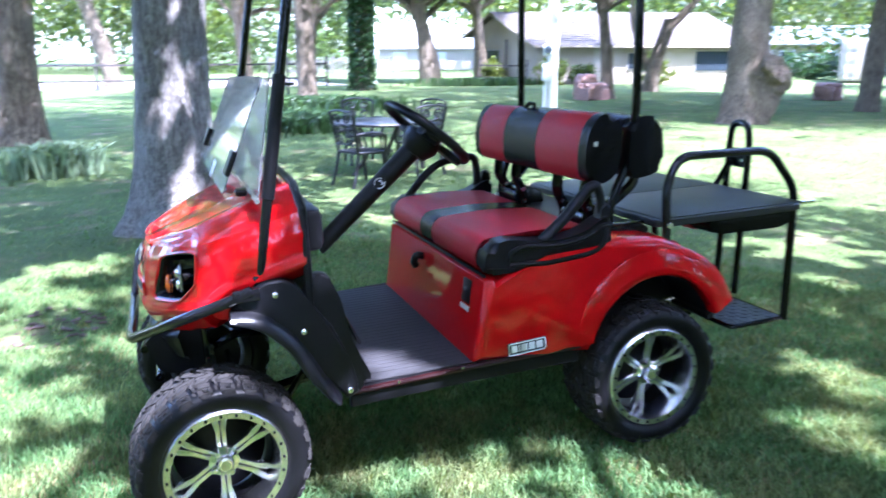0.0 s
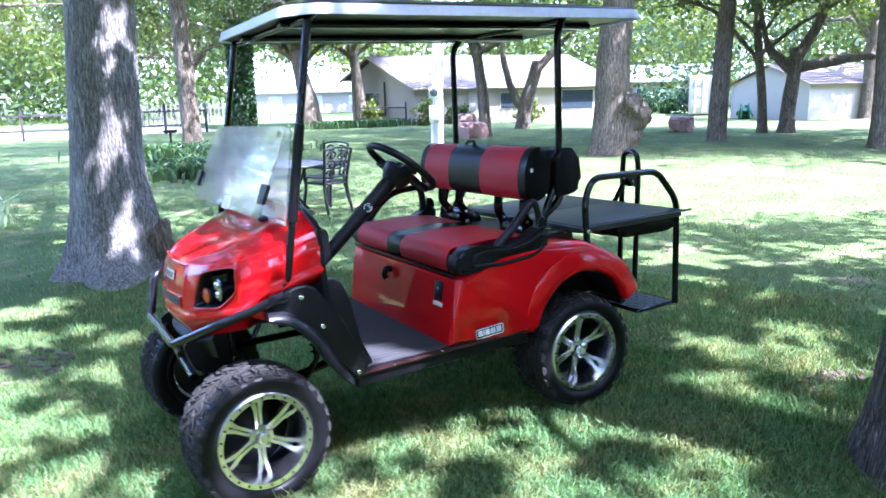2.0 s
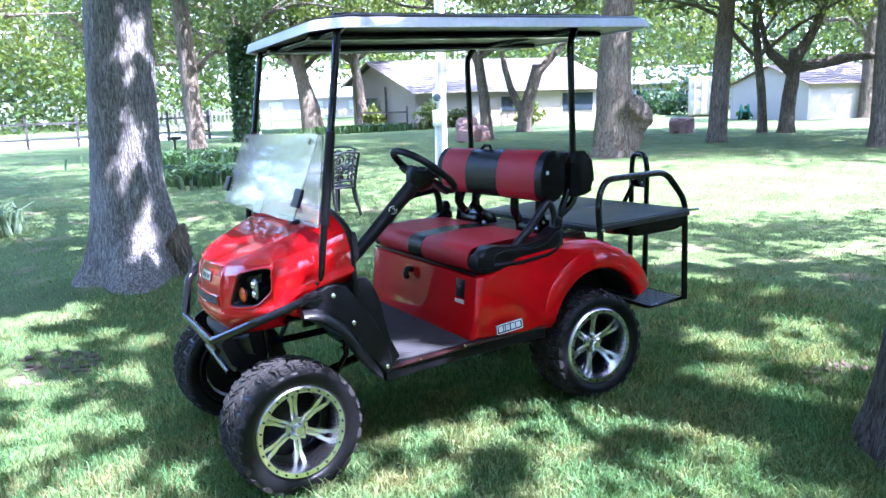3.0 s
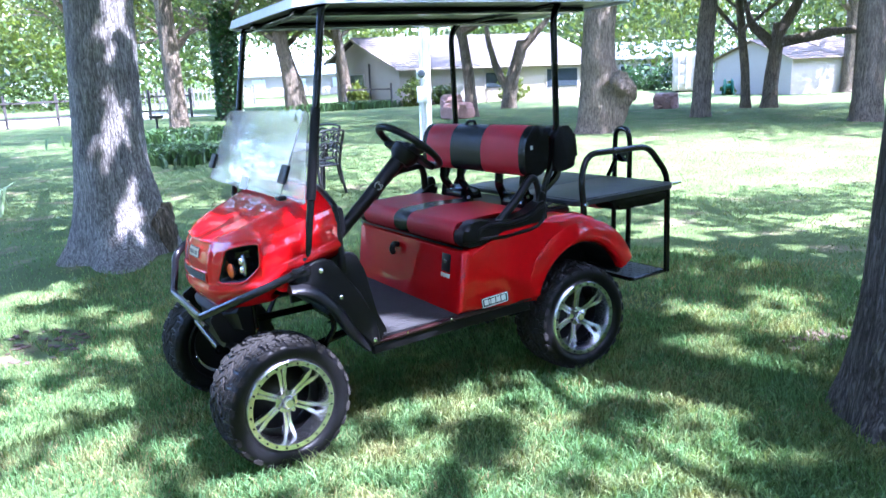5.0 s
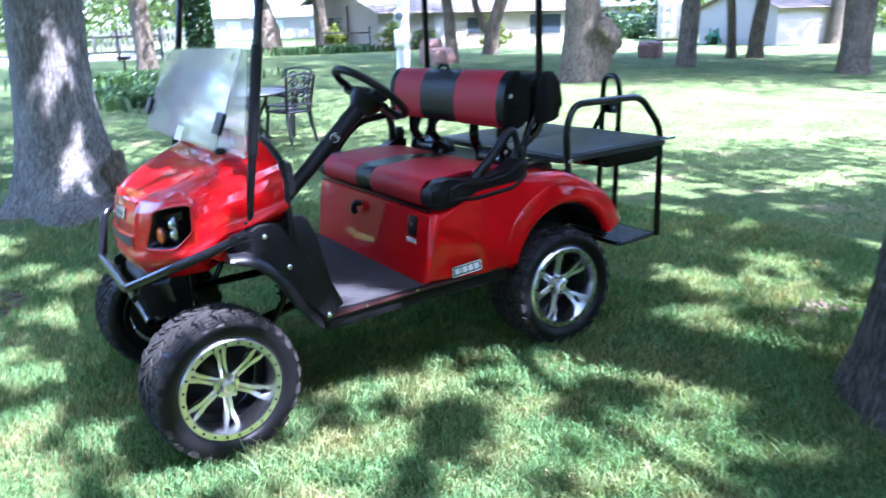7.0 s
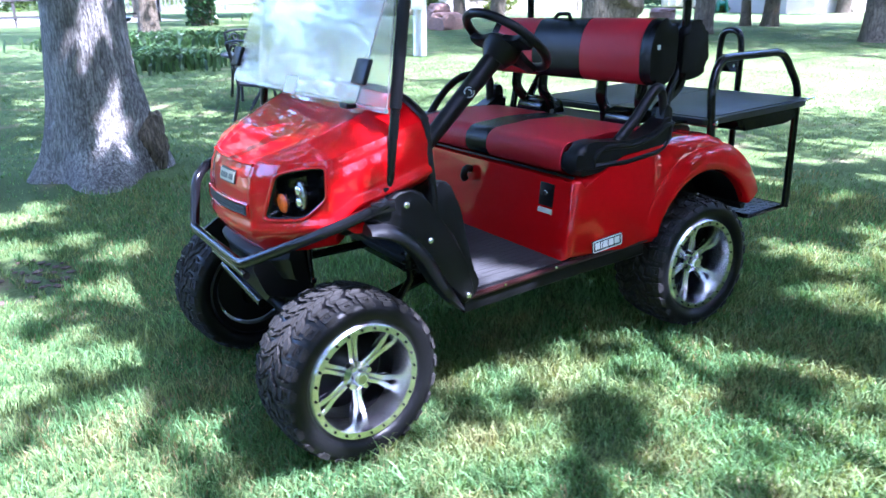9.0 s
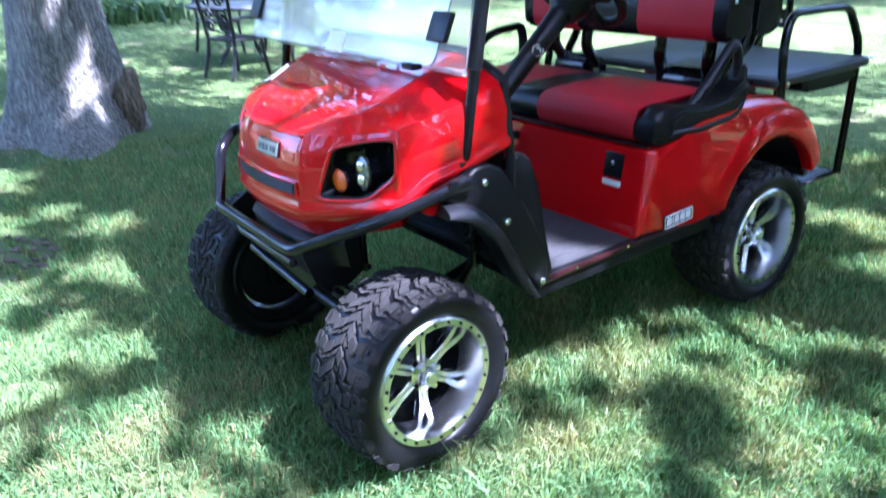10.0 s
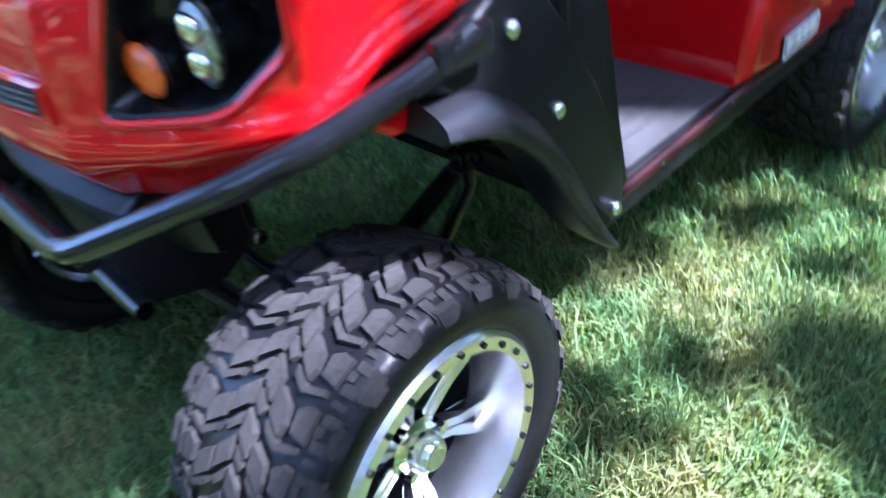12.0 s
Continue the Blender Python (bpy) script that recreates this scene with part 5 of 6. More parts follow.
P("front_hoop", tube(B(), [(0.4, -0.55, 1.93), (0.4, 0.55, 1.93)], 0.015, 10), STEEL, "black cross tube under the roof")


def pane(bm, bottom, top, half, t=0.005):
    a, b = Vector(bottom), Vector(top)
    n = Vector((-(b.z - a.z), 0, b.x - a.x)).normalized() * t
    pts = loop([(-half, 0), (half, 0), (half * 0.985, 1), (-half * 0.985, 1)], 0.05, 5)
    f = [bm.verts.new(a.lerp(b, p.y) + Vector((0, p.x, 0))) for p in pts]
    k = [bm.verts.new(v.co + n) for v in f]
    bm.faces.new(f)
    bm.faces.new(k[::-1])
    for i in range(len(f)):
        bm.faces.new((f[i], k[i], k[(i + 1) % len(f)], f[(i + 1) % len(f)]))
    bmesh.ops.recalc_face_normals(bm, faces=bm.faces[:])
    return bm


ws = P("windscreen", pane(B(), (0.205, 0, 1.135), (0.275, 0, 1.51), 0.585), ACRYLIC, "clear acrylic lower windscreen")
wf = P("folded_windscreen", pane(B(), (0.10, 0, 1.165), (0.255, 0, 1.515), 0.585), ACRYLIC, "clear upper windscreen folded down")
ws.visible_shadow = wf.visible_shadow = False
P("edge_rail", tube(B(), [(0.20, -0.585, 1.135), (0.20, 0.585, 1.135)], 0.009, 6), ACRYLIC, "clear lower edge rail", ws)
P("sticker", box(B(), -0.0015, 0.0015, -0.05, 0.05, -0.03, 0.03, 0, m=Matrix.Translation((0.106, -0.05, 1.19)) @ Matrix.Rotation(radians(24), 4, "Y")), WHITE, "small white sticker", wf)
for y in (-0.58, 0.585):
    P("clip", box(B(), -0.008, 0.008, -0.042, 0.042, -0.04, 0.04, 0.005, 3, m=Matrix.Translation((0.13, y, 1.262)) @ Matrix.Rotation(radians(24), 4, "Y")), BLACK, "black rubber retaining clip", wf)
for y in (-0.5, 0.5):
    P("hinge_knob", disc(B(), (0.25, y, 1.48), (-1, 0, 0.3), 0.014, 0.012, 12), BLACK, "", wf)
P("wiper_block", box(B(), 0.15, 0.19, -0.405, -0.345, 1.128, 1.15, 0.008, 3), BLACK, "black bracket below the windscreen")

RX0, RX1, RY = 0.30, 2.10, 0.625
plan = loop([(RX0 + 0.09, -RY), (RX1 - 0.05, -RY), (RX1, -RY + 0.07), (RX1, RY - 0.07), (RX1 - 0.05, RY), (RX0 + 0.09, RY), (RX0, RY - 0.13), (RX0, -RY + 0.13)], 0.035, 4)
bm = B()
rings = []
for grow, z in ((0.0, 1.945), (0.0, 1.952), (-0.014, 1.976), (-0.03, 1.99), (-0.10, 2.004), (-0.28, 2.016), (-0.5, 2.02)):
    cx = (RX0 + RX1) / 2
    rings.append([bm.verts.new((cx + (p.x - cx) * (1 + grow / 0.9), p.y * (1 + grow / RY), z - 0.035 * (p.x - RX0) / (RX1 - RX0))) for p in plan])
n = len(plan)
for a, b in zip(rings, rings[1:]):
    for i in range(n):
        bm.faces.new((a[i], a[(i + 1) % n], b[(i + 1) % n], b[i]))
bm.faces.new(rings[-1])
bm.faces.new(rings[0][::-1])
roof = P("roof", bm, BLACK, "black moulded canopy roof")
tilt = Matrix.Translation((RX0, 0, 1.95)) @ Matrix.Rotation(math.atan2(0.035, RX1 - RX0), 4, "Y") @ Matrix.Translation((-RX0, 0, -1.95))
bm = B()
a = [bm.verts.new((p.x, p.y, 1.936)) for p in [Vector(((RX0 + RX1) / 2 + (q.x - (RX0 + RX1) / 2) * 1.014, q.y * 1.014)) for q in plan]]
b = [bm.verts.new(((RX0 + RX1) / 2 + (v.co.x - (RX0 + RX1) / 2) * 0.986, v.co.y * 0.98, v.co.z + 0.042)) for v in a]
c = [bm.verts.new(((RX0 + RX1) / 2 + (v.co.x - (RX0 + RX1) / 2) * 0.985, v.co.y * 0.985, v.co.z)) for v in a]
for i in range(n):
    bm.faces.new((a[i], a[(i + 1) % n], b[(i + 1) % n], b[i]))
    bm.faces.new((c[i], c[(i + 1) % n], a[(i + 1) % n], a[i]))
P("roof_trim", bm, TRIM, "silver grey trim round the roof edge", roof, tilt)
for y in (-0.36, -0.12, 0.12, 0.36):
    P("roof_rib", box(B(), RX0 + 0.15, RX1 - 0.15, y - 0.03, y + 0.03, 2.01, 2.028, 0.006, m=tilt), BLACK, "", roof)
for y in (-0.3, 0.3):
    P("roof_beam", box(B(), RX0 + 0.05, RX1 - 0.1, y - 0.03, y + 0.03, 1.918, 1.944, 0.006, m=tilt), STEEL, "", roof)

# -- cargo deck, rails and step --
deck = P("cargo_deck", prism(B(), loop([(1.70, -0.57), (2.40, -0.57), (2.44, -0.5), (2.44, 0.5), (2.40, 0.57), (1.70, 0.57)], 0.04), 0.878, 0.905, "z", 0.006), DECK, "dark flip-down cargo deck")
for y0, y1 in ((-0.55, -0.005), (0.005, 0.55)):
    P("deck_plate", box(B(), 1.72, 2.42, y0, y1, 0.9055, 0.91, 0.002), DECK, "dark textured deck plate", deck)
P("seat_pad", prism(B(), loop([(1.98, 0.876), (2.42, 0.876), (2.44, 0.83), (2.36, 0.795), (2.02, 0.80)], 0.03), -0.5, 0.5, "y", 0.03), VINYLB, "black cushion folded under the deck", deck)
P("pad_panel", prism(B(), loop([(1.99, 0.832), (2.2, 0.832), (2.2, 0.793), (2.03, 0.794)], 0.015), -0.35, 0.35, "y", 0.005), VINYL, "deep red vinyl panel", deck)
for side in (-1, 1):
    P("deck_strap", box(B(), 1.42, 1.72, side * 0.45 - 0.02, side * 0.45 + 0.02, 0.879, 0.891, 0.003), STEEL, "", deck)
rail = P("grab_rail", tube(B(), rounded([(1.735, -0.572, 0.80), (1.74, -0.555, 1.04), (1.815, -0.53, 1.142), (2.275, -0.505, 1.13), (2.435, -0.49, 0.95), (2.425, -0.48, 0.37)], 0.07, 6), 0.0175, 12), STEEL, "black tubular grab rail")
P("bolt", disc(B(), (1.737, -0.588, 0.888), (0, -1, 0), 0.012, 0.006, 12), CHROME, "", rail)
P("pin", tube(B(), [(2.40, -0.51, 0.893), (2.5, -0.53, 0.897)], 0.008, 8), CHROME, "small latch pin", rail)
rail2 = P("grab_rail", tube(B(), rounded([(2.5, -0.075, 0.37), (2.55, -0.075, 1.1), (2.55, -0.06, 1.195), (2.55, 0.045, 1.195), (2.55, 0.06, 1.1), (2.5, 0.06, 0.37)], 0.06, 6), 0.0165, 12), STEEL, "black hoop-shaped grab handle")
plate = P("plate", prism(B(), loop([(-0.075, 0.985), (0.06, 0.985), (0.06, 1.075), (-0.075, 1.075)], 0.01), 2.54, 2.555, "x"), STEEL, "", rail2)
for y, z in ((-0.05, 1.02), (-0.03, 1.05), (0.03, 1.035)):
    P("bolt", disc(B(), (2.538, y, z), (-1, 0, 0), 0.008, 0.008, 8), CHROME, "bright bolt head", plate)
P("brace", tube(B(), [(2.44, 0.02, 0.9), (2.535, 0.03, 1.02)], 0.014, 8), STEEL, "", rail2)
for y in (-0.02, 0.14):
    P("step_support", tube(B(), rounded([(2.05, y, 0.84), (2.1, y, 0.55), (2.16, y, 0.42), (2.3, y, 0.37)], 0.08), 0.015, 10), STEEL, "black step support tube")
step = P("step", box(B(), 2.145, 2.42, -0.475, 0.42, 0.368, 0.382, 0.005), DECK, "black diamond-plate foot step")
P("step_edge", tube(B(), loop([(2.145, -0.475, 0.373), (2.42, -0.475, 0.373), (2.42, 0.42, 0.373), (2.145, 0.42, 0.373)], 0.02), 0.011, 8, True), STEEL, "", step)
bm = B()
for i in range(8):
    for j in range(24):
        x, y = 2.16 + 0.034 * i, -0.455 + 0.036 * j
        box(bm, -0.011, 0.011, -0.0035, 0.0035, 0, 0.003, m=Matrix.Translation((x, y, 0.382)) @ Matrix.Rotation(radians(45 if (i + j) % 2 else -45), 4, "Z"))
P("tread_pattern", bm, DECK, "raised diamond tread", step)


# -- wheels --
def tyre_mesh():
    bm = B()
    half = [(0.2, -0.106), (0.208, -0.121), (0.222, -0.131), (0.245, -0.136), (0.262, -0.131), (0.275, -0.118), (0.2805, -0.07), (0.2815, 0.0)]
    lathe(bm, half + [(r, -a) for r, a in half[-2::-1]], 72)
    return mesh_of("tyre", bm, RUBBER, 50)


def lug_mesh():
    """The tread: zigzag blocks in close rows with narrow grooves, and lugs over the shoulders."""
    bm = B()

    def block(quad, r0, r1, shrink=0.93):
        lo, hi = [], []
        shrink *= 0.94
        cy, ca = sum(p[1] for p in quad) / len(quad), sum(p[0] for p in quad) / len(quad)
        for a, y in quad:
            drop = 0.013 * (abs(y) / 0.125) ** 4
            lo.append(bm.verts.new(((r0 - drop) * math.cos(a), y, (r0 - drop) * math.sin(a))))
            a2, y2 = ca + (a - ca) * shrink, cy + (y - cy) * shrink
            hi.append(bm.verts.new(((r1 - drop) * math.cos(a2), y2, (r1 - drop) * math.sin(a2))))
        bm.faces.new(hi)
        n = len(quad)
        for i in range(n):
            bm.faces.new((lo[i], lo[(i + 1) % n], hi[(i + 1) % n], hi[i]))

    n = 25
    da = 2 * math.pi / n
    for i in range(n):
        for s in (-1, 1):
            a = da * (i + (0.5 if s > 0 else 0.0))
            # centre: a thick chevron bar in two pieces, the outer one set back by a step
            block([(a, s * 0.001), (a + da * 0.5, s * 0.001), (a + da * 0.82, s * 0.026), (a + da * 0.34, s * 0.026)], 0.27, 0.291, 0.95)
            block([(a + da * 0.62, s * 0.004), (a + da * 0.88, s * 0.004), (a + da * 1.1, s * 0.02), (a + da * 0.95, s * 0.026)], 0.27, 0.289, 0.9)
            block([(a + da * 0.42, s * 0.029), (a + da * 0.9, s * 0.029), (a + da * 1.22, s * 0.058), (a + da * 0.98, s * 0.062), (a + da * 0.66, s * 0.055)], 0.27, 0.291, 0.94)
            # middle: a crooked bar that runs outwards between two shoulder blocks
            block([(a + da * 1.02, s * 0.03), (a + da * 1.2, s * 0.034), (a + da * 1.42, s * 0.058), (a + da * 1.3, s * 0.09), (a + da * 1.16, s * 0.09), (a + da * 1.26, s * 0.06)], 0.27, 0.29, 0.93)
            # shoulder: a large block with a sunk heart, alternately long and short
            e = 0.132 if i % 2 else 0.127
            block([(a + da * 0.62, s * 0.064), (a + da * 1.04, s * 0.068), (a + da * 1.12, s * 0.094), (a + da * 0.5, s * 0.094), (a + da * 0.48, s * 0.078)], 0.268, 0.2895, 0.93)
            block([(a + da * 0.46, s * 0.099), (a + da * 0.68, s * 0.099), (a + da * 0.66, s * e), (a + da * 0.44, s * e)], 0.266, 0.2885, 0.9)
            block([(a + da * 0.88, s * 0.099), (a + da * 1.14, s * 0.099), (a + da * 1.12, s * e), (a + da * 0.86, s * e)], 0.266, 0.2885, 0.9)
            block([(a + da * 0.67, s * 0.098), (a + da * 0.89, s * 0.098), (a + da * 0.87, s * 0.108), (a + da * 0.67, s * 0.108)], 0.266, 0.288, 0.95)
            block([(a + da * 1.22, s * 0.096), (a + da * 1.36, s * 0.096), (a + da * 1.34, s * 0.12), (a + da * 1.2, s * 0.12)], 0.266, 0.2855, 0.88)
            q = []
            for rr, yy, w in ((0.277, 0.1285, 0.27), (0.256 if i % 2 else 0.263, 0.136, 0.2)):
                for k in (-w, w):
                    q.append(((a + da * 0.79 + da * k), rr, yy))
            v = [bm.verts.new((rr * math.cos(t), s * yy, rr * math.sin(t))) for t, rr, yy in q]
            u = [bm.verts.new((rr * math.cos(t), s * (yy - 0.012), rr * math.sin(t))) for t, rr, yy in q]
            bm.faces.new((v[0], v[1], v[3], v[2]))
            for x, y in ((0, 1), (1, 3), (3, 2), (2, 0)):
                bm.faces.new((v[x], v[y], u[y], u[x]))
    bmesh.ops.recalc_face_normals(bm, faces=bm.faces[:])
    return mesh_of("tread", bm, TREAD, 30)


def wheel_meshes():
    ms = {"tyre": tyre_mesh(), "tread": lug_mesh()}
    ms["clean_tread"] = ms["tread"].copy()
    ms["clean_tread"].materials[0] = DARKTREAD
    ms["rim"] = mesh_of("rim", lathe(B(), [(0.173, -0.108), (0.175, -0.124), (0.196, -0.126), (0.205, -0.117), (0.203, -0.1), (0.182, -0.085), (0.178, -0.02), (0.168, -0.02), (0.173, -0.108)], 72), ALLOY, 30)
    bm = B()
    # two bright rails side by side that part towards the rim
    for s in (-1, 1):
        prism(bm, [Vector((x, s * y)) for x, y in ((0.028, 0.0015), (0.028, 0.0175), (0.105, 0.016), (0.14, 0.0205), (0.172, 0.032), (0.172, 0.0135), (0.143, 0.005), (0.118, 0.0015))], -0.05, -0.026, "y", 0.004, 2)
    ms["spoke"] = mesh_of("spoke", bm, ALLOY, 30)
    ms["barrel"] = mesh_of("barrel", lathe(B(), [(0.168, -0.0195), (0.178, -0.019), (0.176, 0.09), (0.196, 0.105), (0.203, 0.115), (0.195, 0.122), (0.167, 0.1), (0.165, -0.0195)], 72), BLACK, 30)
    ms["rim_bolt"] = mesh_of("rim_bolt", disc(B(), (0.1855, -0.1255, 0), (0, -1, 0), 0.0052, 0.003, 6), STEEL)
    ms["centre_cap"] = mesh_of("centre_cap", lathe(B(), [(0, -0.098), (0.022, -0.097), (0.028, -0.09), (0.03, -0.068), (0.05, -0.062), (0.05, -0.04), (0.0, -0.04)], 24), CHROME)
    ms["cap_mark"] = mesh_of("cap_mark", lathe(B(), [(0, -0.1005), (0.016, -0.1), (0.016, -0.097)], 18), material("cap_mark", (0.25, 0.3, 0.1), rough=0.3, vary=0.3))
    ms["lug_nut"] = mesh_of("lug_nut", lathe(B(), [(0, -0.09), (0.009, -0.088), (0.011, -0.07), (0.011, -0.04)], 6), CHROME)
    ms["drum"] = mesh_of("wheel", lathe(B(), [(0, -0.04), (0.05, -0.04), (0.09, -0.005), (0.12, 0.02), (0.155, 0.045), (0.155, 0.075), (0.05, 0.1), (0, 0.1)], 32), BLACK)
    return ms


WM = wheel_meshes()


def wheel(m, label, clean=False):
    """Facing -y in its own space."""
    w = part("wheel", WM["drum"], None, cart, label, m)
    part("tyre", WM["tyre"], None, w, "black off-road tyre")
    part("tread", WM["clean_tread" if clean else "tread"], None, w, "black knobbly tread blocks" if clean else "dusty knobbly tread blocks")
    part("rim", WM["rim"], None, w, "polished deep-dish rim")
    part("barrel", WM["barrel"], None, w, "black inner barrel")
    for i in range(24):
        part("rim_bolt", WM["rim_bolt"], None, w, m=Matrix.Rotation(2 * math.pi * i / 24, 4, "Y"))
    part("centre_cap", WM["centre_cap"], None, w, "chrome centre cap")
    part("cap_mark", WM["cap_mark"], None, w)
    for i in range(6):
        part("spoke", WM["spoke"], None, w, m=Matrix.Rotation(2 * math.pi * (i + 0.5) / 6, 4, "Y"))
    for i in range(4):
        a = math.pi / 2 * i + 0.5
        part("lug_nut", WM["lug_nut"], None, w, m=Matrix.Translation((0.04 * math.cos(a), 0.004, 0.04 * math.sin(a))))


STEER = 4
wheel(pose(0.005, -0.53, 0.286, 0, 0, STEER), "front wheel turned slightly to one side")
wheel(pose(0.005, 0.53, 0.286, 0, 0, 180 + STEER), "front wheel turned slightly to one side")
wheel(pose(1.662, -0.5, 0.287, 0, 10, 0), "rear wheel with knobbly tyre", True)
wheel(pose(1.662, 0.5, 0.287, 0, 10, 180), "rear wheel with knobbly tyre", True)


# ---- house, shed and yard ----
def wall_panel(bm, a, b, z0, z1, thick, openings=()):
    """A wall from a to b in one piece, with openings (start, end, sill, head along it) cut through it."""
    a, b = Vector((*a, 0)), Vector((*b, 0))
    m = Matrix.Translation(a) @ (b - a).to_track_quat("X", "Z").to_matrix().to_4x4()
    xs = sorted({0.0, (b - a).length, *(v for o in openings for v in o[:2])})
    zs = sorted({z0, z1, *(v for o in openings for v in o[2:])})
    full = lambda i, k: 0 <= i < len(xs) - 1 and 0 <= k < len(zs) - 1 and not any(o[0] <= xs[i] < o[1] and o[2] <= zs[k] < o[3] for o in openings)
    made = {}

    def v(i, k, y):
        if (i, k, y) not in made:
            made[i, k, y] = bm.verts.new(m @ Vector((xs[i], y, zs[k])))
        return made[i, k, y]

    for i in range(len(xs) - 1):
        for k in range(len(zs) - 1):
            if full(i, k):
                bm.faces.new((v(i, k, 0), v(i + 1, k, 0), v(i + 1, k + 1, 0), v(i, k + 1, 0)))
                bm.faces.new((v(i, k + 1, thick), v(i + 1, k + 1, thick), v(i + 1, k, thick), v(i, k, thick)))
                for di, dk, p, q in ((-1, 0, (0, 0), (0, 1)), (1, 0, (1, 0), (1, 1)), (0, -1, (0, 0), (1, 0)), (0, 1, (0, 1), (1, 1))):
                    if not full(i + di, k + dk):
                        bm.faces.new((v(i + p[0], k + p[1], 0), v(i + q[0], k + q[1], 0), v(i + q[0], k + q[1], thick), v(i + p[0], k + p[1], thick)))
    bmesh.ops.recalc_face_normals(bm, faces=bm.faces[:])
    return m


def window(parent, m, s, e, lo, hi, bars=1):
    """A window in a wall's space: frame, sill and glass."""
    bm = B()
    for q in ((s - 0.06, s, lo - 0.05, hi + 0.06), (e, e + 0.06, lo - 0.05, hi + 0.06), (s, e, hi, hi + 0.06)):
        box(bm, q[0], q[1], -0.03, 0.06, q[2], q[3], m=m)
    for i in range(1, bars + 1):
        x = s + (e - s) * i / (bars + 1)
        box(bm, x - 0.02, x + 0.02, 0.0, 0.05, lo, hi, m=m)
    box(bm, s, e, 0.0, 0.05, (lo + hi) / 2 - 0.02, (lo + hi) / 2 + 0.02, m=m)
    fr = part("window", bm, CREAM, parent)
    part("sill", box(B(), s - 0.1, e + 0.1, -0.07, 0.04, lo - 0.09, lo - 0.05, m=m), CREAM, fr)
    part("pane", box(B(), s, e, 0.06, 0.075, lo, hi, m=m), GLASS, fr)


def courses(parent, name, corners, rows, mat, lap=0.012):
    """Roof covering: each course a board that overlaps the one below it. corners: eave start, eave end, ridge end, ridge start."""
    e0, e1, r1, r0 = [Vector(c) for c in corners]
    nrm = (e1 - e0).cross(r0 - e0).normalized()
    if nrm.z < 0:
        nrm = -nrm
    for i in range(rows):
        f0, f1 = i / rows, min(1.0, (i + 1.25) / rows)
        a, b, c, d = e0.lerp(r0, f0), e1.lerp(r1, f0), e1.lerp(r1, f1), e0.lerp(r0, f1)
        bm = B()
        vs = [bm.verts.new(p + nrm * (lap * 1.8 if k < 2 else lap * 0.2)) for k, p in enumerate((a, b, c, d))]
        vs += [bm.verts.new(p - nrm * 0.012) for p in (a, b, c, d)]
        for f in ((0, 1, 2, 3), (7, 6, 5, 4), (0, 4, 5, 1), (1, 5, 6, 2), (2, 6, 7, 3), (3, 7, 4, 0)):
            bm.faces.new([vs[k] for k in f])
        part(name, bm, mat, parent)


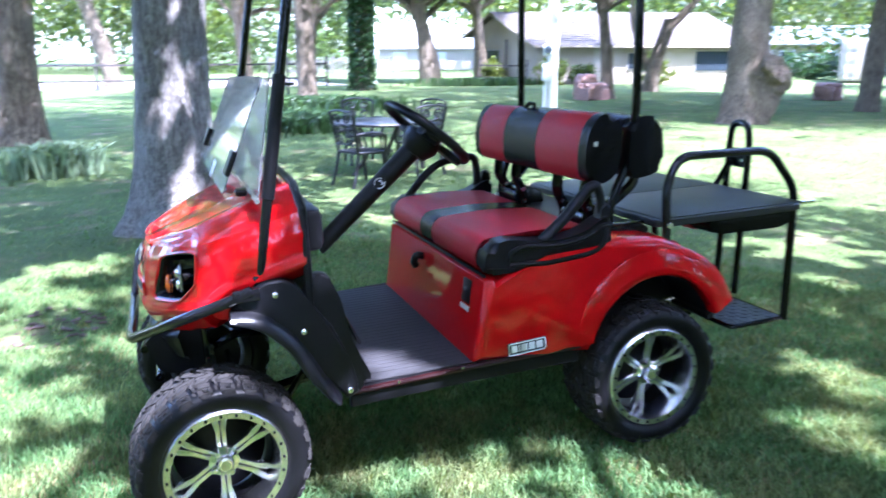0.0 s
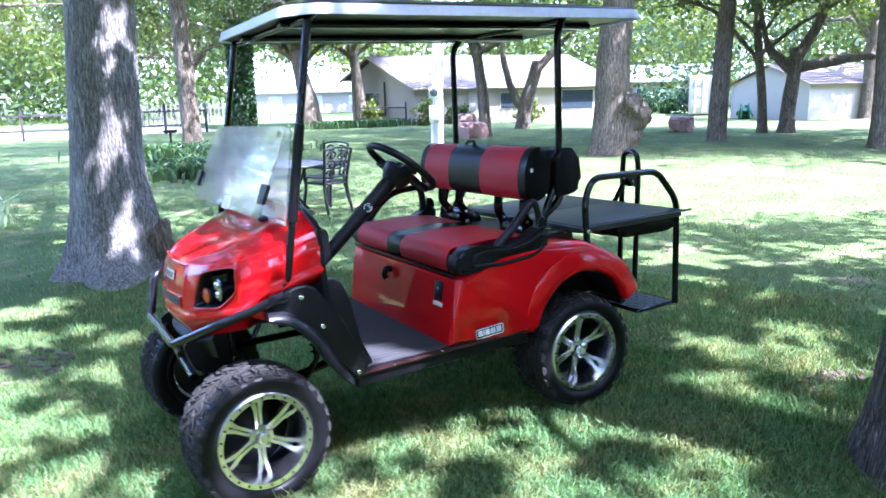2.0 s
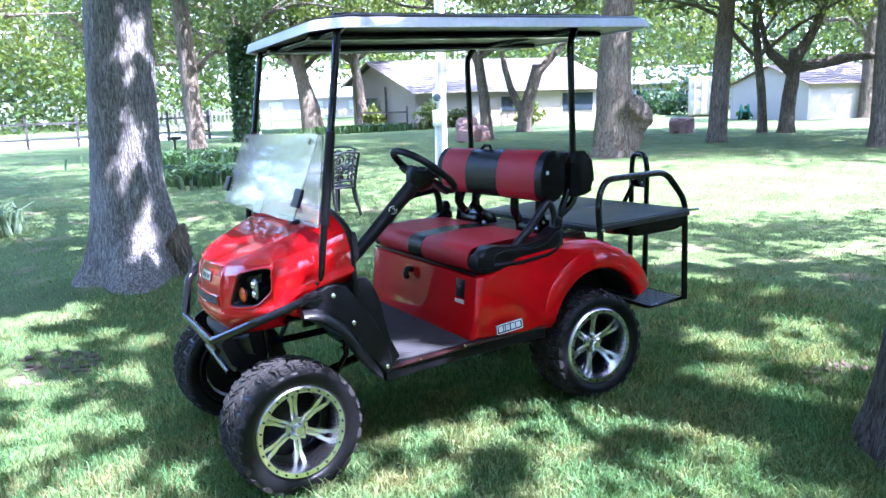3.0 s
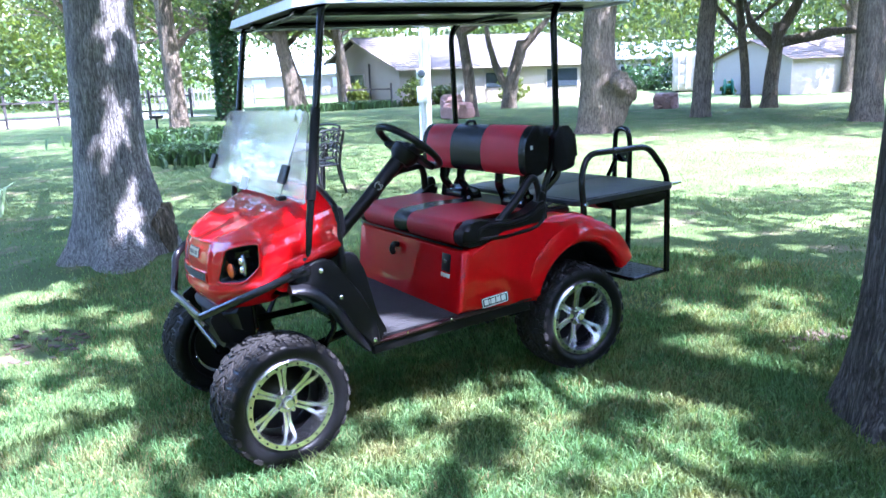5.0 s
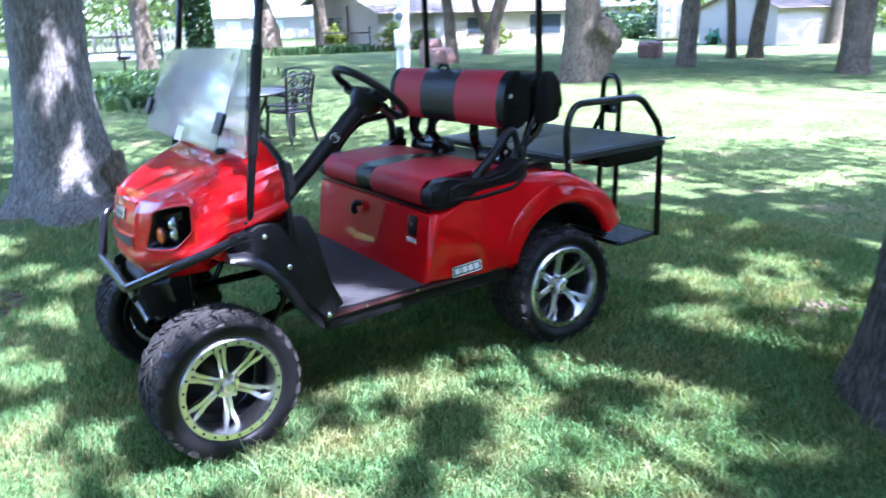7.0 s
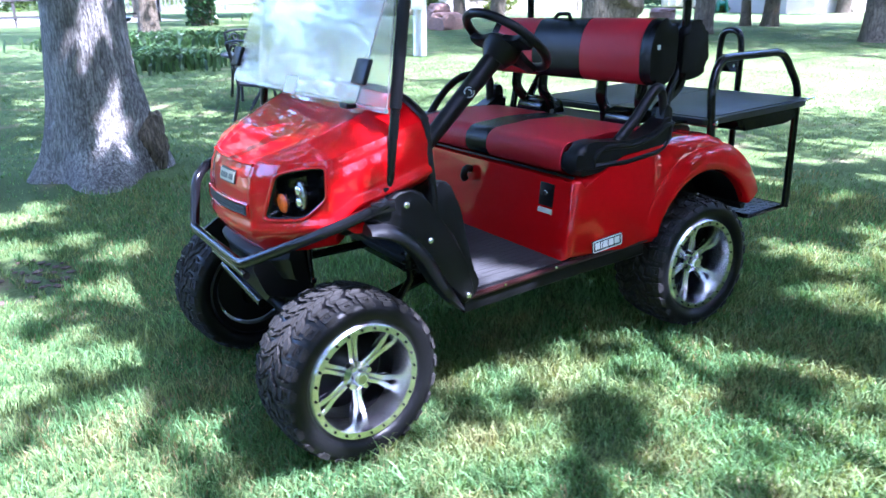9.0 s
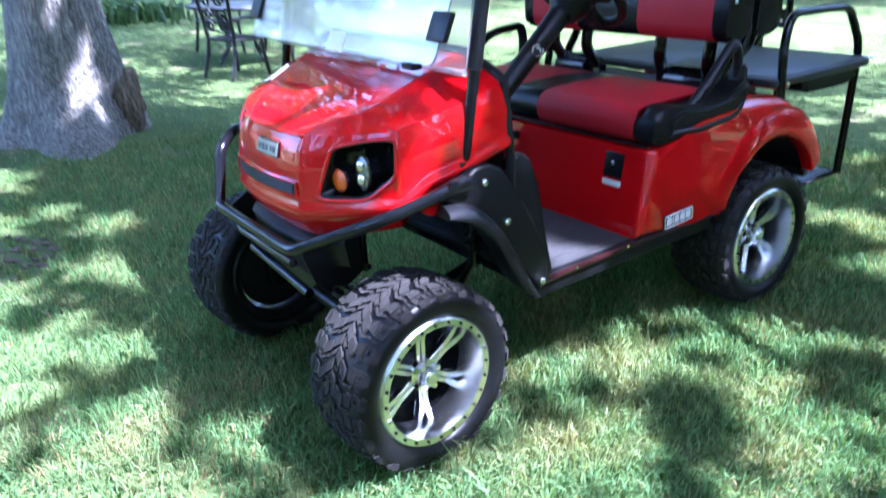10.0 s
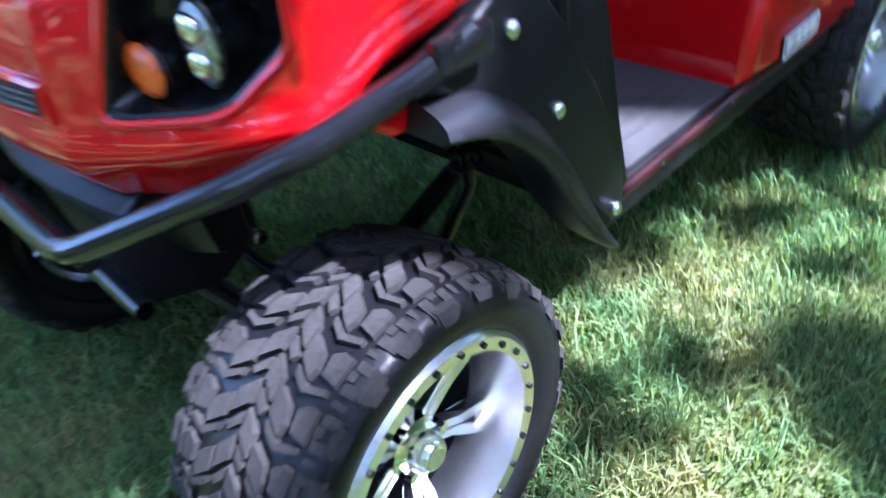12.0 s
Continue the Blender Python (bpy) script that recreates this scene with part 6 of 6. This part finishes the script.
def house():
    h = thing("house", "tan single-storey house with a low brown shingle roof", "house")
    A, Bc, Cc = Vector((17.5, 40.2)), Vector((18.83, 34.6)), Vector((30.0, 31.6))
    D = A + (Cc - Bc)
    ridge = A.lerp(Bc, 0.4)
    ridge2 = ridge + (Cc - Bc)
    ms = []
    for p, q, top, holes in ((Bc, A, 2.05, ((3.1, 4.3, 0.85, 1.75),)), (Cc, Bc, 2.05, ((1.0, 2.9, 0.7, 1.7), (5.6, 6.6, 0.8, 1.6), (7.6, 8.5, -0.2, 1.85))), (D, Cc, 2.05, ()), (A, D, 2.6, ())):
        bm = B()
        ms.append(wall_panel(bm, p, q, -0.2, top, -0.2, holes))
        part("wall", bm, SIDING, h)
    m1, m2 = ms[:2]
    for p, q, r in ((A, Bc, ridge), (D, Cc, ridge2)):
        bm = B()
        pts = [Vector((*p, 2.05)), Vector((*q, 2.05)), Vector((*r, 3.72)), Vector((*p, 2.62))]
        off = Vector((*(D - A).normalized(), 0)) * 0.15
        a, b = [bm.verts.new(v) for v in pts], [bm.verts.new(v + off) for v in pts]
        bm.faces.new(a)
        bm.faces.new(b[::-1])
        for i in range(4):
            bm.faces.new((a[i], b[i], b[(i + 1) % 4], a[(i + 1) % 4]))
        part("gable", bm, SIDING, h)
    out = (Bc - A).normalized() * 0.5
    along = (Cc - Bc).normalized() * 0.45
    roof = part("roof", tube(B(), [(*(ridge - along), 3.78), (*(ridge2 + along), 3.78)], 0.06, 6), SHINGLE, h)
    e0, e1 = Bc + out - along, Cc + out + along
    courses(roof, "shingle_course", ((*e0, 2.0), (*e1, 2.0), (*(ridge2 + along), 3.8), (*(ridge - along), 3.8)), 16, SHINGLE)
    f0, f1 = A - out * 0.8 - along, D - out * 0.8 + along
    courses(roof, "shingle_course", ((*f0, 2.5), (*f1, 2.5), (*(ridge2 + along), 3.8), (*(ridge - along), 3.8)), 10, SHINGLE)
    part("fascia", tube(B(), [(*e0, 1.95), (*e1, 1.95)], 0.07, 4), SIDING, h)
    bm = B()
    tube(bm, [(*e0, 1.95), (*(ridge - along), 3.72), (*f0, 2.44)], 0.07, 4)
    part("barge_board", bm, SIDING, h)
    window(h, m1, 3.1, 4.3, 0.85, 1.75)
    window(h, m2, 1.0, 2.9, 0.7, 1.7, 2)
    window(h, m2, 5.6, 6.6, 0.8, 1.6)
    d = part("door", box(B(), 7.6, 8.5, 0.05, 0.1, -0.1, 1.85, 0.01, m=m2), CREAM, h, "pale panelled front door")
    part("door_handle", tube(B(), [m2 @ Vector((7.7, -0.02, 0.85)), m2 @ Vector((7.7, -0.02, 1.0))], 0.02, 6), CHROME, d)
    part("pipe", tube(B(), [(*(Bc.lerp(A, 0.42) - along * 0.25), -0.1), (*(Bc.lerp(A, 0.42) - along * 0.25), 2.35)], 0.05, 6), DARKWOOD, h, "dark vent pipe on the gable wall")


def gable_shed():
    s = thing("shed", "cream metal shed with a double door in its gable", "shed")
    a, b, c = Vector((33.7, 25.9)), Vector((33.6, 21.1)), Vector((38.2, 19.4))
    d = a + (c - b)
    r0, r1 = a.lerp(b, 0.5), d.lerp(c, 0.5)
    for p, q in ((b, a), (c, b), (d, c), (a, d)):
        bm = B()
        wall_panel(bm, p, q, -0.2, 1.78, -0.12)
        part("wall", bm, CREAM, s)
    for p, q, r in ((a, b, r0), (d, c, r1)):
        bm = B()
        vs = [bm.verts.new(v) for v in ((*p, 1.78), (*q, 1.78), (*r, 2.66))]
        off = Vector((*(d - a).normalized() * 0.1, 0))
        ws = [bm.verts.new(v.co + off) for v in vs]
        bm.faces.new(vs)
        bm.faces.new(ws[::-1])
        for i in range(3):
            bm.faces.new((vs[i], ws[i], ws[(i + 1) % 3], vs[(i + 1) % 3]))
        part("gable", bm, CREAM, s)
    out, al = (b - a).normalized() * 0.25, (d - a).normalized() * 0.2
    roof = part("roof", tube(B(), [(*(r0 - al), 2.72), (*(r1 + al), 2.72)], 0.05, 6), PALEROOF, s)
    courses(roof, "shingle_course", ((*(b + out - al), 1.72), (*(c + out + al), 1.72), (*(r1 + al), 2.74), (*(r0 - al), 2.74)), 9, PALEROOF)
    courses(roof, "shingle_course", ((*(a - out - al), 1.72), (*(d - out + al), 1.72), (*(r1 + al), 2.74), (*(r0 - al), 2.74)), 9, PALEROOF)
    m = Matrix.Translation((*b, 0)) @ Vector((*(a - b), 0)).to_track_quat("X", "Z").to_matrix().to_4x4()
    for x in (1.5, 2.42):
        dr = part("door", box(B(), x, x + 0.9, -0.05, -0.002, 0.0, 1.62, 0.01, m=m), CREAM, s, "plain cream door leaf")
        part("hinge", box(B(), x + 0.02, x + 0.1, -0.07, -0.052, 1.2, 1.26, m=m), DARKWOOD, dr)
    bm = B()
    L = (c - b).length
    m2 = Matrix.Translation((*c, 0)) @ Vector((*(b - c), 0)).to_track_quat("X", "Z").to_matrix().to_4x4()
    for i in range(14):
        x = L * (i + 0.5) / 14
        box(bm, x - 0.03, x + 0.03, -0.03, -0.001, -0.1, 1.7, m=m2)
    part("rib", bm, CREAM, s, "raised ribs of the metal siding")


def container():
    k = thing("storage_container", "pale steel storage container with doors at its end", "container")
    m = Matrix.Translation((35.5, 30.6, 0)) @ Vector((0.8, -0.85, 0)).to_track_quat("X", "Z").to_matrix().to_4x4()
    part("body", box(B(), 0, 2.2, 0.05, 5.5, 0.1, 2.4, 0.02, m=m), CREAM, k)
    for x in (0.06, 1.12):
        dr = part("door", box(B(), x, x + 1.02, -0.02, 0.045, 0.2, 2.3, 0.015, m=m), CREAM, k)
        for z in (0.45, 1.1, 1.75):
            part("panel", box(B(), x + 0.1, x + 0.9, -0.045, -0.022, z, z + 0.5, 0.01, m=m), CREAM, dr)
        for xx in (x + 0.3, x + 0.75):
            part("lock_rod", tube(B(), [m @ Vector((xx, -0.07, 0.2)), m @ Vector((xx, -0.07, 2.3))], 0.025, 6), METER, dr)
    for x in (0.2, 1.8):
        part("skid", box(B(), x, x + 0.2, 0.1, 5.4, -0.2, 0.1, m=m), DARKWOOD, k)


def long_building():
    k = thing("long_building", "long white building with a pale roof behind a hedge", "building")
    a, b = Vector((43.0, 50.5)), Vector((53.5, 41.0))
    m = Matrix.Translation((*a, 0)) @ Vector((*(b - a), 0)).to_track_quat("X", "Z").to_matrix().to_4x4()
    L = (b - a).length
    part("wall", box(B(), 0, L, 0, 6, -0.2, 2.3, m=m), CREAM, k)
    part("roof", prism(B(), [(-0.8, 2.25), (3.0, 3.6), (6.8, 2.25), (6.8, 2.4), (3.0, 3.78), (-0.8, 2.4)], -0.5, L + 0.5, "x"), METER, k, "pale metal roof", m=m)
    for i in range(9):
        x = L * (i + 0.5) / 9
        w = part("window", box(B(), x - 0.5, x + 0.5, -0.04, -0.003, 0.9, 1.8, 0.01, m=m), METER, k)
        part("pane", box(B(), x - 0.42, x + 0.42, -0.06, -0.042, 0.98, 1.72, m=m), GLASS, w)
    part("chimney", box(B(), L - 2.2, L - 1.2, 1.0, 2.0, 2.3, 4.1, 0.02, m=m), STONE, k, "red brick chimney")


def shrub(name, label, at, size, count, leaf, mat, seed, category="bush"):
    v, f = leaf_cloud(seed, max(12, count // 30), 30, leaf, size, spread=min(size) * 0.16, hollow=0.5, floor=-0.75)
    v = v + np.array([at[0], at[1], float(gz(*at)) + size[2] * 0.75])
    v[:, 2] = np.maximum(v[:, 2], gz(v[:, 0], v[:, 1]) + 0.005)
    return tagged(new(name, raw_mesh(name, v, f, mat)), label, category)


def boulder(label, at, size, seed, turn=0):
    bm = B()
    bmesh.ops.create_icosphere(bm, subdivisions=4, radius=1.0)
    for v in bm.verts:
        p = v.co.copy()
        p *= 1 + 0.3 * noise.noise(p * 1.6 + Vector((seed, 0, 0))) + 0.16 * noise.noise(p * 4.2 + Vector((0, seed, 0)))
        for k in range(3):
            p[k] = math.copysign(min(abs(p[k]), 0.8 + 0.05 * math.sin(seed + k)), p[k])
        v.co = Vector((p.x * size[0], p.y * size[1], p.z * size[2]))
    return solid("boulder", bm, STONE, label, "rock", pose(at[0], at[1], float(gz(*at)) + size[2] * 0.55, 0, 0, turn), "boulders on the lawn")


def utility_pole():
    p = thing("utility_pole", "weathered pole with a meter and grey boxes", "pole", pose(8.2, 12.75, 0, 0, 1.0, 0))
    part("pole", tube(B(), [(0, 0, -0.3), (0, 0, 3), (0, 0, 8)], 0.13, 14, r1=0.1, wobble=0.1), material("pale_pole_wood", (0.56, 0.52, 0.47), rough=0.85, vary=0.15, scale=5.0, bump=0.003, bump_scale=50.0, stretch=(1, 1, 0.1)), p)
    d = Vector((-0.55, -0.85, 0)).normalized()
    s = Vector((-d.y, d.x, 0))
    m = Matrix.Translation(d * 0.16) @ d.to_track_quat("-Y", "Z").to_matrix().to_4x4()
    bx = part("meter_box", box(B(), -0.2, 0.06, -0.08, 0.06, 1.0, 1.38, 0.015, m=m), METER, p)
    part("cover", box(B(), -0.18, 0.04, -0.095, -0.083, 1.03, 1.35, 0.004, m=m), METER, bx)
    base = part("meter_base", box(B(), -0.2, 0.04, -0.07, 0.06, 1.55, 1.8, 0.02, m=m), METER, p)
    bm = lathe(B(), [(0.085, 0), (0.085, -0.06), (0.07, -0.09), (0, -0.1)], 20)
    part("meter", bm, GLASS, base, "round glass electricity meter", m=m @ Matrix.Translation((-0.08, -0.07, 1.68)))
    part("ring", lathe(B(), [(0.085, 0.0), (0.1, 0.0), (0.1, -0.03), (0.085, -0.03)], 20), CHROME, base, m=m @ Matrix.Translation((-0.08, -0.07, 1.68)))
    for x, z0, z1 in ((-0.14, -0.1, 1.0), (-0.04, 1.38, 1.55), (0.02, -0.1, 1.0)):
        part("conduit", tube(B(), [m @ Vector((x, 0, z0)), m @ Vector((x, 0, z1))], 0.022, 8), METER, p)
    part("conduit", tube(B(), [m @ Vector((-0.1, 0, 1.8)), m @ Vector((-0.1, 0.02, 6))], 0.025, 8), METER, p)


def fence(points, label, high, rails, post, mat, group, pickets=0.0):
    """Posts and rails; each stretch between two posts is one thing."""
    line = [Vector((*p, 0)) for p in points]
    for a, b in zip(line, line[1:]):
        n = max(1, round((b - a).length / 2.4))
        f = thing("fence", label, "fence", group=group)
        for i in range(n + (b is line[-1])):
            p = a.lerp(b, i / n)
            part("post", box(B(), -post, post, -post, post, -0.2, high + 0.08, 0.01, 1), mat, f, m=Matrix.Translation(p))
        m = Matrix.Translation(a) @ (b - a).to_track_quat("X", "Z").to_matrix().to_4x4()
        for k in range(rails):
            z = high * (k + 0.6) / rails
            part("rail", box(B(), 0, (b - a).length, -post - 0.04, -post - 0.003, z - 0.04, z + 0.04), mat, f, m=m)
        if pickets:
            me = mesh_of("picket", box(B(), -0.05, 0.05, -post - 0.07, -post - 0.043, 0.03, high), mat)
            for i in range(int((b - a).length / pickets)):
                part("picket", me, None, f, m=m @ Matrix.Translation((i * pickets + 0.1, 0, 0)))


def patio_chair(label, m):
    """A cast-iron garden chair with a scrolled back."""
    c = thing("patio_chair", label, "chair", m, "chairs round the patio table")
    leg = lambda pts: tube(B(), rounded(pts, 0.08), 0.021, 8)
    for sx in (-1, 1):
        part("leg", leg([(sx * 0.22, -0.2, 0.42), (sx * 0.23, -0.23, 0.2), (sx * 0.25, -0.27, 0.0)]), IRON, c)
        part("leg", leg([(sx * 0.2, 0.2, 0.42), (sx * 0.21, 0.24, 0.2), (sx * 0.22, 0.3, 0.0)]), IRON, c)
        part("back_post", leg([(sx * 0.2, 0.2, 0.42), (sx * 0.21, 0.24, 0.65), (sx * 0.24, 0.3, 0.92)]), IRON, c)
        part("arm", leg([(sx * 0.22, 0.25, 0.66), (sx * 0.28, 0.05, 0.68), (sx * 0.28, -0.17, 0.66), (sx * 0.24, -0.2, 0.42)]), IRON, c)
    seat = part("seat", tube(B(), loop([(-0.23, -0.23, 0.43), (0.23, -0.23, 0.43), (0.21, 0.22, 0.43), (-0.21, 0.22, 0.43)], 0.08), 0.014, 8, True), IRON, c)
    for i in range(7):
        x = -0.18 + 0.06 * i
        part("slat", box(B(), x - 0.018, x + 0.018, -0.22, 0.21, 0.425, 0.434), IRON, seat)
    back = part("top_rail", tube(B(), rounded([(-0.24, 0.3, 0.92), (-0.1, 0.31, 0.95), (0.1, 0.31, 0.95), (0.24, 0.3, 0.92)], 0.1), 0.014, 8), IRON, c)
    for k in range(6):
        x, z = (-0.1, 0.1)[k % 2], 0.58 + 0.13 * (k // 2)
        turn = 1 if k % 2 else -1
        pts = [(x + turn * 0.08 * math.cos(t) * (1 - t / 9), 0.225 + 0.08 * (z - 0.45) / 0.45 + 0.014 * math.sin(t), z + 0.065 * math.sin(t) * (1 - t / 9)) for t in np.linspace(0, 7.5, 20)]
        part("scroll", tube(B(), pts, 0.014, 6), IRON, back)
    part("cross_rail", tube(B(), [(-0.21, 0.23, 0.53), (0.21, 0.23, 0.53)], 0.011, 8), IRON, c)


def patio_table():
    t = thing("patio_table", "round dark cast-iron patio table on the lawn", "table", pose(2.7, 7.42, float(gz(2.7, 7.42))))
    top = part("tabletop", lathe(B(), [(0, 0.715), (0.6, 0.715), (0.62, 0.7), (0.6, 0.69), (0, 0.69)], 40, "z"), material("table_stone", (0.05, 0.053, 0.06), rough=0.35, vary=0.25, scale=10.0), t, "grey-blue smooth table surface")
    part("rim", tube(B(), [(0.62 * math.cos(a), 0.62 * math.sin(a), 0.7) for a in np.linspace(0, 6.283, 33)[:-1]], 0.018, 8, True), IRON, top)
    for k in range(4):
        a = math.pi / 2 * k + 0.4
        d = Vector((math.cos(a), math.sin(a), 0))
        part("leg", tube(B(), rounded([d * 0.45 + Vector((0, 0, 0.69)), d * 0.3 + Vector((0, 0, 0.45)), d * 0.18 + Vector((0, 0, 0.25)), d * 0.42], 0.12), 0.018, 8), IRON, t)
    part("ring", tube(B(), [(0.22 * math.cos(a), 0.22 * math.sin(a), 0.3) for a in np.linspace(0, 6.283, 25)[:-1]], 0.012, 6, True), IRON, t)


def strap_plants(name, label, centre, size, count, height, width, mat, seed):
    """A bed of upright strap leaves."""
    g = np.random.default_rng(seed)
    x, y = centre[0] + g.normal(size=count) * size[0] * 0.5, centre[1] + g.normal(size=count) * size[1] * 0.5
    h, a, t = height * (0.6 + 0.6 * g.random(count)), g.random(count) * 6.28, g.random(count) * 6.28
    z, b = gz(x, y) - 0.01, 0.5
    dx, dy = np.cos(a) * width / 2, np.sin(a) * width / 2
    lx, ly = np.cos(t) * h * b, np.sin(t) * h * b
    v = np.stack([np.stack(q, -1) for q in ((x - dx, y - dy, z), (x + dx, y + dy, z), (x + dx + lx * 0.35, y + dy + ly * 0.35, z + h * 0.7), (x - dx + lx * 0.35, y - dy + ly * 0.35, z + h * 0.7), (x + lx, y + ly, z + h * 0.85))], 1)
    base = np.arange(count)[:, None] * 5
    f = np.concatenate([base + [0, 1, 2], base + [0, 2, 3], base + [3, 2, 4]], 1).reshape(-1, 3)
    return tagged(new(name, raw_mesh(name, v.reshape(-1, 3), f, mat)), label, "plants", kind="stuff")


def white_house():
    k = thing("white_house", "white house with a pale roof beyond the yard", "house")
    m = Matrix.Translation((21.0, 74.0, 0)) @ Matrix.Rotation(radians(-19), 4, "Z")
    wl = part("wall", box(B(), 0, 13, 0, 7, -0.2, 2.1, m=m), CREAM, k)
    part("roof", prism(B(), [(-0.5, 2.0), (3.5, 3.2), (7.5, 2.0), (7.5, 2.13), (3.5, 3.36), (-0.5, 2.13)], -0.5, 13.5, "x"), METER, k, "pale metal roof", m=m)
    for x in (1.5, 5.5, 9.5):
        w = part("window", box(B(), x, x + 1.3, -0.05, -0.003, 0.8, 1.7, 0.01, m=m), METER, wl)
    part("door", box(B(), 11.4, 12.3, -0.05, -0.003, 0.0, 1.95, 0.01, m=m), METER, wl)


house()
white_house()
gable_shed()
container()
long_building()
utility_pole()
boulder("flat-topped reddish boulder lying on the lawn", (22.3, 18.5), (0.85, 0.6, 0.45), 3, 40)
boulder("small rock resting beside the larger boulder", (22.0, 18.0), (0.28, 0.25, 0.35), 8, 10)
boulder("reddish block of stone in front of a tree", (14.35, 21.3), (0.8, 0.5, 0.42), 5, 20)
boulder("rough red stone stacked behind another block", (14.7, 22.3), (0.6, 0.5, 0.62), 6, 70)
for i, (x, y, s) in enumerate(((30.7, 38.0, 1.0), (32.2, 37.4, 1.0), (36.2, 37.0, 1.1), (37.6, 36.0, 1.1), (39.0, 34.8, 1.1), (40.3, 33.6, 1.0))):
    shrub("hedge", "clipped dark green hedge bush", (x, y), (1.1, 1.0, 0.75 * s), 1500, 0.1, IVY, 40 + i)
for i, (x, y, s, c) in enumerate(((19.0, 33.2, 0.9, LEAF2), (20.9, 33.4, 0.7, LEAF), (24.2, 31.6, 0.9, LEAF2), (17.2, 36.8, 0.7, LEAF2), (33.0, 24.3, 0.35, LEAF2))):
    shrub("bush", "leafy green bush growing beside the wall", (x, y), (0.8 * s, 0.8 * s, 0.85 * s), 1500, 0.09, c, 60 + i)
bm = B()
lathe(bm, [(0.0, -0.2), (0.38, -0.2), (0.4, -0.16), (0.12, -0.14), (0.12, 0.14), (0.4, 0.16), (0.38, 0.2), (0.0, 0.2)], 20)
reel = thing("hose_reel", "green hose reel leaning near the shed", "hose reel", pose(32.8, 24.2, 0.45, 0, 0, 50))
part("drum", bm, GREEN, reel)
part("frame", tube(B(), rounded([(-0.3, -0.25, -0.45), (0, -0.25, 0.1), (0.0, 0.25, 0.1), (0.3, 0.25, -0.45)], 0.1), 0.03, 8), GREEN, reel)

fence([(-12.0, 33.0), (-0.2, 34.6), (8.0, 36.5)], "dark weathered post and rail fence", 1.35, 2, 0.055, DARKWOOD, "fences beyond the lawn")
fence([(7.0, 50.8), (16.0, 52.0)], "grey board fence beyond the gravel yard", 1.3, 2, 0.06, GREYWOOD, "fences beyond the lawn", 0.3)
fence([(16.2, 36.0), (18.1, 34.2)], "dark wire fence beside the house", 1.2, 2, 0.04, DARKWOOD, "fences beyond the lawn")
bm = B()
box(bm, -30, 13, 35.6, 47, -0.3, 0.012)
solid("gravel_yard", bm, GRAVEL, "pale sunlit gravel yard behind the fence", "gravel", m=pose(0, 0, 0, 0, 0, 6), kind="structure")

stand = thing("garden_stand", "small dark pedestal stand on the lawn", "garden stand", pose(4.38, 25.96, 0))
part("top", lathe(B(), [(0, 0.5), (0.2, 0.5), (0.26, 0.56), (0.28, 0.56), (0.22, 0.46), (0, 0.46)], 20, "z"), IRON, stand)
part("pedestal", lathe(B(), [(0, 0.46), (0.05, 0.46), (0.035, 0.25), (0.06, 0.05), (0.15, 0.0), (0, 0)], 16, "z"), IRON, stand)
patio_table()
for x, y, turn in ((3.22, 7.11, 196), (2.25, 6.52, 114), (2.75, 8.4, 0), (3.5, 7.9, -60)):
    patio_chair("black cast-iron chair with scrolled back by the table", pose(x, y, float(gz(x, y)), 0, 0, turn))
strap_plants("irises", "clump of tall pale green iris leaves", (-1.6, 8.75), (0.55, 0.4), 650, 0.48, 0.035, IRIS, 4)
strap_plants("lilies", "bed of low green lily leaves round a tree", (4.3, 20.5), (2.4, 2.0), 2200, 0.36, 0.06, LILY, 5)
strap_plants("lilies", "thick bed of leafy green lilies in the lawn", (2.7, 14.4), (0.9, 1.3), 3600, 0.36, 0.06, LILY, 7)
strap_plants("lilies", "row of low green leaves along the fence", (15.6, 34.2), (3.0, 1.0), 1500, 0.45, 0.06, LILY, 6)
